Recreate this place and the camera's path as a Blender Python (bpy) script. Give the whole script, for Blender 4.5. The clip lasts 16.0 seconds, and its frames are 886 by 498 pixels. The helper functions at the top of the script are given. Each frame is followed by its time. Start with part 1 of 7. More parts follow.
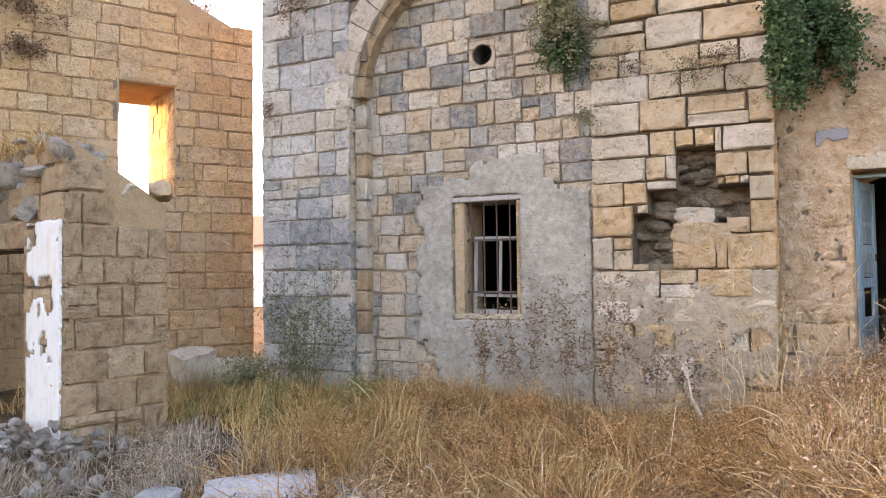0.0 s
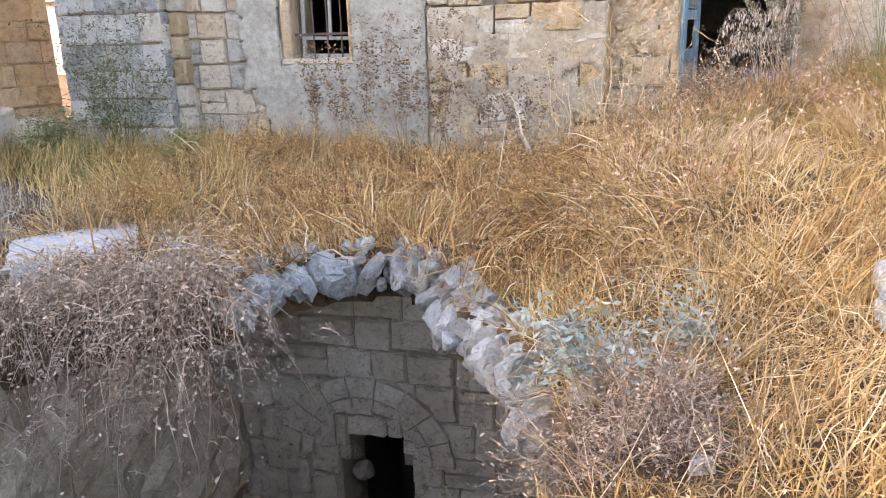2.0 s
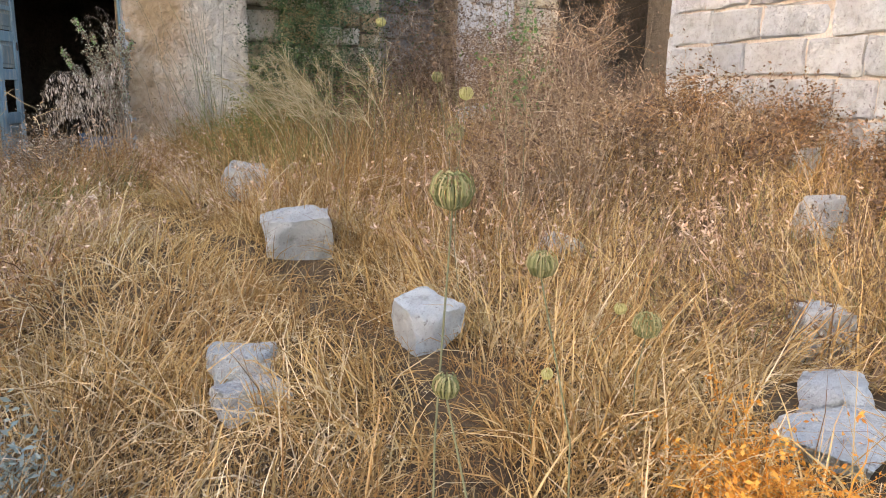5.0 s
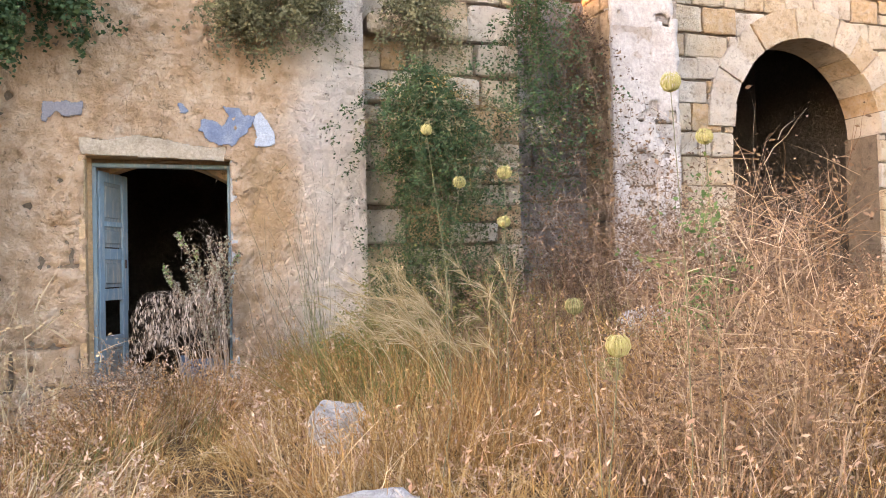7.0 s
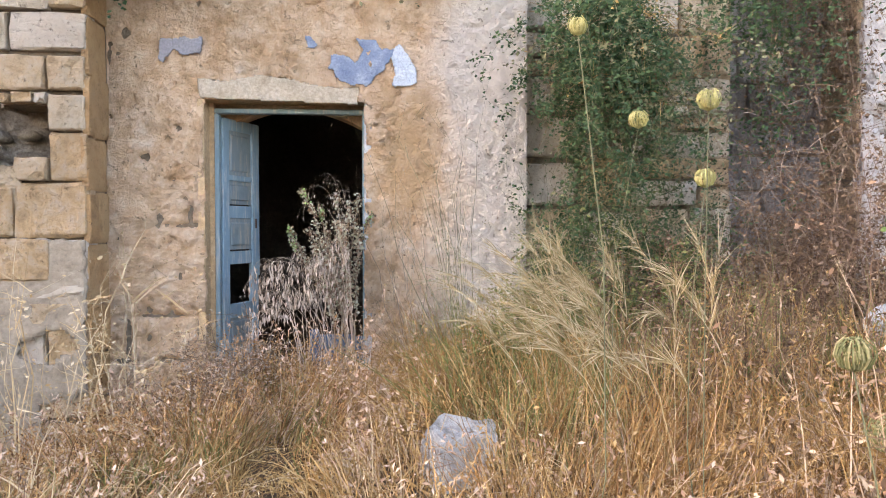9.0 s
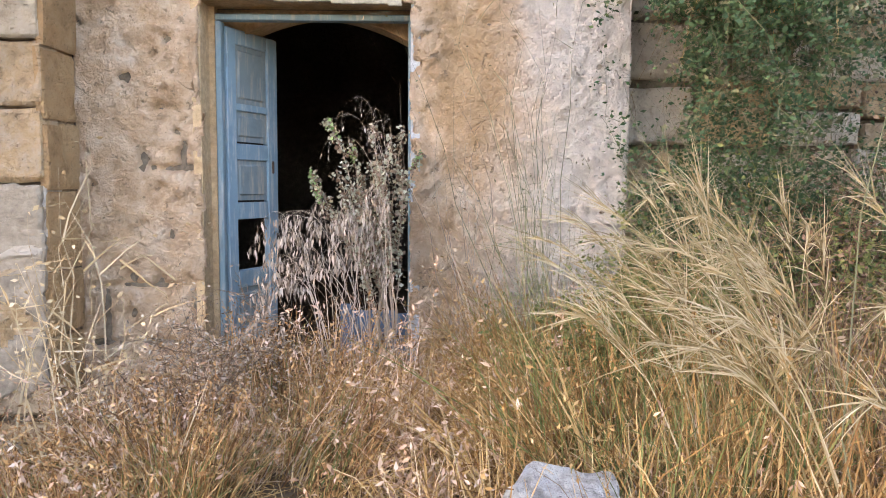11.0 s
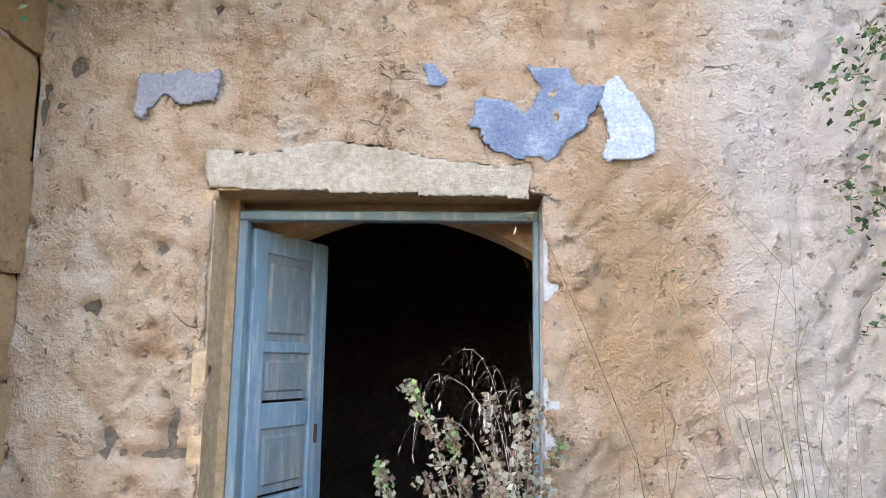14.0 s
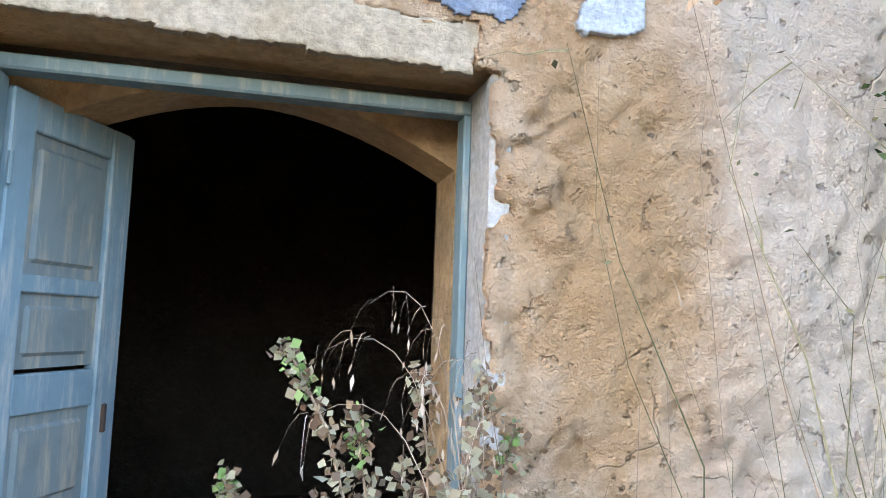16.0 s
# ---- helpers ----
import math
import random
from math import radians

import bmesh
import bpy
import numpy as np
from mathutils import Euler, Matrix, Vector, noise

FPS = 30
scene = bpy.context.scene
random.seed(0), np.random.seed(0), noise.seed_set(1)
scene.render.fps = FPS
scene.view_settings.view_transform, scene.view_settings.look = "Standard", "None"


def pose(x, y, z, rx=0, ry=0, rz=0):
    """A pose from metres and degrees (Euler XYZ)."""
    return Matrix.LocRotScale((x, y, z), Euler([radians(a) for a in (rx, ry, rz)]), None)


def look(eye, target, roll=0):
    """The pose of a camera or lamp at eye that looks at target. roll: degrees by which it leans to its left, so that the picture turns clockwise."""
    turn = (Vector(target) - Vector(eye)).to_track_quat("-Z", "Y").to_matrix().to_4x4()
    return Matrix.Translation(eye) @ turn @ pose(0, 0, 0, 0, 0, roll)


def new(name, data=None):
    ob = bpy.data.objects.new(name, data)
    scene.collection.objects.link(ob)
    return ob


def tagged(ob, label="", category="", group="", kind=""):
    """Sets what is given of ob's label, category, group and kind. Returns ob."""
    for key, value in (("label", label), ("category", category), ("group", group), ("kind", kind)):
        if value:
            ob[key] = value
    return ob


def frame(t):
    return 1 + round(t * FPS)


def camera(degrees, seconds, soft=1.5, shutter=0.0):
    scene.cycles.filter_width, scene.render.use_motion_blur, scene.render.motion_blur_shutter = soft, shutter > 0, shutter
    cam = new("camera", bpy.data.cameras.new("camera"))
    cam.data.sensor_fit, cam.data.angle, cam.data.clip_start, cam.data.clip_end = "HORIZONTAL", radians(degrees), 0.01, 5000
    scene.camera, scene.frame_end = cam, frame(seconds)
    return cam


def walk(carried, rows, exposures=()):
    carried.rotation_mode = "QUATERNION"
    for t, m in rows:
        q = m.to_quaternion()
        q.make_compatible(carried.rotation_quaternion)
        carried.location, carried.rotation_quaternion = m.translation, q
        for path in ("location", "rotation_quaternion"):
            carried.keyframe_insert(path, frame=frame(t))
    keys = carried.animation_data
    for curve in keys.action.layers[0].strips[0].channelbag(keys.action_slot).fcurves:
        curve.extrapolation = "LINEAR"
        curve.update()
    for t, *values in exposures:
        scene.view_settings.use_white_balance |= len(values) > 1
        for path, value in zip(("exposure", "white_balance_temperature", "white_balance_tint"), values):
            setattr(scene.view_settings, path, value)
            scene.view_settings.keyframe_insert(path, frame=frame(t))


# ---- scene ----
cam = camera(61.9, 16.0, soft=1.0)
PATH = [
    (0, (-0.523, -8.929, 1.03), (-1.389, -7.127, 1.099), -0.7),
    (0.5, (-0.448, -8.836, 0.908), (-1.232, -6.996, 0.874), -1.2),
    (1, (-0.431, -8.812, 0.855), (-1.132, -6.948, 0.667), -1.3),
    (1.5, (-0.436, -8.748, 0.787), (-1.042, -6.878, 0.422), -1.4),
    (2, (-0.402, -8.656, 0.749), (-0.892, -6.798, 0.192), -1.8),
    (2.5, (-0.414, -8.608, 0.717), (-0.742, -6.774, -0.01), -1.7),
    (3, (-0.375, -8.546, 0.735), (-0.516, -6.745, -0.124), -1.8),
    (3.5, (-0.344, -8.508, 0.754), (-0.248, -6.736, -0.168), -1.3),
    (4, (-0.226, -8.426, 0.834), (0.13, -6.702, -0.115), -1.1),
    (4.5, (-0.153, -8.44, 0.887), (0.588, -6.765, 0.084), 0.3),
    (5, (-0.055, -8.263, 0.839), (0.963, -6.596, 0.409), 1.0),
    (5.2, (0.018, -8.154, 0.836), (1.092, -6.484, 0.595), 0.7),
    (7.5, (1.085, -6.61, 1.102), (1.536, -4.662, 1.159), -1.0),
    (8, (1.263, -6.346, 1.115), (1.552, -4.367, 1.123), -0.3),
    (8.5, (1.417, -6.017, 1.129), (1.607, -4.027, 1.104), -0.1),
    (11, (1.369, -4.273, 1.056), (1.377, -2.281, 0.882), 0.4),
    (11.5, (1.254, -3.93, 1.172), (1.186, -1.937, 1.027), 0.5),
    (12, (1.183, -3.682, 1.316), (1.044, -1.689, 1.236), 0.9),
    (12.5, (1.146, -3.4, 1.357), (1.045, -1.403, 1.389), 1.1),
    (13, (0.978, -2.997, 1.437), (0.908, -1.005, 1.609), 0.8),
    (13.5, (0.961, -2.76, 1.544), (0.857, -0.777, 1.788), 0.6),
    (14, (0.968, -2.611, 1.486), (0.87, -0.635, 1.78), 0.8),
    (14.5, (0.896, -2.262, 1.45), (0.888, -0.282, 1.734), 1.2),
    (15, (0.861, -2.04, 1.454), (0.986, -0.064, 1.736), 1.4),
    (15.5, (0.71, -1.886, 1.48), (0.962, 0.089, 1.672), 1.2),
    (16, (0.685, -1.67, 1.453), (1.151, 0.264, 1.661), 2.0),
]
walk(cam, [(t, look(eye, target, roll)) for t, eye, target, roll in PATH],
     exposures=[(0, 3.25, 7900, 30), (1.5, 3.55, 7800, 29), (2.5, 3.7, 7300, 26), (3.7, 3.6, 7300, 24), (4.5, 3.35, 7350, 23), (5, 2.88, 7400, 22), (7.3, 3.4, 7900, 30), (8, 3.4, 7600, 28), (8.6, 3.43, 7450, 28), (12.5, 3.62, 7300, 28), (14.5, 3.66, 6750, 22), (16, 3.68, 6700, 19)])

# ---------------------------------------------------------------- world, sun, exposure
SUN_ELEV, SUN_TRAVEL = 9.0, (1.0, 0.04)
world = bpy.data.worlds.new("world")
scene.world = world
world.use_nodes = True
wn = world.node_tree
sky = wn.nodes.new("ShaderNodeTexSky")
sky.sky_type, sky.sun_disc = "NISHITA", False
sky.sun_elevation = radians(14)
sky.sun_rotation = math.atan2(-SUN_TRAVEL[0], -SUN_TRAVEL[1])
sky.air_density, sky.dust_density = 1.0, 2.5
wn.links.new(sky.outputs[0], wn.nodes["Background"].inputs[0])
wn.nodes["Background"].inputs[1].default_value = 0.15
sun = new("sun", bpy.data.lights.new("sun", "SUN"))
sun.data.energy, sun.data.angle, sun.data.color = 2.0, radians(0.5), (1.0, 0.50, 0.17)
e = radians(SUN_ELEV)
sun_dir = Vector((SUN_TRAVEL[0] * math.cos(e), SUN_TRAVEL[1] * math.cos(e), -math.sin(e)))
sun.matrix_world = look((0, 0, 30), Vector((0, 0, 30)) + sun_dir)


# ---------------------------------------------------------------- node helpers and materials
def material(name, rough=0.9):
    m = bpy.data.materials.new(name)
    m.use_nodes = True
    nt = m.node_tree
    bsdf = nt.nodes["Principled BSDF"]
    bsdf.inputs["Roughness"].default_value = rough
    bsdf.inputs["Specular IOR Level"].default_value = 0.25
    return m, nt, bsdf


def nd(nt, kind, **sets):
    n = nt.nodes.new(kind)
    for k, v in sets.items():
        if k in n.inputs:
            n.inputs[k].default_value = v
    return n


def position(nt, scale=(1, 1, 1)):
    g = nt.nodes.new("ShaderNodeNewGeometry")
    mp = nt.nodes.new("ShaderNodeMapping")
    mp.inputs["Scale"].default_value = scale
    nt.links.new(g.outputs["Position"], mp.inputs["Vector"])
    return mp.outputs[0]


def noise_tex(nt, vec, scale, detail=6.0, rough=0.6):
    n = nd(nt, "ShaderNodeTexNoise", Scale=scale, Detail=detail, Roughness=rough)
    nt.links.new(vec, n.inputs["Vector"])
    return n.outputs["Fac"]


def ramp(nt, fac, stops, constant=False):
    r = nt.nodes.new("ShaderNodeValToRGB")
    if constant:
        r.color_ramp.interpolation = "CONSTANT"
    els = r.color_ramp.elements
    while len(els) < len(stops):
        els.new(0.5)
    for el, (p, c) in zip(els, stops):
        el.position = p
        el.color = (*c, 1) if len(c) == 3 else c
    nt.links.new(fac, r.inputs[0])
    return r.outputs[0]


def mixc(nt, fac, a, b, mode="MIX"):
    m = nt.nodes.new("ShaderNodeMix")
    m.data_type, m.blend_type = "RGBA", mode
    if isinstance(fac, (int, float)):
        m.inputs[0].default_value = fac
    else:
        nt.links.new(fac, m.inputs[0])
    for i, v in ((6, a), (7, b)):
        if isinstance(v, tuple):
            m.inputs[i].default_value = (*v, 1)
        else:
            nt.links.new(v, m.inputs[i])
    return m.outputs[2]


def bump(nt, bsdf, height, strength=0.5, dist=0.02):
    b = nd(nt, "ShaderNodeBump", Strength=strength, Distance=dist)
    nt.links.new(height, b.inputs["Height"])
    nt.links.new(b.outputs[0], bsdf.inputs["Normal"])


def madd(nt, a, k, b=None, op="MULTIPLY"):
    m = nt.nodes.new("ShaderNodeMath")
    m.operation = op
    nt.links.new(a, m.inputs[0])
    if isinstance(k, (int, float)):
        m.inputs[1].default_value = k
    else:
        nt.links.new(k, m.inputs[1])
    return m.outputs[0]


def stone_mat(name, palette, stain=(0.12, 0.10, 0.08), stain_amt=0.6, pit=1.0, vein=None, warm=(0.50, 0.36, 0.21), pale=(0.62, 0.56, 0.46), mottle=0.32):
    """Weathered limestone: each block takes a colour of the palette, with stains, pores and dark lichen."""
    m, nt, bsdf = material(name, 0.92)
    info = nt.nodes.new("ShaderNodeObjectInfo")
    n = len(palette)
    base = ramp(nt, info.outputs["Random"], [(i / n, c) for i, c in enumerate(palette)], True)
    p = position(nt)
    big = noise_tex(nt, p, 1.7, 5)
    mid = noise_tex(nt, p, 9.0, 8, 0.7)
    fine = noise_tex(nt, p, 70.0, 4, 0.7)
    hue = noise_tex(nt, p, 3.1, 4)
    c = mixc(nt, ramp(nt, hue, [(0.46, (0, 0, 0)), (0.66, (mottle,) * 3)]), base, warm)
    c = mixc(nt, ramp(nt, mid, [(0.46, (0, 0, 0)), (0.66, (mottle + 0.16,) * 3)]), c, pale)
    c = mixc(nt, ramp(nt, mid, [(0.30, (0.75,) * 3), (0.47, (0, 0, 0))]), c, tuple(x * 0.9 for x in stain))
    c = mixc(nt, ramp(nt, big, [(0.42, (0, 0, 0)), (0.72, (stain_amt,) * 3)]), c, stain)
    if vein:
        v = nd(nt, "ShaderNodeTexVoronoi", Scale=5.0)
        v.feature = "DISTANCE_TO_EDGE"
        w = nd(nt, "ShaderNodeTexNoise", Scale=4.0, Detail=5.0)
        nt.links.new(p, w.inputs["Vector"])
        nt.links.new(w.outputs["Color"], v.inputs["Vector"])
        c = mixc(nt, ramp(nt, v.outputs["Distance"], [(0.0, (0.5,) * 3), (0.035, (0, 0, 0))]), c, vein)
    spk = noise_tex(nt, p, 34.0, 3, 0.8)
    c = mixc(nt, ramp(nt, spk, [(0.61, (0, 0, 0)), (0.72, (0.6,) * 3)]), c, (0.10, 0.085, 0.06))
    nt.links.new(c, bsdf.inputs["Base Color"])
    h = madd(nt, mid, 1.6, None)
    h = madd(nt, h, madd(nt, fine, 0.35), op="ADD")
    h = madd(nt, h, madd(nt, ramp(nt, spk, [(0.58, (0, 0, 0)), (0.72, (1, 1, 1))]), -0.5), op="ADD")
    bump(nt, bsdf, h, pit, 0.06)
    return m


def earth_mat(name, a, b, c3, scale=3.0, bmp=0.8):
    m, nt, bsdf = material(name, 0.97)
    p = position(nt)
    n1 = noise_tex(nt, p, scale, 8, 0.65)
    n2 = noise_tex(nt, p, scale * 9, 6, 0.7)
    c = ramp(nt, n1, [(0.32, a), (0.5, b), (0.7, c3)])
    c = mixc(nt, ramp(nt, n2, [(0.35, (0, 0, 0)), (0.7, (0.6,) * 3)]), c, tuple(x * 0.4 for x in a))
    nt.links.new(c, bsdf.inputs["Base Color"])
    bump(nt, bsdf, madd(nt, n1, madd(nt, n2, 0.7), op="ADD"), bmp, 0.05)
    return m


def plant_mat(name, stops, rough=0.8, patch=0.0, patch_col=(0.3, 0.2, 0.1), trans=0.25):
    """Blades, leaves and stems: each island takes its own tone; patches of the meadow lean to another colour."""
    m, nt, bsdf = material(name, rough)
    g = nt.nodes.new("ShaderNodeNewGeometry")
    c = ramp(nt, g.outputs["Random Per Island"], stops)
    if patch:
        n = noise_tex(nt, position(nt), 0.9, 3)
        c = mixc(nt, ramp(nt, n, [(0.42, (0, 0, 0)), (0.62, (patch,) * 3)]), c, patch_col)
    nt.links.new(c, bsdf.inputs["Base Color"])
    tr = nt.nodes.new("ShaderNodeBsdfTranslucent")
    nt.links.new(c, tr.inputs[0])
    mx = nt.nodes.new("ShaderNodeMixShader")
    mx.inputs[0].default_value = trans
    out = nt.nodes["Material Output"]
    nt.links.new(bsdf.outputs[0], mx.inputs[1])
    nt.links.new(tr.outputs[0], mx.inputs[2])
    nt.links.new(mx.outputs[0], out.inputs[0])
    return m


M_FACADE = stone_mat("mixed_limestone", [(0.24, 0.255, 0.26), (0.60, 0.50, 0.38), (0.68, 0.64, 0.57), (0.29, 0.30, 0.30), (0.60, 0.46, 0.32), (0.42, 0.42, 0.40), (0.66, 0.58, 0.47), (0.50, 0.43, 0.34), (0.62, 0.48, 0.33), (0.64, 0.59, 0.52), (0.33, 0.345, 0.34), (0.68, 0.59, 0.47)], stain_amt=0.35, vein=(0.45, 0.43, 0.38), warm=(0.58, 0.41, 0.24), mottle=0.5)
M_PILASTER = stone_mat("grey_limestone", [(0.52, 0.525, 0.51), (0.64, 0.615, 0.56), (0.30, 0.315, 0.32), (0.66, 0.60, 0.51), (0.44, 0.455, 0.45), (0.58, 0.51, 0.42), (0.60, 0.59, 0.56), (0.37, 0.38, 0.38)], stain_amt=0.25, vein=(0.5, 0.47, 0.42), warm=(0.56, 0.46, 0.34), pale=(0.70, 0.68, 0.63), mottle=0.42)
M_VOUSS = stone_mat("pale_arch_stone", [(0.58, 0.53, 0.45), (0.52, 0.47, 0.40), (0.62, 0.56, 0.47)], stain=(0.24, 0.19, 0.14), stain_amt=0.4)
M_PIER = stone_mat("cream_limestone", [(0.68, 0.58, 0.43), (0.63, 0.48, 0.31), (0.71, 0.65, 0.56), (0.62, 0.43, 0.24), (0.67, 0.59, 0.47)], stain=(0.30, 0.22, 0.14), stain_amt=0.4, warm=(0.58, 0.40, 0.22), pale=(0.68, 0.63, 0.54))
M_TAN = stone_mat("tan_sandstone", [(0.62, 0.43, 0.24), (0.56, 0.38, 0.21), (0.66, 0.49, 0.30), (0.58, 0.41, 0.25), (0.60, 0.45, 0.30)], stain=(0.30, 0.21, 0.14), stain_amt=0.4, warm=(0.64, 0.40, 0.20), pale=(0.68, 0.54, 0.38))
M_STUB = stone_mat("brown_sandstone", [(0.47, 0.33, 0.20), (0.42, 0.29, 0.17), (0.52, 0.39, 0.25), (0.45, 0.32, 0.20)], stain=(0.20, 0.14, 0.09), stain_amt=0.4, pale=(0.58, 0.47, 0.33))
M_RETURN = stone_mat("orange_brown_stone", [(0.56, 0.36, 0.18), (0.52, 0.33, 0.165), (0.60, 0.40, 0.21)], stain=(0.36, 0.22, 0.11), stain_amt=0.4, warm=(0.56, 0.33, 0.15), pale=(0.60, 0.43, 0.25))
M_HEAP = stone_mat("dusty_rubble", [(0.36, 0.33, 0.28), (0.30, 0.27, 0.23), (0.44, 0.42, 0.38)], stain_amt=0.6, warm=(0.34, 0.28, 0.20), pale=(0.52, 0.50, 0.46))
M_VAULT = stone_mat("vault_stone", [(0.72, 0.62, 0.48), (0.67, 0.57, 0.43), (0.75, 0.66, 0.52), (0.69, 0.58, 0.44)], stain=(0.25, 0.21, 0.16), stain_amt=0.4)
M_WHITE = stone_mat("whitish_limestone", [(0.53, 0.58, 0.63), (0.47, 0.52, 0.57), (0.57, 0.61, 0.65)], stain=(0.34, 0.36, 0.37), stain_amt=0.35, warm=(0.54, 0.56, 0.56), pale=(0.70, 0.76, 0.80))
M_WORN = stone_mat("worn_pinkish_limestone", [(0.62, 0.56, 0.50), (0.56, 0.50, 0.44), (0.66, 0.61, 0.56)], stain=(0.28, 0.23, 0.20), stain_amt=0.55, pale=(0.72, 0.69, 0.66))
# Grey limestone darkened so the recess carries its shade in the colour.
M_RECESS_SHADE = stone_mat("recess_shade_limestone", [(0.30, 0.29, 0.29), (0.22, 0.21, 0.21), (0.40, 0.38, 0.36)], stain=(0.10, 0.09, 0.08), stain_amt=0.7, pale=(0.46, 0.45, 0.44))
M_WORNCOAT = earth_mat("worn_pale_plaster", (0.58, 0.53, 0.48), (0.68, 0.64, 0.60), (0.50, 0.45, 0.40), 2.6, 0.9)
M_RUBBLE = stone_mat("rubble_stone", [(0.42, 0.44, 0.44), (0.30, 0.30, 0.28), (0.50, 0.53, 0.53), (0.36, 0.34, 0.30)], stain_amt=0.6, warm=(0.32, 0.30, 0.26), pale=(0.58, 0.61, 0.61))
M_ROCK = stone_mat("field_stone", [(0.62, 0.66, 0.66), (0.55, 0.58, 0.58), (0.60, 0.63, 0.63)], stain=(0.25, 0.24, 0.22), stain_amt=0.35, warm=(0.48, 0.51, 0.49), pale=(0.66, 0.72, 0.73))
M_CORE = stone_mat("rubble_core", [(0.27, 0.22, 0.16), (0.33, 0.27, 0.20), (0.22, 0.18, 0.14)], stain_amt=0.5, pit=1.0)
# Mortar, toned darker to carry the deep shadow of open joints.
M_MORTAR = earth_mat("mortar", (0.20, 0.16, 0.115), (0.27, 0.22, 0.165), (0.14, 0.115, 0.085), 6)
M_TANMORTAR = earth_mat("tan_mortar", (0.42, 0.295, 0.175), (0.50, 0.36, 0.225), (0.36, 0.25, 0.15), 6)
M_VAULTMORTAR = earth_mat("vault_mortar", (0.34, 0.28, 0.20), (0.42, 0.35, 0.26), (0.28, 0.23, 0.17), 6)
M_SOIL = earth_mat("dry_soil", (0.065, 0.042, 0.025), (0.115, 0.076, 0.04), (0.19, 0.13, 0.072), 2.2)
M_BANK = earth_mat("earth_bank", (0.30, 0.235, 0.155), (0.42, 0.335, 0.235), (0.51, 0.42, 0.31), 1.5, 0.7)
# Interior colour made dark to stand in for missing light.
M_DARK = earth_mat("shade_dark_plaster", (0.10, 0.085, 0.07), (0.14, 0.12, 0.10), (0.08, 0.07, 0.06), 2)
M_CEMENT = earth_mat("cement_render", (0.30, 0.28, 0.24), (0.40, 0.38, 0.33), (0.23, 0.22, 0.19), 1.7, 0.7)
M_PIERCOAT = earth_mat("brown_grey_render", (0.36, 0.30, 0.225), (0.46, 0.39, 0.30), (0.28, 0.235, 0.175), 2.2, 0.9)
M_LINTEL = earth_mat("lintel_cement", (0.42, 0.355, 0.26), (0.54, 0.475, 0.37), (0.62, 0.56, 0.46), 5.5, 0.6)


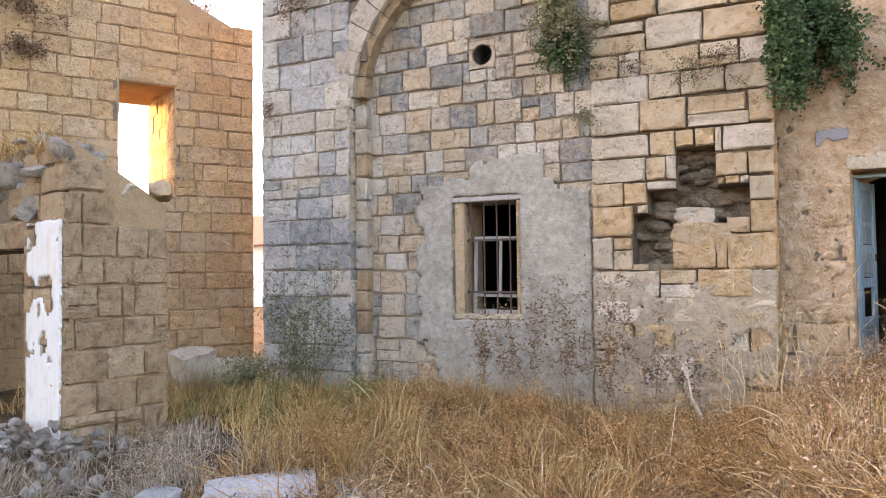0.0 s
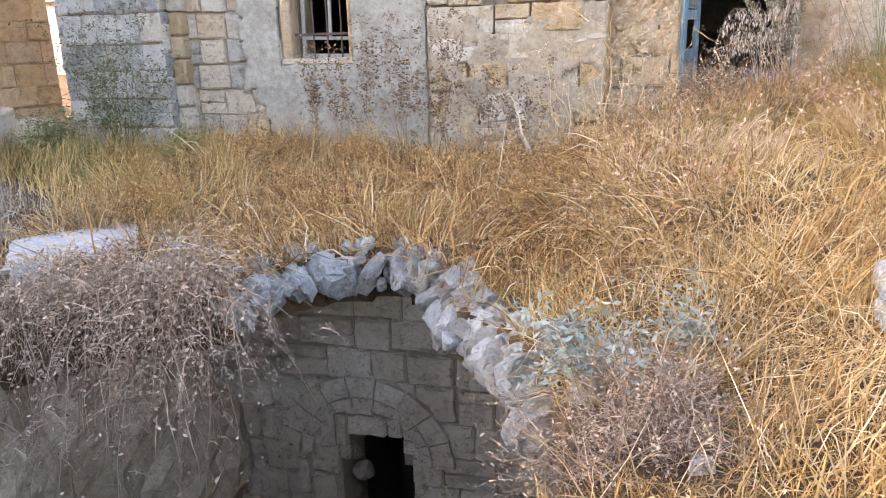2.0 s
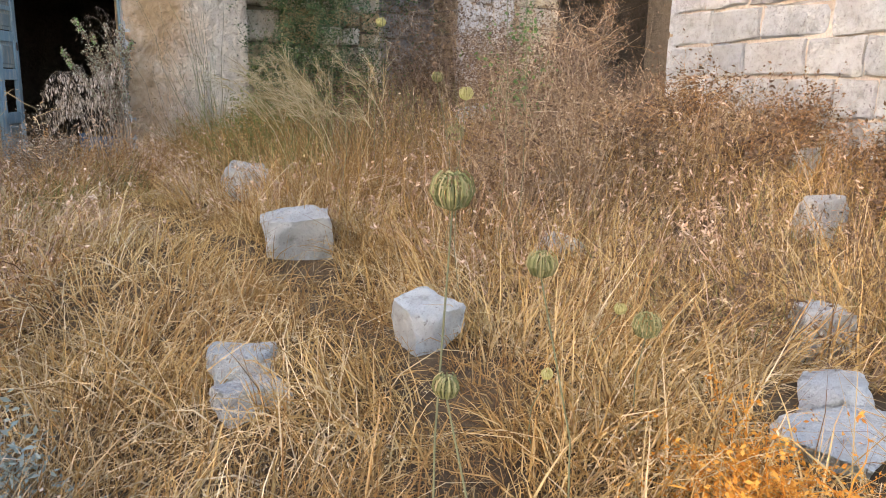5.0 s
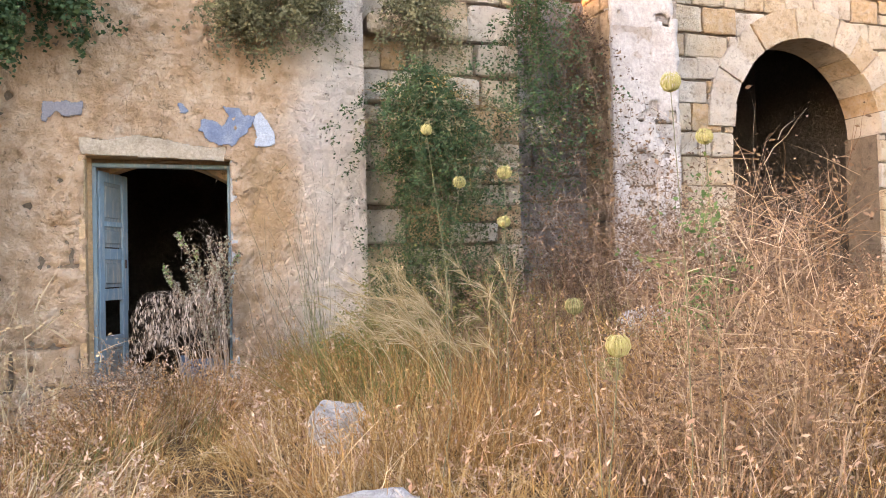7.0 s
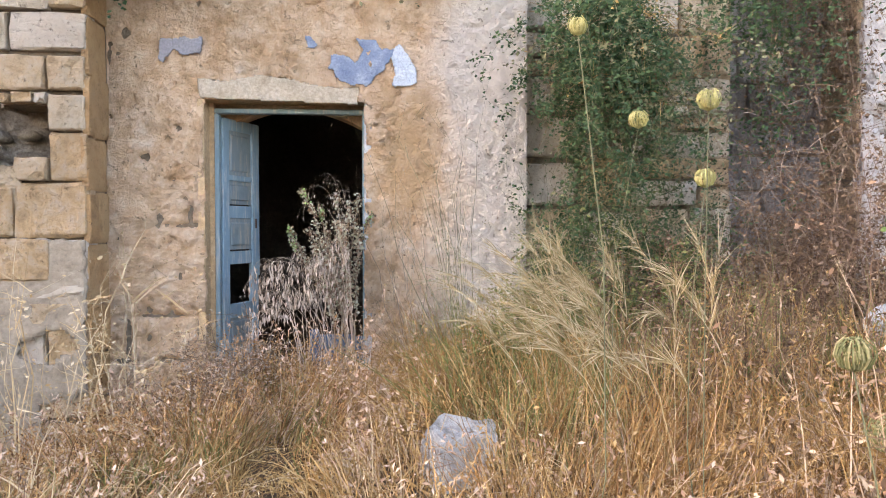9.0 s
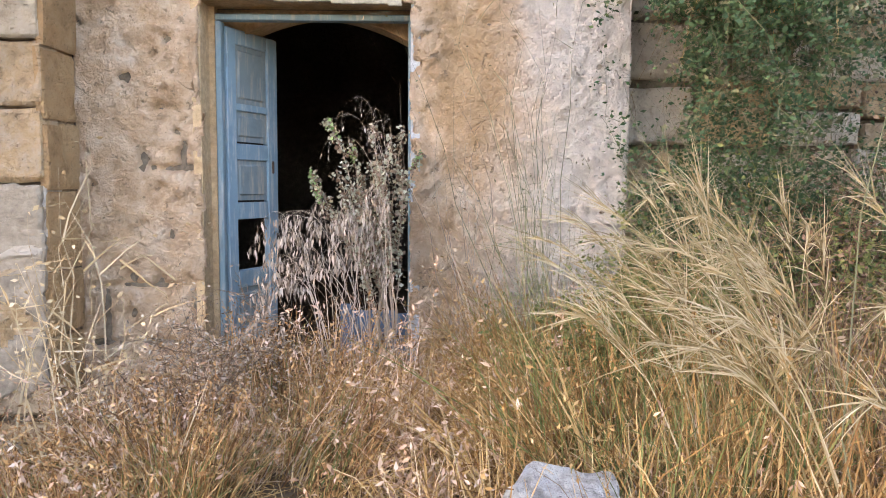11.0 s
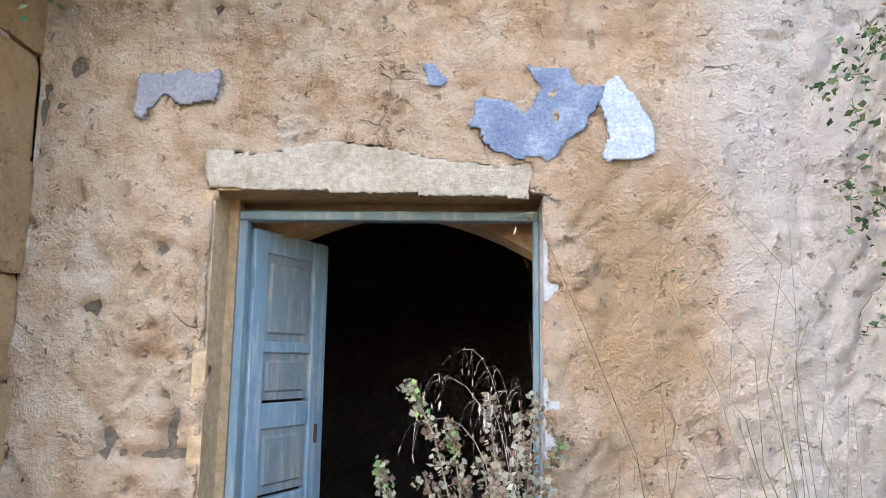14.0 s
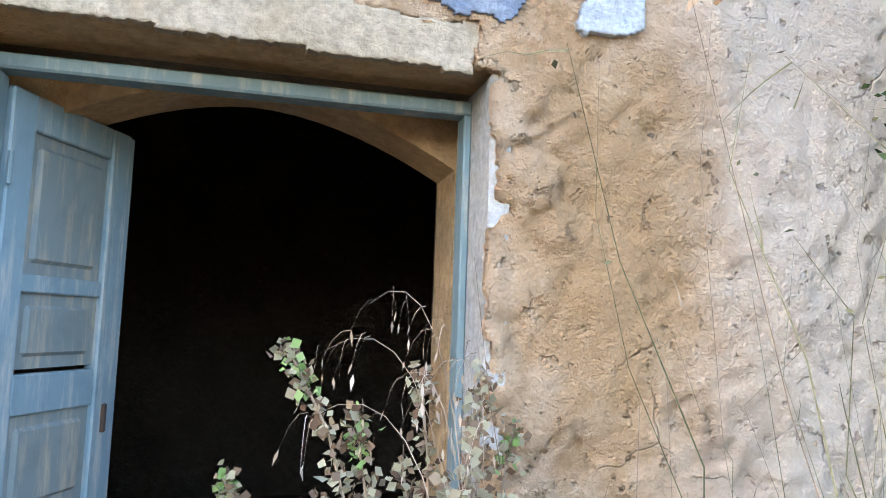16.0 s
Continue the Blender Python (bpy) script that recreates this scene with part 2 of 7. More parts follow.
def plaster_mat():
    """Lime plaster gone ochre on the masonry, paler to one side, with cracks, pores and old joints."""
    m, nt, bsdf = material("ochre_plaster", 0.93)
    p = position(nt)
    big = noise_tex(nt, p, 1.1, 4)
    mid = noise_tex(nt, p, 5.5, 8, 0.65)
    grit = noise_tex(nt, p, 42.0, 5, 0.75)
    c = ramp(nt, mid, [(0.28, (0.42, 0.27, 0.15)), (0.42, (0.67, 0.455, 0.28)), (0.58, (0.80, 0.61, 0.43)), (0.74, (0.84, 0.72, 0.585))])
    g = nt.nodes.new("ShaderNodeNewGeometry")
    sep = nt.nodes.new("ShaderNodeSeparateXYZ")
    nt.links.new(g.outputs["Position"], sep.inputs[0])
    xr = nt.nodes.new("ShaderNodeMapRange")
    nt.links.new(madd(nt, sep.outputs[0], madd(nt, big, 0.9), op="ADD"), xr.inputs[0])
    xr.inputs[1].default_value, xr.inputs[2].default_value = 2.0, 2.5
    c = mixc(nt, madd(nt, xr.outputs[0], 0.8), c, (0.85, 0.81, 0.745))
    spot = nt.nodes.new("ShaderNodeVectorMath")
    spot.operation = "DISTANCE"
    sc = nt.nodes.new("ShaderNodeVectorMath")
    sc.operation = "MULTIPLY"
    nt.links.new(g.outputs["Position"], sc.inputs[0])
    sc.inputs[1].default_value = (1.0, 0.0, 0.5)
    nt.links.new(sc.outputs[0], spot.inputs[0])
    spot.inputs[1].default_value = (1.55, 0.0, 0.85)
    wob = madd(nt, spot.outputs["Value"], madd(nt, mid, 0.35), op="ADD")
    c = mixc(nt, ramp(nt, wob, [(0.32, (0.8,) * 3), (0.50, (0, 0, 0))]), c, (0.60, 0.405, 0.225))
    v = nd(nt, "ShaderNodeTexVoronoi", Scale=2.6)
    v.feature = "DISTANCE_TO_EDGE"
    w = nd(nt, "ShaderNodeTexNoise", Scale=2.0, Detail=6.0)
    nt.links.new(p, w.inputs["Vector"])
    wp = nt.nodes.new("ShaderNodeVectorMath")
    wp.operation = "MULTIPLY_ADD"
    nt.links.new(w.outputs["Color"], wp.inputs[0])
    wp.inputs[1].default_value = (0.7, 0.7, 0.7)
    nt.links.new(p, wp.inputs[2])
    nt.links.new(wp.outputs[0], v.inputs["Vector"])
    crack = ramp(nt, v.outputs["Distance"], [(0.0, (1, 1, 1)), (0.011, (0, 0, 0))])
    crack = madd(nt, crack, ramp(nt, noise_tex(nt, p, 2.3, 2), [(0.56, (0, 0, 0)), (0.64, (1, 1, 1))]))
    c = mixc(nt, madd(nt, crack, 0.5), c, (0.22, 0.15, 0.09))
    hole = ramp(nt, noise_tex(nt, p, 17.0, 3, 0.7), [(0.62, (0, 0, 0)), (0.68, (1, 1, 1))])
    c = mixc(nt, madd(nt, hole, 0.55), c, (0.28, 0.20, 0.13))
    nt.links.new(c, bsdf.inputs["Base Color"])
    lump = noise_tex(nt, p, 15.0, 4, 0.6)
    peb = nd(nt, "ShaderNodeTexVoronoi", Scale=85.0)
    nt.links.new(p, peb.inputs["Vector"])
    h = madd(nt, madd(nt, mid, madd(nt, lump, 0.8), op="ADD"), madd(nt, grit, 0.75), op="ADD")
    h = madd(nt, h, madd(nt, peb.outputs["Distance"], -0.08), op="ADD")
    h = madd(nt, h, madd(nt, crack, -0.8), op="ADD")
    h = madd(nt, h, madd(nt, hole, -0.6), op="ADD")
    bump(nt, bsdf, h, 1.0, 0.075)
    return m


def paint_mat(name, col, worn, rough=0.55):
    m, nt, bsdf = material(name, rough)
    p = position(nt)
    n = noise_tex(nt, position(nt, (1, 1, 0.12)), 26.0, 6, 0.7)
    k = noise_tex(nt, p, 7.0, 6, 0.7)
    c = mixc(nt, ramp(nt, n, [(0.5, (0, 0, 0)), (0.68, (0.75,) * 3)]), col, worn)
    c = mixc(nt, ramp(nt, k, [(0.5, (0, 0, 0)), (0.8, (0.5,) * 3)]), c, tuple(x * 0.5 for x in col))
    nt.links.new(c, bsdf.inputs["Base Color"])
    bump(nt, bsdf, n, 0.3, 0.008)
    return m


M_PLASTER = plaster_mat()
# Ochre plaster with warm bounced light mixed into its colour.
M_OCHRE_BOUNCE = earth_mat("bounce_warmed_ochre", (0.58, 0.40, 0.22), (0.66, 0.48, 0.29), (0.52, 0.35, 0.19), 3, 0.7)
M_STILE = paint_mat("worn_pale_blue_paint", (0.21, 0.33, 0.40), (0.52, 0.53, 0.50))
M_PANEL = paint_mat("weathered_blue_grey_paint", (0.20, 0.26, 0.28), (0.47, 0.42, 0.33), 0.7)
M_REVEAL = earth_mat("blue_white_limewash", (0.50, 0.50, 0.47), (0.60, 0.62, 0.62), (0.46, 0.51, 0.56), 5, 0.5)
# The door's blue, darkened: shade on the remnant is in this colour.
M_BLUE_SHADE = paint_mat("shaded_blue_paint", (0.075, 0.12, 0.18), (0.20, 0.24, 0.28))
M_BLUE = paint_mat("faded_blue_paint", (0.19, 0.29, 0.33), (0.46, 0.46, 0.42))
M_BLUEWASH = earth_mat("blue_limewash", (0.17, 0.235, 0.36), (0.27, 0.345, 0.47), (0.44, 0.52, 0.62), 7, 0.6)
M_BLUEPALE = earth_mat("pale_blue_limewash", (0.42, 0.52, 0.64), (0.58, 0.67, 0.76), (0.72, 0.78, 0.84), 7, 0.6)
M_GREYWASH = earth_mat("grey_limewash", (0.22, 0.23, 0.27), (0.30, 0.31, 0.35), (0.38, 0.39, 0.42), 6, 0.5)
M_CREAMY = paint_mat("peeling_whitewash", (0.58, 0.61, 0.62), (0.55, 0.50, 0.42), 0.9)
M_IRON = paint_mat("rusty_iron", (0.06, 0.05, 0.045), (0.14, 0.075, 0.045), 0.7)
M_OLDWOOD = paint_mat("weathered_wood", (0.34, 0.33, 0.31), (0.20, 0.17, 0.14), 0.8)
M_ROOF = paint_mat("red_roof_tile", (0.35, 0.16, 0.12), (0.28, 0.13, 0.1), 0.85)
M_SLAB = earth_mat("cement_slab", (0.40, 0.40, 0.39), (0.52, 0.52, 0.51), (0.34, 0.33, 0.31), 3.5, 0.5)
M_SACK = paint_mat("plastic_sack", (0.38, 0.43, 0.47), (0.55, 0.60, 0.64), 0.4)

M_GOLD = plant_mat("gold_dry_grass", [(0.0, (0.13, 0.07, 0.028)), (0.35, (0.36, 0.22, 0.08)), (0.7, (0.56, 0.38, 0.155)), (1.0, (0.72, 0.56, 0.30))], patch=0.6, patch_col=(0.27, 0.145, 0.055), trans=0.12)
M_RUST = plant_mat("rusty_weed", [(0.0, (0.10, 0.05, 0.022)), (0.5, (0.36, 0.19, 0.075)), (1.0, (0.64, 0.41, 0.19))], trans=0.08)
M_STRAW = plant_mat("pale_straw", [(0.0, (0.42, 0.29, 0.145)), (0.6, (0.60, 0.46, 0.27)), (1.0, (0.76, 0.64, 0.44))], trans=0.15)
M_PLUME = plant_mat("plume_grass", [(0.0, (0.22, 0.17, 0.08)), (0.5, (0.44, 0.35, 0.19)), (1.0, (0.66, 0.58, 0.40))])
M_GREEN = plant_mat("green_grass", [(0.0, (0.10, 0.13, 0.045)), (0.5, (0.17, 0.20, 0.07)), (1.0, (0.30, 0.30, 0.11))])
M_LEAF = plant_mat("caper_leaf", [(0.0, (0.035, 0.075, 0.035)), (0.5, (0.055, 0.11, 0.05)), (1.0, (0.10, 0.16, 0.065))])
M_OLIVE = plant_mat("olive_leaf", [(0.0, (0.12, 0.13, 0.07)), (0.5, (0.20, 0.21, 0.12)), (1.0, (0.32, 0.31, 0.18))])
M_GREYTW = plant_mat("dead_twig", [(0.0, (0.15, 0.115, 0.085)), (0.5, (0.34, 0.27, 0.20)), (1.0, (0.58, 0.50, 0.40))], trans=0.1)
M_BROWNTW = plant_mat("brown_twig", [(0.0, (0.09, 0.06, 0.04)), (0.5, (0.17, 0.11, 0.07)), (1.0, (0.28, 0.19, 0.12))], trans=0.1)
M_SILVER = plant_mat("silvery_leaf", [(0.0, (0.20, 0.25, 0.22)), (1.0, (0.36, 0.42, 0.38))])
M_YELLOW = plant_mat("yellow_flower", [(0.0, (0.36, 0.36, 0.13)), (1.0, (0.58, 0.56, 0.28))])
M_UMBEL = plant_mat("green_umbel", [(0.0, (0.13, 0.15, 0.065)), (0.6, (0.27, 0.28, 0.13)), (1.0, (0.46, 0.41, 0.23))])
M_ORANGE = plant_mat("orange_weed", [(0.0, (0.40, 0.15, 0.025)), (0.5, (0.62, 0.26, 0.04)), (1.0, (0.76, 0.42, 0.10))], trans=0.25)
M_DUSK = plant_mat("dusky_straw", [(0.0, (0.16, 0.10, 0.06)), (0.5, (0.33, 0.23, 0.14)), (1.0, (0.60, 0.48, 0.35))], trans=0.12)
M_PURPLE = plant_mat("purple_brown_twig", [(0.0, (0.13, 0.085, 0.06)), (0.5, (0.28, 0.20, 0.15)), (1.0, (0.50, 0.40, 0.31))], trans=0.1)
M_SAGE = plant_mat("dusty_sage_leaf", [(0.0, (0.17, 0.11, 0.075)), (0.35, (0.30, 0.22, 0.16)), (0.6, (0.34, 0.34, 0.24)), (1.0, (0.50, 0.50, 0.38))])
M_CLIMB = plant_mat("bright_weed_leaf", [(0.0, (0.07, 0.14, 0.045)), (1.0, (0.17, 0.27, 0.09))])
M_SHRUB = plant_mat("dark_shrub_leaf", [(0.0, (0.06, 0.075, 0.035)), (0.5, (0.12, 0.14, 0.07)), (1.0, (0.24, 0.24, 0.13))])
M_SEED = plant_mat("pale_seed_head", [(0.0, (0.18, 0.14, 0.105)), (0.5, (0.38, 0.31, 0.245)), (1.0, (0.66, 0.58, 0.49))], trans=0.15)
M_PINK = plant_mat("pinkish_straw", [(0.0, (0.30, 0.18, 0.11)), (0.5, (0.56, 0.38, 0.26)), (1.0, (0.78, 0.62, 0.48))], trans=0.15)
M_FRESH = plant_mat("fresh_leaf", [(0.0, (0.20, 0.36, 0.12)), (1.0, (0.40, 0.56, 0.26))])


# ---------------------------------------------------------------- mesh helpers
def mesh_from(name, verts, faces, mat):
    me = bpy.data.meshes.new(name)
    me.from_pydata([tuple(v) for v in verts], [], faces)
    me.materials.append(mat)
    me.update()
    return me


def part(name, bm, mat, parent=None, label=""):
    bmesh.ops.recalc_face_normals(bm, faces=bm.faces[:])
    me = bpy.data.meshes.new(name)
    bm.to_mesh(me)
    bm.free()
    me.materials.append(mat)
    ob = new(name, me)
    ob.parent = parent
    if label:
        ob["label"] = label
    return ob


def thing(name, label, category, group="", kind="", at=None):
    ob = new(name)
    if at is not None:
        ob.matrix_world = at
    return tagged(ob, label, category, group, kind)


def add_box(bm, lo, hi, m=None, bev=0.0):
    r = bmesh.ops.create_cube(bm, size=1.0)
    vs = r["verts"]
    sc = [hi[i] - lo[i] for i in range(3)]
    for v in vs:
        v.co = Vector([lo[i] + (v.co[i] + 0.5) * sc[i] for i in range(3)])
    if bev:
        es = list({ed for v in vs for ed in v.link_edges})
        r2 = bmesh.ops.bevel(bm, geom=es, offset=bev, segments=1, affect="EDGES")
        vs = list({v for f in r2["faces"] for v in f.verts} | {v for v in vs if v.is_valid})
    if m is not None:
        for v in vs:
            v.co = m @ v.co
    return vs


def tube(bm, pts, r0, r1, n=5):
    rings = []
    for i, p in enumerate(pts):
        p = Vector(p)
        a = Vector(pts[max(i - 1, 0)])
        b = Vector(pts[min(i + 1, len(pts) - 1)])
        d = (b - a).normalized()
        s = d.orthogonal().normalized()
        u = d.cross(s)
        r = r0 + (r1 - r0) * i / (len(pts) - 1)
        rings.append([bm.verts.new(p + (s * math.cos(2 * math.pi * k / n) + u * math.sin(2 * math.pi * k / n)) * r) for k in range(n)])
    for a, b in zip(rings, rings[1:]):
        for k in range(n):
            bm.faces.new((a[k], a[(k + 1) % n], b[(k + 1) % n], b[k]))
    bm.faces.new(rings[0][::-1])
    bm.faces.new(rings[-1])


def plane_matrix(origin, u):
    """Local x along the wall, z up, -y out of the wall."""
    ux = Vector((u[0], u[1], 0)).normalized()
    uy = Vector((0, 0, 1)).cross(ux)
    m = Matrix.Identity(4)
    for i in range(3):
        m[i][0], m[i][1], m[i][2], m[i][3] = ux[i], uy[i], (0, 0, 1)[i], origin[i]
    return m


def block_meshes(mat, n=12, rough=1.0, seed=1):
    """Unit dressed blocks: x and z from 0 to 1, front at y = 0, with worn edges, broken corners and an uneven face."""
    rnd = random.Random(seed)
    out = []
    for k in range(n + 4):
        xs, zs = (0, 0.05, 0.35 + rnd.uniform(-0.08, 0.08), 0.66 + rnd.uniform(-0.08, 0.08), 0.95, 1), (0, 0.085, 0.5 + rnd.uniform(-0.12, 0.12), 0.915, 1)
        nx, nz = len(xs) - 1, len(zs) - 1
        chip = {c: rnd.uniform(0.03, 0.11) * rough if rnd.random() < 0.45 else 0.012 for c in ((0, 0), (nx, 0), (0, nz), (nx, nz))}
        tilt, bow = rnd.uniform(-0.10, 0.10) * rough, rnd.uniform(-0.04, 0.10)
        verts, faces = [], []
        for j, z in enumerate(zs):
            for i, x in enumerate(xs):
                ex, ez = i in (0, nx), j in (0, nz)
                y = (0.10 if ex or ez else 0.0) + (0.14 if ex and ez else 0.0) + rnd.uniform(-0.09, 0.10) * rough + tilt * (x - 0.5) - bow * (1 - 4 * (x - 0.5) ** 2) * 0.5
                px, pz = x, z
                inx, inz = rnd.uniform(0.0, 0.022) * rough, rnd.uniform(0.0, 0.045) * rough
                if ex and ez:
                    inx, inz = chip[i, j] * 0.6, chip[i, j]
                if ex:
                    px += inx if i == 0 else -inx
                else:
                    px += rnd.uniform(-0.02, 0.02)
                if ez:
                    pz += inz if j == 0 else -inz
                verts.append((px, y, pz))
        w = nx + 1
        for j in range(nz):
            for i in range(nx):
                faces.append((j * w + i, j * w + i + 1, (j + 1) * w + i + 1, (j + 1) * w + i))
        ring = [i for i in range(w)] + [j * w + nx for j in range(1, nz + 1)] + [nz * w + i for i in range(nx - 1, -1, -1)] + [j * w for j in range(nz - 1, 0, -1)]
        b0 = len(verts)
        for i in ring:
            verts.append((verts[i][0], 1.0, verts[i][2]))
        for a in range(len(ring)):
            b = (a + 1) % len(ring)
            faces.append((ring[a], b0 + a, b0 + b, ring[b]))
        out.append(mesh_from("stone_block", verts, faces, mat))
    return out


def clip_rects(rect, holes, least=0.07):
    """What is left of a rectangle when holes are cut from it, as rectangles."""
    left = [rect]
    for h in holes:
        nxt = []
        for (a, b, c, d) in left:
            if h[2] <= a or h[0] >= c or h[3] <= b or h[1] >= d:
                nxt.append((a, b, c, d))
                continue
            for q in ((a, b, min(c, h[0]), d), (max(a, h[2]), b, c, d),
                      (max(a, h[0]), b, min(c, h[2]), min(d, h[1])), (max(a, h[0]), max(b, h[3]), min(c, h[2]), d)):
                if q[2] - q[0] > least and q[3] - q[1] > least:
                    nxt.append(q)
        left = nxt
    return left


def ashlar(name, m, width, z0, z1, mats, label, holes=(), course=(0.27, 0.34), length=(0.3, 0.6), depth=0.11, thick=0.5,
           seed=1, joint=0.008, ends=(0.0, 0.0), top=None, named=300, skip=None, proud=0.016, span=None, mortar=None, recess=0.30, split=0.14):
    """A wall of dressed blocks in courses: mortar core with real openings, and every block a piece of its own."""
    rnd = random.Random(seed)
    core = bmesh.new()
    for a, b, c, d in clip_rects((ends[0], z0, width - ends[1], z1), holes, 0.001):
        add_box(core, (a, 0.010 + depth * recess, b), (c, thick, d))
    if top:
        for v in core.verts:
            if v.co.z > z1 - 0.01:
                v.co.z = min(v.co.z, top(v.co.x) - 0.05)
    wall = part(name, core, mortar or M_MORTAR)
    wall.matrix_world = m
    tagged(wall, label, "wall", kind="structure")
    rest_v, rest_f, count = [], [], 0
    z = z0
    while z < z1 - 0.05:
        h = min(rnd.uniform(*course), z1 - z)
        if z1 - z - h < 0.12:
            h = z1 - z
        x = 0.0 if rnd.random() < 0.5 else -rnd.uniform(0.05, 0.25)
        while x < width - 0.01:
            l = rnd.uniform(*length)
            if width - x - l < 0.16:
                l = width - x
            a, c = max(x, 0.0), min(x + l, width)
            x += l
            if c - a < 0.06 or (top and z + h > top((a + c) / 2)) or (skip and skip((a + c) / 2, z + h / 2)):
                continue
            whole = (a, z + rnd.uniform(-0.010, 0.010), c, z + h + rnd.uniform(-0.010, 0.010))
            pieces = [whole]
            if rnd.random() < split:
                if h > 0.25 and rnd.random() < 0.6:
                    k = z + h * rnd.uniform(0.38, 0.62)
                    pieces = [(whole[0], whole[1], whole[2], k), (whole[0], k, whole[2], whole[3])]
                elif c - a > 0.34:
                    k = a + (c - a) * rnd.uniform(0.3, 0.7)
                    pieces = [(whole[0], whole[1], k, whole[3]), (k, whole[1], whole[2], whole[3])]
            for q in [r for w_ in pieces for r in clip_rects(w_, holes)]:
                me = mats[rnd.randrange(len(mats))]
                gap = joint * rnd.choice((0.5, 0.7, 1.0, 1.4, 2.2))
                sx, sz = q[2] - q[0] - gap, q[3] - q[1] - gap * rnd.uniform(0.6, 1.5)
                off = -rnd.uniform(0, proud)
                t = Matrix.Translation((q[0] + joint / 2, off, q[1] + joint / 2)) @ pose(0, 0, 0, rnd.uniform(-1.6, 1.6), rnd.uniform(-1.1, 1.1), rnd.uniform(-1.3, 1.3)) @ Matrix.Diagonal((sx, depth, sz, 1))
                if count < named and (span is None or span[0] < a < span[1]):
                    ob = new("stone_block", me)
                    ob.parent = wall
                    ob.matrix_basis = t
                    count += 1
                else:
                    b0 = len(rest_v)
                    rest_v += [t @ v.co for v in me.vertices]
                    rest_f += [tuple(b0 + i for i in pl.vertices) for pl in me.polygons]
        z += h
    if rest_v:
        ob = new("stonework", mesh_from("stonework", rest_v, rest_f, mats[0].materials[0]))
        ob.parent = wall
        tagged(ob, kind="stuff")
    return wall


def rock_mesh(mat, seed, flat=0.7, sub=2, amp=0.35, square=0.0):
    """A broken stone about one unit across: flat fracture faces cut from a lump, edges worn, surface uneven."""
    rnd = random.Random(seed * 17 + 5)
    bm = bmesh.new()
    bmesh.ops.create_icosphere(bm, subdivisions=sub + (1 if square > 0.9 else 0), radius=0.5)
    off = Vector((seed * 3.7, seed * 1.3, seed * 2.1))
    if square:
        cuts = [(Vector(a) + Vector([rnd.uniform(-0.22, 0.22) for _ in range(3)]), rnd.uniform(0.33, 0.42)) for a in ((1, 0, 0), (-1, 0, 0), (0, 1, 0), (0, -1, 0), (0, 0, 1), (0, 0, -1))]
        cuts += [(Vector([rnd.choice((-1, 1)) * rnd.uniform(0.5, 1) for _ in range(3)]), rnd.uniform(0.42, 0.50)) for _ in range(3)]
    else:
        cuts = [(Vector([rnd.gauss(0, 1) for _ in range(3)]), rnd.uniform(0.30, 0.45)) for _ in range(9)]
    cuts = [(a.normalized(), d) for a, d in cuts]
    for v in bm.verts:
        if square:
            v.co *= 1.35
        for a, d in cuts:
            k = v.co.dot(a)
            if k > d:
                v.co -= a * (k - d)
        n = noise.noise(v.co * 3.1 + off) + 0.5 * noise.noise(v.co * 8 + off)
        v.co *= 1 + (0.10 + 0.25 * amp) * n
        v.co.z *= flat
    me = bpy.data.meshes.new("rock")
    bm.to_mesh(me)
    bm.free()
    me.materials.append(mat)
    return me


# ---------------------------------------------------------------- ground
GROUND = [(-0.5, -8.9, -0.48), (-0.35, -8.4, -0.62), (0.2, -8.0, -0.58), (1.1, -6.6, -0.40), (1.4, -5.2, -0.36), (1.35, -4.2, -0.36),
          (1.15, -3.3, -0.14), (0.85, -2.2, -0.08), (0.7, -1.2, -0.12), (0.6, -0.2, -0.10), (-1.0, -0.6, -0.72), (-2.7, -0.6, -0.70),
          (-4.0, -0.6, -0.55), (-6.2, -0.8, -0.50), (-2.2, -3.3, -0.80), (-3.6, -3.7, -0.86), (-1.2, -4.4, -0.90), (-0.5, -5.6, -0.80),
          (-0.6, -6.8, -0.72), (-7.0, -3.8, -0.62), (2.4, -0.4, 0.10), (4.0, -0.8, 0.15), (6.0, -3.0, 0.40), (2.6, -1.6, 0.05), (4.5, -2.5, 0.15), (3.3, -6.2, -0.35), (-1.4, -8.4, -0.75),
          (-4.5, -4.6, -0.85), (-9.0, -0.5, -0.55), (9.0, 0.0, 0.1), (-4.0, -8.5, -0.8), (4.5, -9.0, -0.4), (-1.2, -2.2, -0.68), (0.0, -2.5, -0.28)]
GP = np.array(GROUND)


def ground_z(x, y):
    x, y = np.asarray(x, float), np.asarray(y, float)
    d2 = (x[..., None] - GP[:, 0]) ** 2 + (y[..., None] - GP[:, 1]) ** 2 + 0.12
    w = 1.0 / d2 ** 1.6
    z = (w * GP[:, 2]).sum(-1) / w.sum(-1)
    r = np.sqrt(x ** 2 + (y + 4) ** 2)
    z = z + (-0.45 - z) * np.clip((r - 14) / 20, 0, 1)
    return z + 0.022 * np.sin(x * 3.1 + y * 1.7) + 0.016 * np.sin(x * 7.3 - y * 5.1) + 0.012 * np.sin(y * 11.0 + x * 2)


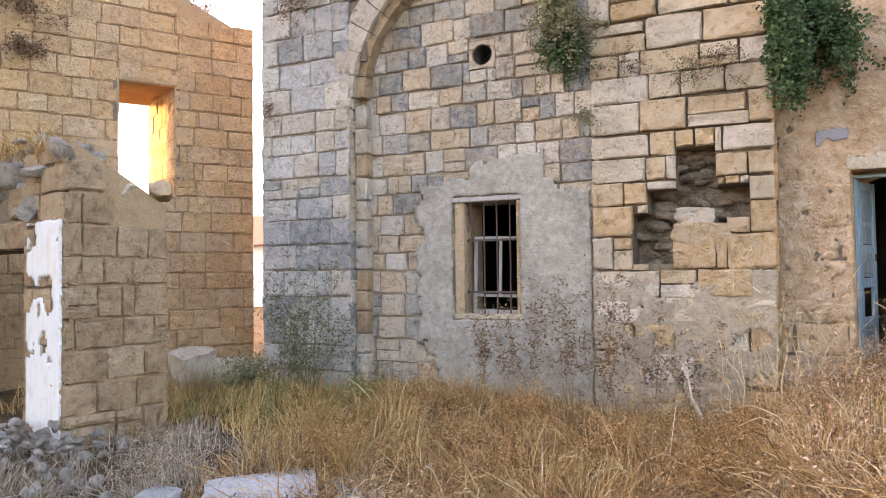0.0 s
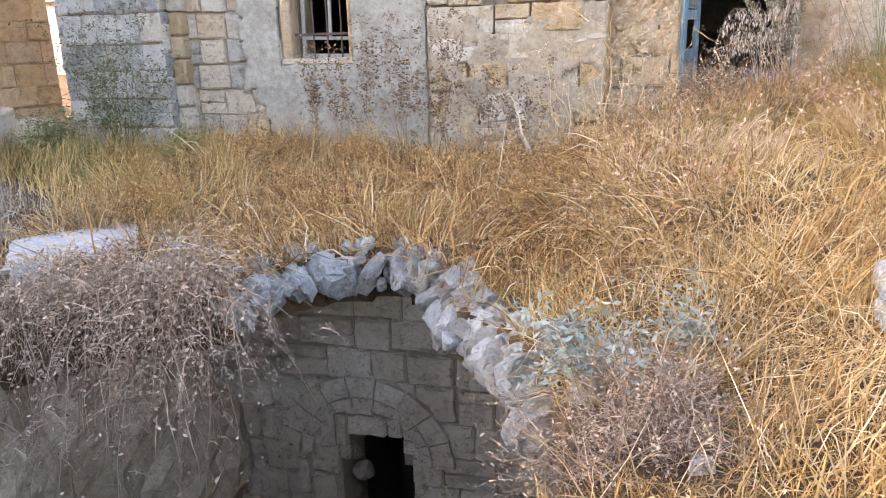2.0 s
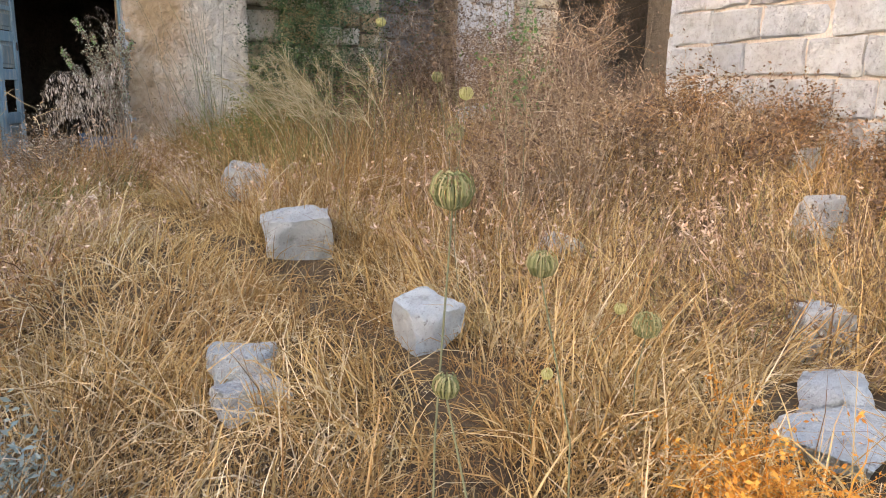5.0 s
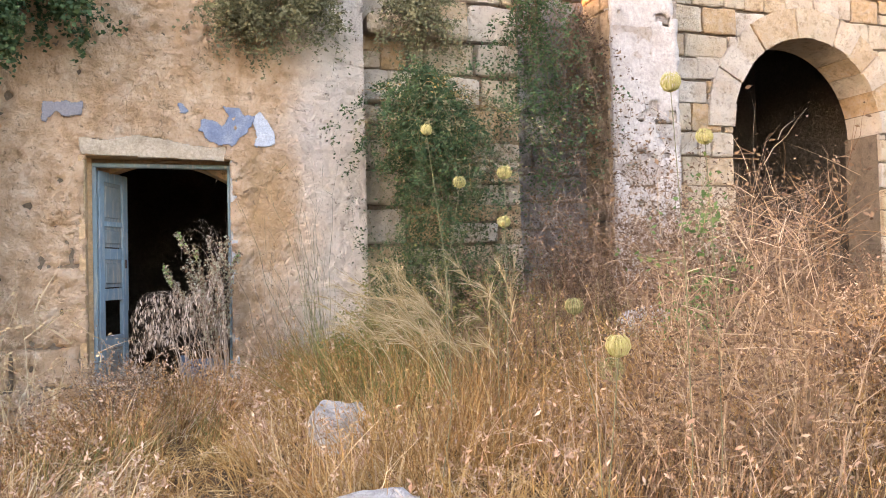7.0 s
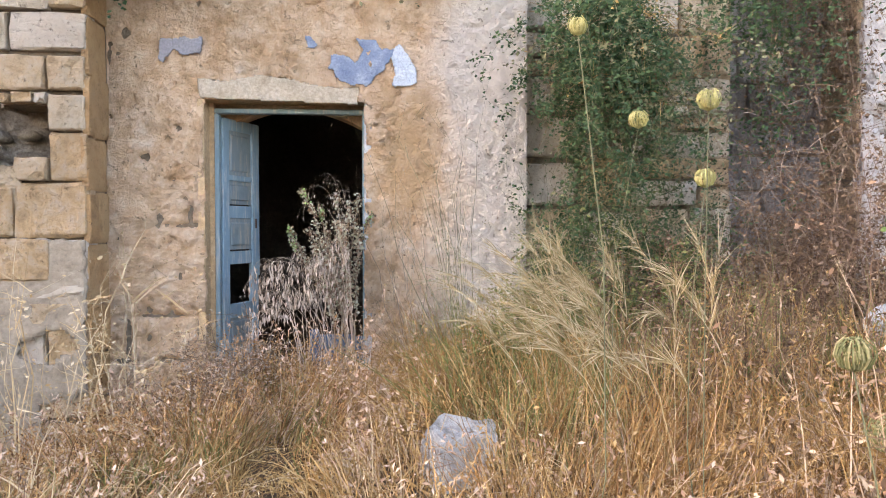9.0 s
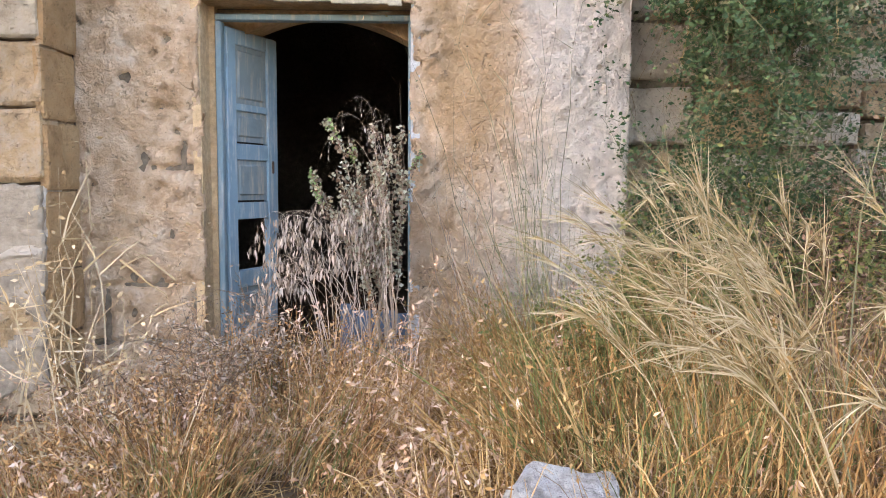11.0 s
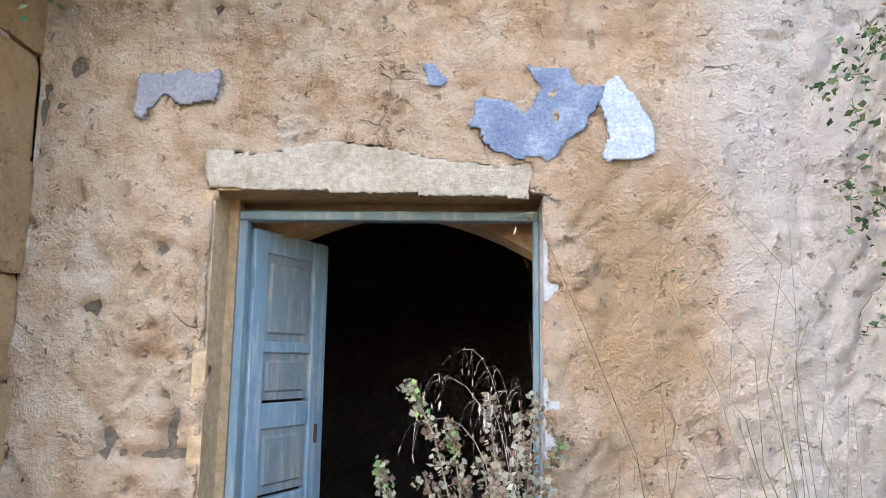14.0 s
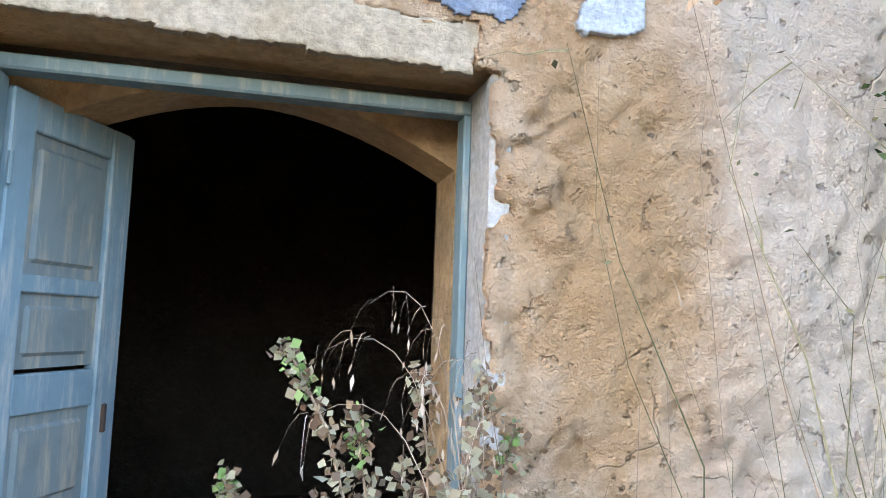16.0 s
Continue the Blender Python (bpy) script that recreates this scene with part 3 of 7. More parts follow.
PIT = [(-2.92, -4.72), (-2.85, -4.15), (-2.55, -3.72), (-2.1, -3.6), (-1.65, -3.95), (-1.4, -4.5), (-1.05, -4.9), (-0.85, -5.3), (-0.68, -5.75),
       (-0.6, -6.15), (-0.58, -6.55), (-0.66, -6.95), (-0.95, -7.5), (-1.5, -7.9), (-2.8, -8.0), (-3.8, -7.7), (-4.05, -6.6), (-4.05, -5.5), (-3.6, -4.9)]


def in_pit(x, y, grow=0.0):
    x, y = np.asarray(x, float), np.asarray(y, float)
    cx, cy = -2.0, -5.8
    k = 1.0 / (1.0 + grow)
    x, y = cx + (x - cx) * k, cy + (y - cy) * k
    inside = np.zeros(x.shape, bool)
    for (x1, y1), (x2, y2) in zip(PIT, PIT[1:] + PIT[:1]):
        cond = ((y1 > y) != (y2 > y)) & (x < (x2 - x1) * (y - y1) / (y2 - y1 + 1e-12) + x1)
        inside ^= cond
    return inside


def grid_object(name, xs, ys, zf, keep, mat):
    X, Y = np.meshgrid(xs, ys)
    Z = zf(X, Y)
    verts = np.stack([X, Y, Z], -1).reshape(-1, 3)
    nx = len(xs)
    jj, ii = np.meshgrid(np.arange(len(ys) - 1), np.arange(nx - 1), indexing="ij")
    cx, cy = (xs[:-1] + xs[1:]) / 2, (ys[:-1] + ys[1:]) / 2
    CX, CY = np.meshgrid(cx, cy)
    k = keep(CX, CY)
    a = (jj * nx + ii)[k]
    quads = np.stack([a, a + 1, a + nx + 1, a + nx], -1)
    me = bpy.data.meshes.new(name)
    me.from_pydata(verts.tolist(), [], quads.tolist())
    me.materials.append(mat)
    return new(name, me)


far = np.array([15, 20, 30, 50, 90, 160, 300.0])
gx = np.concatenate([-far[::-1], np.arange(-12, 10.01, 0.1), far])
gy = np.concatenate([-far[::-1], np.arange(-11.5, 2.01, 0.1), [4, 8, 15, 25, 45, 80, 150, 300]])
ground = grid_object("ground", gx, gy, ground_z, lambda x, y: ~in_pit(x, y) & ~((y > 0.75) & (x > -7) & (x < 9)), M_SOIL)
bm = bmesh.new()
bm.from_mesh(ground.data)
rim_edges = [ed for ed in bm.edges if ed.is_boundary and abs(ed.verts[0].co.x + 2.4) < 2.4 and abs(ed.verts[0].co.y + 5.8) < 2.6]
lip = bmesh.ops.extrude_edge_only(bm, edges=rim_edges)
for v in [g for g in lip["geom"] if isinstance(g, bmesh.types.BMVert)]:
    v.co.z -= 0.42
    v.co.x += (v.co.x + 2.0) * 0.06
    v.co.y += (v.co.y + 5.8) * 0.06
bmesh.ops.delete(bm, geom=[v for v in bm.verts if not v.link_faces], context="VERTS")
bm.to_mesh(ground.data)
bm.free()
for pl in ground.data.polygons:
    pl.use_smooth = True
tagged(ground, "dry brown soil strewn with litter and straw", "ground", kind="structure")

# ---------------------------------------------------------------- facade: pilaster, arched bay, pier
B_FACADE, B_PIL, B_PIER = block_meshes(M_FACADE, 8, 1.0, 2), block_meshes(M_PILASTER, 8, 0.8, 3), block_meshes(M_PIER, 8, 1.0, 4)
B_TAN, B_STUB, B_VAULT, B_WHITE = block_meshes(M_TAN, 8, 1.0, 5), block_meshes(M_STUB, 8, 1.0, 6), block_meshes(M_VAULT, 8, 1.0, 7), block_meshes(M_WHITE, 6, 1.2, 8)
B_DARKST = block_meshes(M_RECESS_SHADE, 6, 1.2, 13)
B_WORN = block_meshes(M_WORN, 8, 1.4, 12)
WALL_TOP = 6.4
ARCH_C, ARCH_R = (-4.22, 3.42), 1.52
WIN = (-4.49, 0.50, -3.60, 2.0)
VENT = (-4.08, 3.82)

bay = plane_matrix((-5.9, -0.31, 0), (1, 0))
ashlar("wall_bay", bay, 3.25, -0.9, WALL_TOP, B_FACADE, "wall of mixed grey and tan limestone blocks under an arch",
       holes=[(WIN[0] + 5.9, WIN[1], WIN[2] + 5.9, WIN[3]), (VENT[0] + 5.72, VENT[1] - 0.18, VENT[0] + 6.08, VENT[1] + 0.18)],
       course=(0.23, 0.31), length=(0.22, 0.48), seed=11, thick=0.75, mortar=M_VAULTMORTAR, recess=0.17, joint=0.007)
pil = plane_matrix((-7.36, -0.6, 0), (1, 0))
ashlar("wall_pilaster", pil, 1.46, -0.9, WALL_TOP, B_PIL, "broad pilaster of grey weathered limestone blocks", course=(0.26, 0.38), length=(0.26, 0.6), seed=12, thick=1.0, mortar=M_VAULTMORTAR, recess=0.19, joint=0.007, ends=(0.07, 0.07))
side = plane_matrix((-5.9, -0.6, 0), (0, 1))
ashlar("wall_pilaster_side", side, 0.30, -0.9, 3.55, B_FACADE, "return face of the pilaster in tan and grey blocks", course=(0.26, 0.36), length=(0.3, 0.31), seed=13, thick=0.2, depth=0.06, ends=(0.08, 0.0))
end = plane_matrix((-7.36, 2.6, 0), (0, -1))
ashlar("wall_west_end", end, 3.2, -0.9, WALL_TOP, B_PIL, "end wall of the building in grey limestone", course=(0.28, 0.36), length=(0.35, 0.6), seed=14, thick=0.3, ends=(0.0, 0.08))

HOLE = [(-2.06, 1.42, -1.22, 1.96), (-1.74, 1.90, -1.32, 2.42), (-2.24, 1.12, -1.80, 1.70), (-1.30, 1.62, -0.98, 1.98)]
pier = plane_matrix((-2.70, -0.345, 0), (1, 0))
ashlar("wall_pier", pier, 1.99, -0.95, WALL_TOP, B_PIER, "pier of cream limestone blocks with a broken-out hole",
       holes=[(a + 2.70, b, c + 2.70, d) for a, b, c, d in HOLE], course=(0.27, 0.42), length=(0.28, 0.78), seed=21, thick=0.75, depth=0.16, joint=0.012, proud=0.03, split=0.25, ends=(0.0, 0.06))
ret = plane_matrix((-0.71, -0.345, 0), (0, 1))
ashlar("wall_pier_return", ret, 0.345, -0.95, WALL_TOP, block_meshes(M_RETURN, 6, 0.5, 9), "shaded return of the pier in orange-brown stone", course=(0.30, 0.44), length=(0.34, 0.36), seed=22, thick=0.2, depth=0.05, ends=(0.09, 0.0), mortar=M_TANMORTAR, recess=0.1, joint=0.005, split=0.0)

# rubble core inside the broken hole
rnd = random.Random(5)
core_rocks = [rock_mesh(M_CORE, s, 0.8, 2) for s in range(5)]
bm = bmesh.new()
add_box(bm, (-2.4, 0.06, 1.0), (-0.85, 0.10, 2.55))
back = tagged(part("core_backing", bm, M_CORE), "earthy rubble core of the broken pier", "wall core", kind="structure")
for k in range(70):
    x, z = rnd.uniform(-2.28, -0.95), rnd.uniform(1.1, 2.45)
    s = rnd.uniform(0.12, 0.30)
    ob = new("rubble_stone", rnd.choice(core_rocks))
    ob.parent = back
    ob.matrix_basis = pose(x, 0.03 - rnd.uniform(0, 0.10) + 0.05, z, rnd.uniform(-20, 20), rnd.uniform(-25, 25), rnd.uniform(-20, 20)) @ Matrix.Diagonal((s * 1.5, s, s * 0.75, 1))
loose = [rock_mesh(M_PIER, s + 40, 0.8, 2, 0.14, 1.0) for s in range(3)]
for x, z, w, h in ((-1.56, 1.62, 0.40, 0.20), (-1.50, 1.40, 0.60, 0.28)):
    ob = new("loose_block", loose[0])
    ob.matrix_world = pose(x, -0.24, z, 0, 3, 2) @ Matrix.Diagonal((w / 0.84, 0.35, h / 0.62, 1))
    tagged(ob, "worn cream block standing in the broken pier", "stone block", "loose blocks in the pier")


# arch over the bay: voussoirs on the pilaster, with a roll moulding inside
def voussoir(cx, cz, r0, r1, a0, a1, y0, y1):
    bm = bmesh.new()
    g = 0.006 / r0
    vs = {}
    for i, a in enumerate((a0 + g, (a0 + a1) / 2, a1 - g)):
        for j, r in enumerate((r0, r1)):
            for k, y in enumerate((y0 + (0.012 if i != 1 else 0), y1)):
                vs[i, j, k] = bm.verts.new((cx + r * math.cos(a), y, cz + r * math.sin(a)))
    for i in (0, 1):
        for q in ([(i, 0, 0), (i, 1, 0), (i + 1, 1, 0), (i + 1, 0, 0)], [(i, 0, 1), (i + 1, 0, 1), (i + 1, 1, 1), (i, 1, 1)],
                  [(i, 0, 0), (i + 1, 0, 0), (i + 1, 0, 1), (i, 0, 1)], [(i, 1, 0), (i, 1, 1), (i + 1, 1, 1), (i + 1, 1, 0)]):
            bm.faces.new([vs[p] for p in q])
    for i in (0, 2):
        bm.faces.new([vs[i, 0, 0], vs[i, 0, 1], vs[i, 1, 1], vs[i, 1, 0]])
    return bm


arch = tagged(new("bay_arch"), "round arch of pale voussoirs springing from the pilaster", "arch", kind="structure")
n = 17
for k in range(4, n):
    a0, a1 = math.pi * k / n, math.pi * (k + 1) / n
    part("voussoir", voussoir(*ARCH_C, ARCH_R + 0.10, ARCH_R + 0.46, a0, a1, -0.615 + 0.012 * (k % 3), -0.28), M_VOUSS, arch)
    part("moulding_stone", voussoir(*ARCH_C, ARCH_R - 0.02, ARCH_R + 0.095, a0, a1, -0.52 + 0.010 * (k % 2), -0.28), M_STUB, arch)
rnd = random.Random(77)
z = -0.9
while z < 3.3:
    h = rnd.uniform(0.26, 0.36)
    bm = bmesh.new()
    add_box(bm, (-5.9, -0.47 - rnd.uniform(0, 0.012), z + 0.005), (-5.715 + rnd.uniform(-0.012, 0.006), -0.28, min(z + h, 3.42) - 0.005), bev=0.022)
    part("shaft_stone", bm, M_STUB if rnd.random() < 0.6 else M_VOUSS, arch)
    z += h

# wall above the arch, level with the pilaster
span_top = plane_matrix((-5.9, -0.595, 0), (1, 0))
ashlar("wall_spandrel", span_top, 1.9, 3.42, WALL_TOP, B_PIL, "spandrel of grey blocks over the arch", course=(0.28, 0.34), length=(0.3, 0.5), seed=15, thick=0.28,
       skip=lambda x, z: (x - 5.9 - ARCH_C[0]) ** 2 + (z - ARCH_C[1]) ** 2 < (ARCH_R + 0.62) ** 2,
       holes=[(0.24, 3.42, 2.72, 4.95), (0.0, 3.42, 0.25, 3.9), (2.7, 3.42, 3.2, 3.9), (0.5, 4.9, 2.5, 5.3)])

# round vent in the bay
vent = thing("round_vent", "round stone vent hole in the bay wall", "vent")
bm = bmesh.new()
n = 24
out, inn, dep = [], [], []
for k in range(n):
    a = 2 * math.pi * k / n
    c, s = math.cos(a), math.sin(a)
    q = 0.175 / max(abs(c), abs(s))
    out.append(bm.verts.new((VENT[0] + c * q, -0.318, VENT[1] + s * q)))
    inn.append(bm.verts.new((VENT[0] + c * 0.135, -0.318, VENT[1] + s * 0.135)))
    dep.append(bm.verts.new((VENT[0] + c * 0.125, 0.1, VENT[1] + s * 0.125)))
for k in range(n):
    j = (k + 1) % n
    bm.faces.new((out[k], out[j], inn[j], inn[k]))
    bm.faces.new((inn[k], inn[j], dep[j], dep[k]))
part("vent_stone", bm, M_FACADE, vent)
# Added dark lining and back paint the shade inside the hole.
bm = bmesh.new()
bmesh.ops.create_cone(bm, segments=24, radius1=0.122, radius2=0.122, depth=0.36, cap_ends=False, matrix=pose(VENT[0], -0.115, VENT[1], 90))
part("vent_lining", bm, M_DARK, vent, "lining darkened for the shade in the hole")
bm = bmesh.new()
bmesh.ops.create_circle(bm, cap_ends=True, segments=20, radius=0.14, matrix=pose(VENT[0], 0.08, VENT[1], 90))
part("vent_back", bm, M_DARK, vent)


# ---------------------------------------------------------------- sheets of render and plaster
def sheet(name, m, u0, u1, v0, v1, cell, keep, depth, mat, relief=0.006, seed=0, smooth=True, label="", cat="", kind="structure", parent=None, extra=None):
    """A coat on a wall with a ragged outline: the cells kept, raised by depth, with real edges."""
    nu, nv = int(round((u1 - u0) / cell)), int(round((v1 - v0) / cell))
    used, verts, faces = {}, [], []

    def vert(i, j):
        if (i, j) not in used:
            u, v = u0 + i * cell, v0 + j * cell
            p = Vector((u * 1.0 + seed, v, seed * 0.7))
            jit = noise.noise_vector(p * (0.73 / cell)) * cell * 0.75
            used[i, j] = len(verts)
            h = relief * (noise.noise(p * 2.3) + 0.7 * noise.noise(p * 7.1) + 0.4 * noise.noise(p * 19))
            if extra:
                h += extra(u, v)
            edge = u in (u0, u1) or v in (v0, v1)
            verts.append((u + (0 if edge else jit.x), -depth - h, v + (0 if edge else jit.y)))
        return used[i, j]
    kept = {(i, j) for i in range(nu) for j in range(nv) if keep(u0 + (i + 0.5) * cell, v0 + (j + 0.5) * cell)}
    for i, j in kept:
        faces.append((vert(i, j), vert(i + 1, j), vert(i + 1, j + 1), vert(i, j + 1)))
    n0 = len(verts)
    back = {}

    def bvert(a):
        if a not in back:
            back[a] = len(verts)
            x, y, z = verts[a]
            verts.append((x, 0.012, z))
        return back[a]
    for i, j in kept:
        for (di, dj), (a, b) in (((0, -1), ((i, j), (i + 1, j))), ((1, 0), ((i + 1, j), (i + 1, j + 1))), ((0, 1), ((i + 1, j + 1), (i, j + 1))), ((-1, 0), ((i, j + 1), (i, j)))):
            if (i + di, j + dj) not in kept:
                a, b = used[a], used[b]
                faces.append((a, bvert(a), bvert(b), b))
    me = mesh_from(name, verts, faces, mat)
    if smooth:
        for pl in me.polygons:
            pl.use_smooth = len(pl.vertices) == 4 and pl.index < len(kept)
    ob = new(name, me)
    ob.parent = parent
    ob.matrix_world = m
    if label:
        tagged(ob, label, cat, kind=kind)
    return ob


def ragged(x, z, s, k):
    return noise.noise(Vector((x * s + k, z * s, k * 1.7)))


def render_keep(u, v):
    if WIN[0] - 0.02 < u < WIN[2] + 0.02 and WIN[1] - 0.02 < v < WIN[3] + 0.02:
        return False
    e = 0.18 * ragged(u, v, 2.2, 3) + 0.07 * ragged(u, v, 8, 5)
    left = -5.0 + max(0, 0.35 - v) * 0.3 + e
    top = 2.20 + e + (0.25 if -4.3 < u < -3.3 else 0) - 0.5 * max(0, u + 3.2) * 0.4
    return left < u < -2.705 and v < top


sheet("pier_render", plane_matrix((0, -0.36, 0), (1, 0)), -2.69, -0.73, -0.95, 1.05, 0.035,
      lambda u, v: v < 0.80 + 0.5 * ragged(u, v, 1.5, 61) and ragged(u, v, 2.4, 63) + 0.5 * ragged(u, v, 8, 65) > -0.22, 0.010, M_PIERCOAT, 0.014, 31,
      label="thin worn brown render low on the pier", cat="wall render")
sheet("cement_render", plane_matrix((0, -0.325, 0), (1, 0)), -5.4, -2.7, -0.9, 2.9, 0.04, render_keep, 0.028, M_CEMENT, 0.008, 2, label="patchy grey cement render round the barred window", cat="wall render")

# ---------------------------------------------------------------- barred window
win = thing("window_1", "barred window with a rusty iron grille and a loose casement", "window", kind="structure")
x0, z0, x1, z1 = WIN
bm = bmesh.new()
add_box(bm, (x0, -0.33, z0 + 0.02), (x0 + 0.13, 0.3, z1 - 0.06), bev=0.015)
part("jamb_stone", bm, M_TAN, win, "tan stone jamb")
bm = bmesh.new()
add_box(bm, (x1 - 0.05, -0.335, z0 + 0.02), (x1, 0.3, z1 - 0.06), bev=0.012)
part("jamb_stone", bm, M_TAN, win)
bm = bmesh.new()
add_box(bm, (x0 - 0.04, -0.352, z1 - 0.055), (x1 + 0.03, 0.3, z1 + 0.01), bev=0.012)
part("lintel_board", bm, M_OLDWOOD, win)
bm = bmesh.new()
add_box(bm, (x0 - 0.01, -0.355, z0 - 0.04), (x1 + 0.02, 0.3, z0 + 0.03), bev=0.012)
part("window_sill", bm, M_PIER, win)
for k in range(4):
    bm = bmesh.new()
    x = x0 + 0.19 + k * 0.175
    tube(bm, [(x, -0.22, z0), (x + 0.004, -0.22, (z0 + z1) / 2), (x, -0.22, z1 - 0.05)], 0.011, 0.011, 6)
    part("iron_bar", bm, M_IRON, win)
for z in (z0 + 0.30, z0 + 0.96):
    bm = bmesh.new()
    add_box(bm, (x0 + 0.12, -0.232, z - 0.014), (x1 - 0.04, -0.222, z + 0.014))
    part("cross_bar", bm, M_IRON, win)
casement = part("casement", bmesh.new(), M_OLDWOOD, win, "weathered wooden casement without glass")
bm = bmesh.new()
for a, b in (((0, 0), (0.05, 1.0)), ((0.60, 0), (0.65, 1.0)), ((0.05, 0.95), (0.60, 1.0)), ((0.05, 0.0), (0.60, 0.06)), ((0.05, 0.22), (0.6, 0.26)), ((0.33, 0.26), (0.37, 0.95))):
    add_box(bm, (a[0], 0, a[1]), (b[0], 0.04, b[1]), bev=0.004)
bm.to_mesh(casement.data)
bm.free()
casement.matrix_basis = pose(x0 + 0.16, -0.12, z0 + 0.02, 0, 1.5, 8)

# ---------------------------------------------------------------- door wall with plaster
DOOR_W, DOOR_H = 1.2, 2.1
PL_L, PL_R = -0.71, 2.44


def door_top(x):
    return DOOR_H - 0.035 * x / 1.2


bm = bmesh.new()
for a, b, c, d in clip_rects((PL_L, -0.9, PL_R, WALL_TOP), [(-0.02, -0.02, DOOR_W + 0.02, DOOR_H + 0.02)], 0.001):
    add_box(bm, (a, 0.03, b), (c, 0.60, d))
tagged(part("wall_door", bm, M_MORTAR), "thick masonry wall around the doorway", "wall", kind="structure")


def old_courses(u, v):
    """Where the coat is thin the stone courses show as worn ridges and joints."""
    bare = min(1.0, max(0.0, 0.75 + 1.2 * ragged(u, v, 1.3, 21) - 0.45 * max(0, v - 0.9)))
    row = math.floor((v + 0.9) / 0.34)
    fv = ((v + 0.9) / 0.34) % 1.0
    fu = (u / 0.52 + 0.37 * row) % 1.0
    joint = max(math.exp(-((min(fv, 1 - fv)) / 0.06) ** 2), math.exp(-((min(fu, 1 - fu)) / 0.04) ** 2))
    wide = u < 0 or v > 2.2
    cut = -0.075 * joint * bare * max(0.0, 0.45 + 1.2 * ragged(u, v, 4, 17)) * (1.0 if u < 0 else 0.35)
    flake = 0.013 if ragged(u, v, 2.3, 51) + 0.6 * ragged(u, v, 9, 53) + 0.3 * ragged(u, v, 23, 55) > (0.06 if wide else 0.25) else 0.0
    pit = -0.055 * max(0.0, ragged(u, v, 13, 57) - 0.28) * (2.0 if u < 0 else 1.0)
    split_line = ragged(u, v, 2.9, 81) + 0.35 * ragged(u, v, 11, 83)
    pit -= 0.016 if abs(split_line) < 0.022 and ragged(u, v, 1.7, 85) > 0.02 else 0.0
    if 2.12 < v < 2.68 and (-0.45 < u < 0.08 or 0.70 < u < 1.70):
        flake, pit = 0.0, 0.0
    return cut + flake + pit + 0.012 * bare * ragged(u, v, 9, 31) + 0.010 * ragged(u, v, 19, 41)


def in_lintel(u, v):
    return (door_top(u) - 0.006 < v < door_top(u) + 0.12 + 0.03 * ragged(u, v, 5, 2) + 0.05 * math.exp(-((u - 0.52) / 0.33) ** 2)
            and -0.03 + 0.03 * ragged(u, v, 9, 4) < u < 1.14 + 0.05 * ragged(u, v, 9, 6))


def plaster_keep(u, v):
    wob = 0.012 * ragged(u, v, 6, 9)
    if in_lintel(u, v):
        return False
    return not (-0.0 + wob < u < DOOR_W + wob and v < door_top(u) + wob * 1.5)


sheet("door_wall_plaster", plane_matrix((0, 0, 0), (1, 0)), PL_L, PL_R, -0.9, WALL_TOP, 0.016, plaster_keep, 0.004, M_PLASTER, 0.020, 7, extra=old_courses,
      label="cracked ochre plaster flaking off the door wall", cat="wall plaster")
bm = bmesh.new()
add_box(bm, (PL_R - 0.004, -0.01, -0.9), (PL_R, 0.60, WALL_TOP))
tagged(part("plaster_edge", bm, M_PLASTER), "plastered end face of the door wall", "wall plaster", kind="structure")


def blotch(name, cx, cz, pts, mat, label, depth=0.007, seed=1):
    """A leftover patch of limewash, its outline broken by small bites."""
    poly = [(cx + a, cz + b) for a, b in pts]

    def keep(u, v):
        u2, v2 = u + 0.022 * ragged(u, v, 16, seed), v + 0.022 * ragged(u, v, 16, seed + 4)
        ins = False
        for (xa, ya), (xb, yb) in zip(poly, poly[1:] + poly[:1]):
            if (ya > v2) != (yb > v2) and u2 < (xb - xa) * (v2 - ya) / (yb - ya) + xa:
                ins = not ins
        return ins and ragged(u, v, 11, seed + 8) < 0.52
    us, vs = [p[0] for p in poly], [p[1] for p in poly]
    return sheet(name, plane_matrix((0, -0.010, 0), (1, 0)), min(us) - 0.03, max(us) + 0.03, min(vs) - 0.03, max(vs) + 0.03, 0.008, keep, depth, mat, 0.003, seed,
                 label=label, cat="paint patch")


blotch("limewash_patch", -0.31, 2.29, [(0, 0), (0.03, 0.10), (0.10, 0.16), (0.16, 0.13), (0.28, 0.13), (0.31, 0.25), (0.0, 0.245), (-0.01, 0.1)], M_GREYWASH, "leftover grey limewash patch on the plaster", seed=3)
blotch("limewash_patch", 0.80, 2.52, [(-0.03, -0.04), (0.02, -0.06), (0.05, -0.02), (0.02, 0.02), (0.0, 0.05), (-0.03, 0.04)], M_BLUEWASH, "small spot of blue limewash on the plaster", seed=5)
blotch("limewash_patch", 0.93, 2.21, [(0.0, 0.13), (0.06, 0.04), (0.18, 0.0), (0.30, -0.01), (0.36, 0.06), (0.42, 0.12), (0.50, 0.26), (0.40, 0.27), (0.34, 0.33), (0.20, 0.34), (0.26, 0.26), (0.20, 0.16), (0.10, 0.22), (0.03, 0.22)], M_BLUEWASH, "leftover blue limewash patch over the doorway", seed=7)
blotch("limewash_patch", 1.41, 2.21, [(0.0, -0.01), (0.19, 0.0), (0.19, 0.10), (0.13, 0.22), (0.05, 0.30), (-0.02, 0.26), (0.02, 0.14)], M_BLUEPALE, "pale blue limewash patch beside the doorway corner", seed=9)

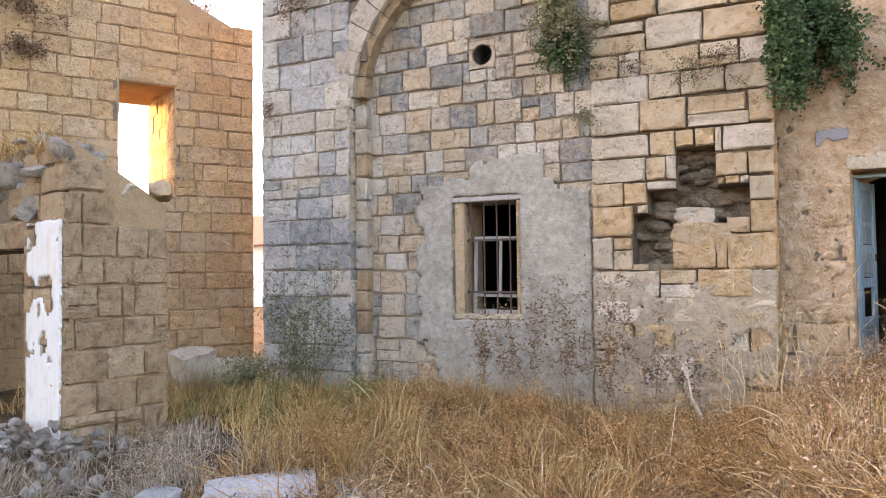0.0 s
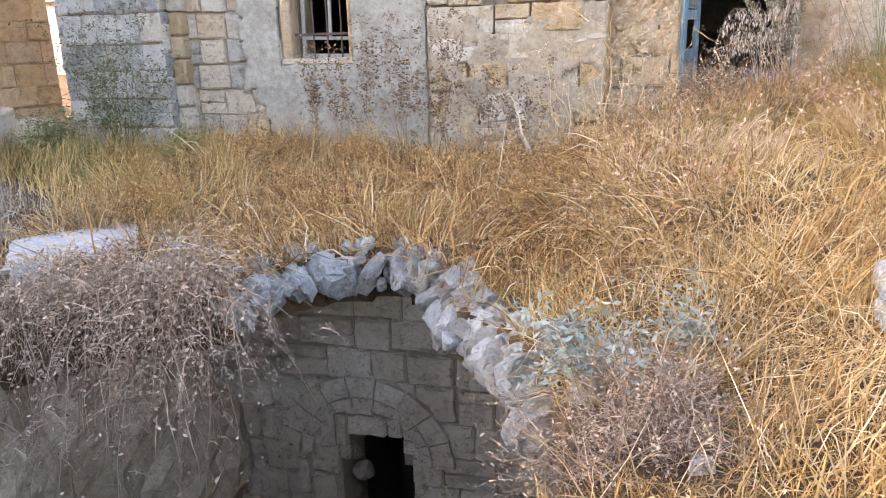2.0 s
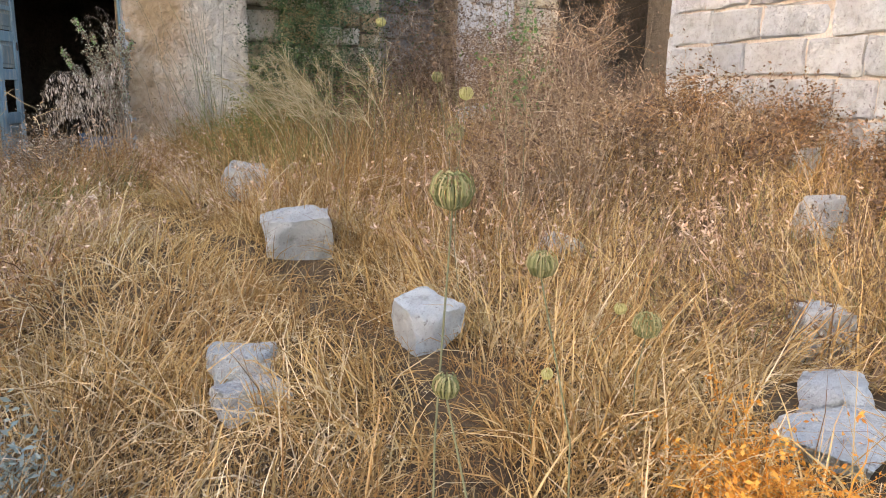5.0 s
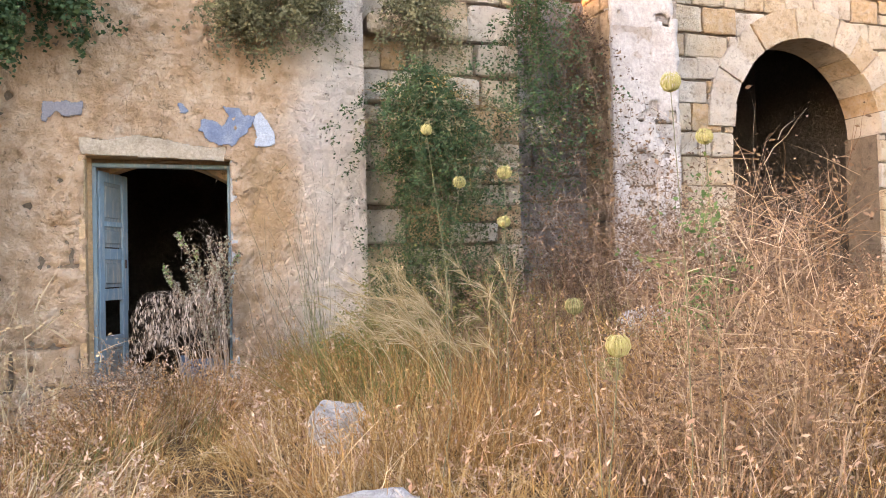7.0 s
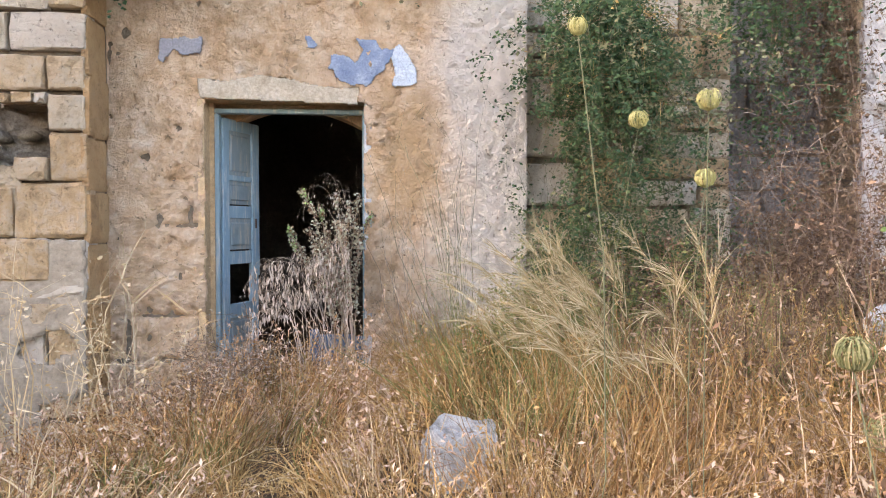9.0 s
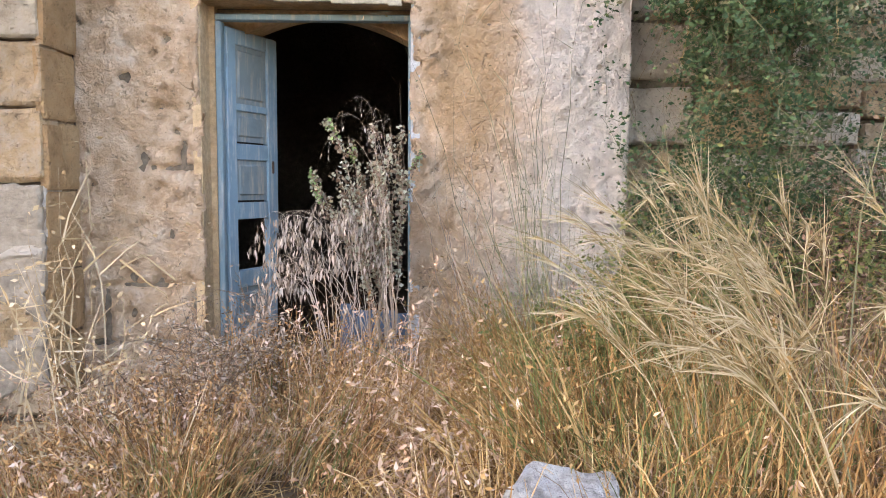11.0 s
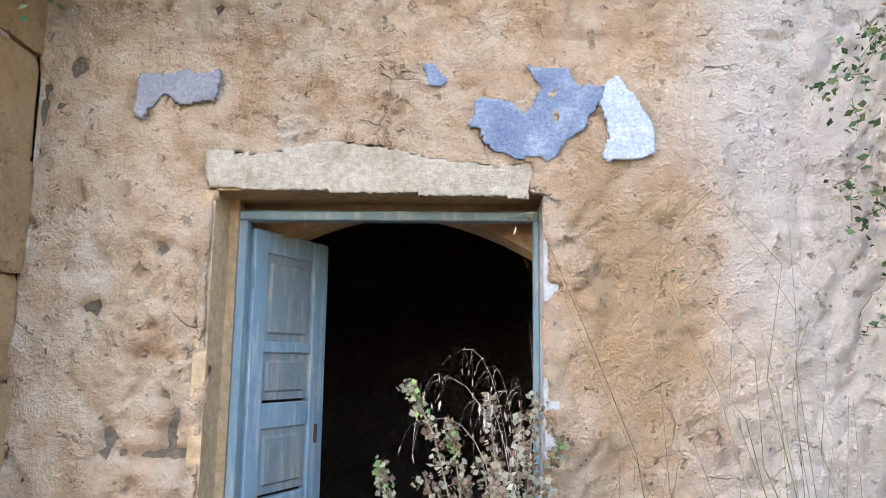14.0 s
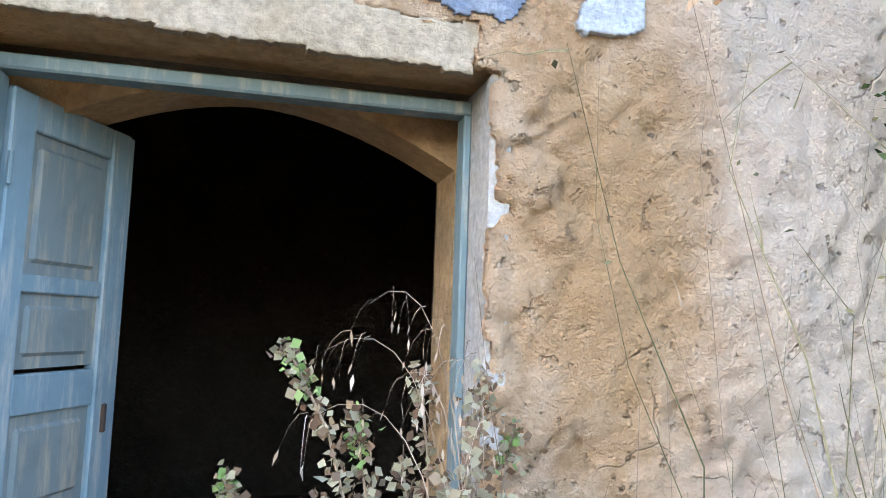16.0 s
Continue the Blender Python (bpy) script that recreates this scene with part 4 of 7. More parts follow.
# cement lintel band
sheet("lintel_band", plane_matrix((0, 0, 0), (1, 0)), -0.1, 1.36, 2.02, 2.40, 0.0095, in_lintel, 0.012, M_LINTEL, 0.010, 12,
      label="grey cement band along the top of the doorway", cat="lintel")

# reveal of the doorway
bm = bmesh.new()
add_box(bm, (-0.05, 0.004, -0.3), (0.0, 0.168, DOOR_H))
add_box(bm, (-0.05, 0.168, -0.3), (0.034, 0.24, DOOR_H))
add_box(bm, (-0.05, 0.004, DOOR_H - 0.012), (DOOR_W + 0.05, 0.24, DOOR_H + 0.04))
tagged(part("door_reveal", bm, M_OCHRE_BOUNCE), "ochre plastered reveal of the doorway, coloured for warm bounced light", "door reveal", kind="structure")

bm = bmesh.new()
add_box(bm, (DOOR_W - 0.004, 0.004, -0.3), (DOOR_W + 0.05, 0.24, DOOR_H - 0.03), bev=0.003)
tagged(part("door_reveal", bm, M_REVEAL), "pale blue limewashed reveal of the doorway", "door reveal", kind="structure")

# arched inner opening behind the frame
bm = bmesh.new()
n = 18
lo, hi = [], []
for yy in (0.40, 0.62):
    lo.append([bm.verts.new((0.03 + 1.18 * k / n, yy, 2.10 - 0.19 * abs((k / n - 0.5) * 2) ** 1.8)) for k in range(n + 1)])
    hi.append([bm.verts.new((0.03 + 1.18 * k / n, yy, 2.45)) for k in range(n + 1)])
for k in range(n):
    bm.faces.new((lo[0][k], lo[0][k + 1], hi[0][k + 1], hi[0][k]))
    bm.faces.new((lo[0][k], lo[1][k], lo[1][k + 1], lo[0][k + 1]))
    bm.faces.new((lo[1][k], hi[1][k], hi[1][k + 1], lo[1][k + 1]))
add_box(bm, (-0.08, 0.40, -0.3), (0.03, 0.62, 2.45))
add_box(bm, (1.21, 0.40, -0.3), (1.30, 0.62, 2.45))
add_box(bm, (-0.08, 0.24, 2.13), (1.30, 0.42, 2.45))
tagged(part("inner_arch", bm, M_OCHRE_BOUNCE), "low inner arch of plastered stone behind the doorway", "arch", kind="structure")

# blue door frame and the open leaf
door = thing("door_1", "faded blue wooden door leaf standing open with a missing panel", "door", kind="structure")
bm = bmesh.new()
add_box(bm, (0.035, 0.17, DOOR_H - 0.09), (DOOR_W - 0.005, 0.24, DOOR_H - 0.052), bev=0.006)
part("frame_head", bm, M_BLUE, door)
bm = bmesh.new()
add_box(bm, (0.035, 0.17, -0.1), (0.07, 0.24, DOOR_H - 0.092), bev=0.005)
part("frame_jamb", bm, M_BLUE, door)
bm = bmesh.new()
add_box(bm, (DOOR_W - 0.026, 0.17, -0.1), (DOOR_W - 0.005, 0.24, DOOR_H - 0.09), bev=0.004)
part("frame_jamb", bm, M_BLUE, door)
LEAF = pose(0.085, 0.235, 0.0, 0, 0, 67)
LW, LH, LB = 0.485, 1.99, 0.05
leaf = part("door_leaf", bmesh.new(), M_STILE, door)
bm = bmesh.new()
add_box(bm, (0, 0, LB), (0.085, 0.042, LH), bev=0.005)
add_box(bm, (LW - 0.085, 0, LB + 0.03), (LW, 0.042, LH), bev=0.005)
for za, zb in ((LH - 0.09, LH), (1.50, 1.545), (1.20, 1.30), (0.83, 0.935), (0.40, 0.51), (LB, LB + 0.10)):
    add_box(bm, (0.085, 0.003, za), (LW - 0.085, 0.039, zb), bev=0.004)
bm.to_mesh(leaf.data)
bm.free()
leaf.matrix_basis = LEAF
for za, zb in ((1.545, LH - 0.09), (1.312, 1.50), (0.948, 1.20), (0.15, 0.40)):
    bm = bmesh.new()
    w = LW - 0.17
    add_box(bm, (0.085, 0.016, za), (LW - 0.085, 0.026, zb))
    vs = add_box(bm, (0.115, 0.006, za + 0.03), (LW - 0.115, 0.036, zb - 0.03), bev=0.010)
    p = part("panel", bm, M_PANEL, leaf)
bm = bmesh.new()
add_box(bm, (LW, 0.01, 0.72), (LW + 0.035, 0.05, LH), bev=0.005)
part("cover_strip", bm, M_STILE, leaf, "blue cover strip, broken off below")
for z in (1.75, 0.4):
    bm = bmesh.new()
    tube(bm, [(0.0, -0.006, z), (0.0, -0.006, z + 0.08)], 0.006, 0.006, 8)
    part("hinge", bm, M_BLUE, leaf)
bm = bmesh.new()
add_box(bm, (LW - 0.05, -0.012, 1.12), (LW - 0.035, 0.0, 1.20), bev=0.003)
part("latch", bm, M_IRON, leaf)

# Remnant of the second leaf, its shade painted as a darker blue.
stump = thing("door_remnant", "broken lower piece of the second blue door leaf", "door", at=pose(0.74, 0.34, 0.0, -4, 0, 0))
bm = bmesh.new()
add_box(bm, (0, 0, -0.04), (0.07, 0.035, 0.30), bev=0.004)
add_box(bm, (0.36, 0, -0.04), (0.43, 0.035, 0.24), bev=0.004)
add_box(bm, (0.07, 0.003, -0.04), (0.36, 0.032, 0.05), bev=0.004)
part("frame", bm, M_BLUE_SHADE, stump)
bm = bmesh.new()
add_box(bm, (0.07, 0.012, 0.05), (0.36, 0.024, 0.26), bev=0.003)
part("panel", bm, M_BLUE_SHADE, stump)

# rooms behind the openings, their shade put into dark wall colours
bm = bmesh.new()
add_box(bm, (-5.9, 0.62, -0.12), (2.44, 5.0, -0.04))
tagged(part("floor", bm, M_SOIL), "dirty floor of the dark room", "floor", kind="structure")
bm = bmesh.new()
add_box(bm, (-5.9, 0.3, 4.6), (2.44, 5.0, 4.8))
tagged(part("ceiling", bm, M_DARK), "ceiling of the dark room, coloured for its shade", "ceiling", kind="structure")
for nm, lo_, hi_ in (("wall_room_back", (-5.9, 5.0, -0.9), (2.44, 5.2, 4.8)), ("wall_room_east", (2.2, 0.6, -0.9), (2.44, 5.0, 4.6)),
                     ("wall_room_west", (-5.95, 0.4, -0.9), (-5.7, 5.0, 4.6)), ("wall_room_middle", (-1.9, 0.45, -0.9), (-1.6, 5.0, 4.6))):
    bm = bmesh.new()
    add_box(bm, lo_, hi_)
    tagged(part(nm, bm, M_DARK), "inner wall coloured dark for the unlit room", "wall", kind="structure")
bm = bmesh.new()
add_box(bm, (-0.05, 0.0, -0.35), (1.25, 0.6, -0.03), bev=0.02)
tagged(part("door_sill", bm, M_STUB), "worn stone sill of the doorway", "door sill", kind="structure")

# ---------------------------------------------------------------- masonry east of the plaster
e1 = plane_matrix((2.44, 0.22, 0), (1, 0))
ashlar("wall_east_stub", e1, 1.72, -0.4, 5.0, B_PIER, "broken stub of cream masonry overgrown with caper", course=(0.3, 0.42), length=(0.35, 0.7), seed=31, thick=0.8, depth=0.2, ends=(0.0, 0.08),
       top=lambda x: 4.9 - 0.5 * max(0, x - 1.3), joint=0.014, proud=0.05, split=0.3)
bm = bmesh.new()
add_box(bm, (2.50, 0.02, 3.36), (3.55, 0.45, 3.56), bev=0.03)
tagged(part("ledge_stone", bm, M_PIER), "long cream ledge stone jutting from the stub", "ledge", kind="structure")
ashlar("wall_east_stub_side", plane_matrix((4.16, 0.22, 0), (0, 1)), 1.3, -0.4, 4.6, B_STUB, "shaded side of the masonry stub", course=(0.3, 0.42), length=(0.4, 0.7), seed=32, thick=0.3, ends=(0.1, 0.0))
# These blocks are coloured darker to give the recess its shade.
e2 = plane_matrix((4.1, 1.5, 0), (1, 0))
ashlar("wall_east_recess", e2, 1.7, -0.3, 5.4, B_DARKST, "recess wall of grey blocks, darkened for its shade", course=(0.3, 0.4), length=(0.3, 0.5), seed=33, thick=0.4)
e3 = plane_matrix((5.70, 0.9, 0), (1, 0))
ashlar("wall_east_pillar", e3, 1.0, -0.3, 5.4, B_WORN, "pale worn masonry pillar beside the arch", course=(0.32, 0.45), length=(0.35, 0.7), seed=34, thick=0.8, ends=(0.08, 0.0))
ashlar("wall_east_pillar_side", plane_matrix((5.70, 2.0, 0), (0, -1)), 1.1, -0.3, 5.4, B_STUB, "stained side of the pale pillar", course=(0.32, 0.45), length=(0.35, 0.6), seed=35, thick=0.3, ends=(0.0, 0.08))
sheet("pillar_plaster", plane_matrix((0, 0.885, 0), (1, 0)), 5.72, 6.68, -0.2, 5.2, 0.05, lambda u, v: ragged(u, v, 1.4, 71) + 0.6 * ragged(u, v, 5, 73) > -0.33, 0.012, M_WORNCOAT, 0.016, 41,
      label="worn pale plaster clinging to the pillar", cat="wall plaster")
A_C, A_R = (9.10, 2.85), 1.3
e4 = plane_matrix((6.7, 1.25, 0), (1, 0))
ashlar("wall_east_arch", e4, 4.4, -0.3, 5.4, B_PIER, "cream and brown masonry wall with an arched opening", course=(0.3, 0.4), length=(0.35, 0.7), seed=36, thick=0.6,
       holes=[(1.10, -0.3, 3.70, 2.85)] + [(2.40 - w, 2.85 + 0.15 * k, 2.40 + w, 3.0 + 0.15 * k) for k, w in enumerate(math.sqrt(2.2 - (0.15 * k + 0.12) ** 2) for k in range(9))])
arch2 = tagged(new("east_arch"), "round arch of cream voussoirs over a dark opening", "arch", kind="structure")
for k in range(13):
    part("voussoir", voussoir(*A_C, A_R, A_R + 0.42, math.pi * k / 13, math.pi * (k + 1) / 13, 1.19 + 0.02 * (k % 2), 1.8), M_PIER, arch2)
# Room walls coloured dark, deepening the shade behind the arch.
bm = bmesh.new()
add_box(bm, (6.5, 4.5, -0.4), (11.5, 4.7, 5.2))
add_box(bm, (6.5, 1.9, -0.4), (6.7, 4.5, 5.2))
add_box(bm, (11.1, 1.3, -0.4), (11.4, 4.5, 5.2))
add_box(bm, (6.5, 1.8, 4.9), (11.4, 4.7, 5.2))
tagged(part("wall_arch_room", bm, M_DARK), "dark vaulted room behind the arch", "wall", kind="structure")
w5 = plane_matrix((6.55, -2.25, 0), (-0.12, -1))
ashlar("wall_east_ruin", w5, 4.2, -0.4, 3.0, B_WHITE, "ruined wall of large whitish limestone blocks", course=(0.3, 0.42), length=(0.4, 0.8), seed=37, mortar=M_WORNCOAT, recess=0.10, thick=0.7, depth=0.2, ends=(0.1, 0.0),
       top=lambda x: 2.9 + 0.2 * math.sin(x * 3))
ashlar("wall_east_ruin_end", plane_matrix((7.2, -2.2, 0), (-1, 0)), 0.65, -0.4, 2.8, B_WHITE, "end of the ruined whitish wall", course=(0.4, 0.5), length=(0.64, 0.66), seed=38, thick=0.3, ends=(0.0, 0.1))

# ---------------------------------------------------------------- west: tall sandstone wall and the broken stub before it
D = Vector((0.5, 0.866, 0))
P1 = Vector((-8.87, 1.0, 0))
# Beyond about 7 m the wall is added, unseen, to block low sun.
FAR_LEN = 15.0
far_o = P1 - D * FAR_LEN


def far_top(x):
    s = FAR_LEN - x
    return 5.15 + min(s, 2.6) * 0.42 + 0.10 * math.sin(s * 5.0) + max(0, s - 2.6) * 0.22


fm = plane_matrix(far_o, (D.x, D.y))
FW = (FAR_LEN - 2.15, 2.35, FAR_LEN - 1.30, 4.15)
ashlar("wall_west", fm, FAR_LEN, -0.7, 8.2, B_TAN, "tall ruined wall of warm tan sandstone with a window gap, lengthened out of view", holes=[FW], course=(0.26, 0.33), length=(0.3, 0.6), seed=41, thick=1.8, joint=0.003, mortar=M_TANMORTAR, recess=0.10, split=0.07,
       top=far_top, named=300, span=(FAR_LEN - 3.6, FAR_LEN))
for nm, xa, flip in (("window_jamb_north", FW[2], -1), ("window_jamb_south", FW[0], 1)):
    ashlar(nm, fm @ Matrix.Translation((xa + 0.002 * flip, 1.8 if flip < 0 else 0.0, 0)) @ pose(0, 0, 0, 0, 0, -90 if flip < 0 else 90), 1.8, FW[1], FW[3], B_TAN, "tan sandstone jamb of the window gap",
           course=(0.26, 0.33), length=(0.35, 0.5), seed=42, thick=0.08, depth=0.04, joint=0.006)
bm = bmesh.new()
add_box(bm, (FW[0] - 0.1, 0.0, FW[3] - 0.04), (FW[2] + 0.1, 0.8, FW[3] + 0.16), m=fm, bev=0.03)
tagged(part("window_lintel", bm, M_TAN), "cracked sandstone lintel of the window gap", "lintel", kind="structure")

# distant house with a red roof, seen through the slit beside the wall
house = thing("house", "distant whitewashed house with a red tiled roof", "house")
bm = bmesh.new()
add_box(bm, (-31, 20, -1), (-22, 27, 2.6))
part("wall", bm, M_CREAMY, house)
bm = bmesh.new()
vs = [bm.verts.new(p) for p in ((-31.4, 19.6, 2.6), (-21.6, 19.6, 2.6), (-21.6, 27.4, 2.6), (-31.4, 27.4, 2.6), (-29, 23.5, 4.4), (-24, 23.5, 4.4))]
for q in ((0, 1, 5, 4), (2, 3, 4, 5), (1, 2, 5), (3, 0, 4), (0, 3, 2, 1)):
    bm.faces.new([vs[i] for i in q])
part("roof", bm, M_ROOF, house)

# stub
SD = Vector((0.2, 0.98, 0)).normalized()
SN = Vector((-SD.y, SD.x, 0))
S0 = Vector((-6.85, -4.15, 0))
sm = plane_matrix(S0, (SD.x, SD.y))
ashlar("wall_stub", sm, 1.12, -0.85, 2.5, B_STUB, "broken stub of brown sandstone blocks with a stepped top", course=(0.27, 0.33), length=(0.3, 0.6), seed=51, thick=0.8, depth=0.2, ends=(0.08, 0.0), joint=0.007, mortar=M_TANMORTAR, recess=0.12, split=0.2,
       top=lambda x: 2.45 if x < 0.42 else 1.85)
se = plane_matrix(S0 + SN * 0.8, (-SN.x, -SN.y))
ashlar("wall_stub_end", se, 0.8, -0.85, 2.3, B_STUB, "end face of the broken stub", course=(0.27, 0.33), length=(0.3, 0.5), seed=52, thick=0.1, depth=0.06, ends=(0.0, 0.08))
sheet("whitewash_flake", se @ Matrix.Translation((0, -0.012, 0)), 0.1, 0.78, -0.8, 1.6, 0.03, lambda u, v: ragged(u, v, 2.6, 6) + 0.5 * ragged(u, v, 8, 2) < 0.16 + 0.1 * u, 0.012, M_CREAMY, 0.004, 5,
      label="peeling white and pale blue whitewash on the stub end", cat="wall render")
so = plane_matrix(S0 + SN * 3.4, (-SN.x, -SN.y))
ashlar("wall_stub_back", so, 2.62, 1.35, 2.45, B_STUB, "broken masonry bridging a fallen opening", course=(0.24, 0.34), length=(0.25, 0.5), seed=53, thick=0.7, depth=0.2,
       top=lambda x: 2.0 + 0.3 * math.sin(x * 2.3 + 1))
ashlar("wall_stub_far", plane_matrix(S0 + SN * 4.2, (-SN.x, -SN.y)), 0.9, -0.8, 2.3, B_STUB, "far jamb of the fallen opening", course=(0.27, 0.33), length=(0.3, 0.5), seed=54, thick=0.7)

# ---------------------------------------------------------------- the broken vault below ground
VX0, VX1 = -4.85, -0.25
pm = plane_matrix((VX0, -3.30, 0), (1, 0))
OPN = [(2.03, -5.2, 2.70, -2.85), (2.12, -2.87, 2.62, -2.58)]
ashlar("wall_vault_north", pm, VX1 - VX0, -5.2, -0.98, B_VAULT, "dusky vault wall of dressed stone with a broken niche", holes=OPN, course=(0.27, 0.34), length=(0.3, 0.55), seed=61, thick=0.6, depth=0.2, mortar=M_VAULTMORTAR, recess=0.16)
niche = tagged(new("niche_moulding"), "arched stone moulding round the broken niche", "arch", kind="structure")
ncx, ncz, nr = VX0 + 2.29, -2.80, 0.50
for k in range(9):
    part("voussoir", voussoir(ncx, ncz, nr, nr + 0.10, math.pi * k / 9, math.pi * (k + 1) / 9, -3.345 - 0.006 * (k % 2), -3.2), M_VAULT, niche)
    part("hood_stone", voussoir(ncx, ncz, nr + 0.12, nr + 0.30, math.pi * k / 9, math.pi * (k + 1) / 9, -3.37, -3.2), M_VAULT, niche)
for k in range(7):
    bm = bmesh.new()
    add_box(bm, (ncx - nr - 0.13, -3.40, -5.15 + k * 0.33), (ncx - nr - 0.03, -3.2, -5.16 + (k + 1) * 0.33), bev=0.02)
    part("moulding_stone", bm, M_VAULT, niche)
rnd = random.Random(8)
core2 = tagged(new("niche_core"), "rough broken stones inside the niche opening", "wall core", kind="structure")
for k in range(34):
    s = rnd.uniform(0.14, 0.28)
    ob = new("rubble_stone", rnd.choice(core_rocks))
    ob.parent = core2
    lft = k % 3 < 2
    ob.matrix_basis = pose(VX0 + (2.06 + rnd.uniform(-0.06, 0.16) if lft else 2.68 + rnd.uniform(-0.05, 0.05)), -3.2 + rnd.uniform(0, 0.35), rnd.uniform(-5.1, -2.7), rnd.uniform(0, 60), rnd.uniform(0, 60), rnd.uniform(0, 60)) @ Matrix.Diagonal((s, s, s, 1))
bm = bmesh.new()
add_box(bm, (VX0 - 0.5, -9.6, -5.4), (VX1 + 0.6, -0.9, -5.2))
tagged(part("vault_floor", bm, M_BANK), "earth floor of the vault", "floor", kind="structure")
# Passage walls dark in colour, for the blackness of the opening.
bm = bmesh.new()
add_box(bm, (VX0 + 1.4, -1.0, -5.2), (VX0 + 3.4, -0.9, -1.5))
add_box(bm, (VX0 + 1.7, -2.7, -5.2), (VX0 + 1.8, -1.0, -1.5))
add_box(bm, (VX0 + 3.0, -2.7, -5.2), (VX0 + 3.1, -1.0, -1.5))
add_box(bm, (VX0 + 1.7, -2.7, -2.0), (VX0 + 3.1, -1.0, -1.9))
tagged(part("wall_niche_passage", bm, M_DARK), "dark passage behind the niche", "wall", kind="structure")
# Unseen walls in pale stone, so more light bounces round the pit.
bm = bmesh.new()
add_box(bm, (VX1, -9.6, -5.2), (VX1 + 0.3, -3.2, -1.2))
add_box(bm, (VX0, -9.6, -5.2), (VX1, -9.4, -1.2))
tagged(part("wall_vault_rest", bm, M_VAULT), "remaining walls of the vault, unseen and pale to brighten it", "wall", kind="structure")
# west side: fallen earth face
ys = np.arange(-9.4, -3.2, 0.12)
zs = np.arange(-5.2, -0.95, 0.12)


def bank_x(y, z):
    k = (z + 5.2) / 4.2
    lean = -3.72 - 0.33 * max(0, k) ** 2
    p = Vector((0, y, z))
    return lean + 0.30 * noise.noise(p * 0.9) + 0.16 * noise.noise(p * 2.6) + 0.07 * noise.noise(p * 7)


verts = [(bank_x(y, z), y, z) for z in zs for y in ys]
ny = len(ys)
faces = [(j * ny + i, j * ny + i + 1, (j + 1) * ny + i + 1, (j + 1) * ny + i) for j in range(len(zs) - 1) for i in range(ny - 1)]
tagged(new("earth_face", mesh_from("earth_face", verts, faces, M_BANK)), "crumbling earth and stone face of the pit", "earth bank", kind="structure")


# ---------------------------------------------------------------- plants
R = np.random.default_rng(7)


def fast_mesh(name, verts, polys, mat):
    """verts (n, 3); polys: list of (k, m) index arrays, all polygons of one array with the same corner count."""
    me = bpy.data.meshes.new(name)
    me.vertices.add(len(verts))
    me.vertices.foreach_set("co", np.ascontiguousarray(verts, dtype=np.float32).ravel())
    loops = np.concatenate([p.ravel() for p in polys]).astype(np.int32)
    sizes = np.concatenate([np.full(len(p), p.shape[1]) for p in polys])
    me.loops.add(len(loops))
    me.loops.foreach_set("vertex_index", loops)
    me.polygons.add(len(sizes))
    starts = np.concatenate([[0], np.cumsum(sizes)[:-1]]).astype(np.int32)
    me.polygons.foreach_set("loop_start", starts)
    me.materials.append(mat)
    me.update(calc_edges=True)
    me.validate()
    return me


def ribbons(paths, widths):
    """paths (n, k, 3): flat tapering strips that follow each path. Returns vertices and quads."""
    n, k, _ = paths.shape
    d = np.diff(paths, axis=1)
    d = np.concatenate([d, d[:, -1:]], 1)
    ang = R.uniform(0, 2 * np.pi, n)
    ref = np.stack([np.cos(ang), np.sin(ang), np.full(n, 0.25)], -1)[:, None, :]
    s = np.cross(d, ref)
    s /= np.linalg.norm(s, axis=-1, keepdims=True) + 1e-9
    taper = np.linspace(1, 0.12, k)[None, :, None]
    w = np.asarray(widths).reshape(-1, 1, 1) * taper / 2
    v = np.stack([paths - s * w, paths + s * w], 2).reshape(-1, 3)
    i = (np.arange(n)[:, None] * k + np.arange(k - 1)[None]).ravel() * 2
    return v, np.stack([i, i + 1, i + 3, i + 2], -1)


def curves(base, direction, length, droop, k=4, wobble=0.0):
    """Paths that leave base along direction and fall over by droop."""
    n = len(base)
    t = np.linspace(0, 1, k)[None, :, None]
    L = np.asarray(length).reshape(-1, 1, 1)
    p = base[:, None, :] + direction[:, None, :] * t * L
    p[:, :, 2:] -= np.asarray(droop).reshape(-1, 1, 1) * L * t ** 2.2
    if wobble:
        p[:, 1:] += R.normal(0, wobble, (n, k - 1, 3)) * L * t[:, 1:]
    return p


def dirs(n, spread, lean=(0, 0)):
    a = R.uniform(0, 2 * np.pi, n)
    r = np.abs(R.normal(0, spread, n))
    d = np.stack([np.cos(a) * r + lean[0], np.sin(a) * r + lean[1], np.ones(n)], -1)
    return d / np.linalg.norm(d, axis=-1, keepdims=True)


def leaves(pos, size, aspect=0.5, flat=0.6):
    """Small bent diamonds at the given places."""
    n = len(pos)
    a = R.normal(0, 1, (n, 3))
    a[:, 2] *= flat
    a /= np.linalg.norm(a, axis=-1, keepdims=True)
    b = np.cross(a, R.normal(0, 1, (n, 3)))
    b /= np.linalg.norm(b, axis=-1, keepdims=True)
    c = np.cross(a, b)
    L = (size * R.uniform(0.6, 1.3, n))[:, None]
    v = np.stack([pos, pos + a * L * 0.5 + b * L * aspect * 0.5 + c * L * 0.1, pos + a * L, pos + a * L * 0.5 - b * L * aspect * 0.5 + c * L * 0.1], 1).reshape(-1, 3)
    i = np.arange(n)[:, None] * 4
    return v, i + np.array([[0, 1, 2, 3]])


def join(chunks):
    vs, fs, o = [], [], 0
    for v, f in chunks:
        vs.append(v)
        fs.append(f + o)
        o += len(v)
    return np.concatenate(vs), np.concatenate(fs)


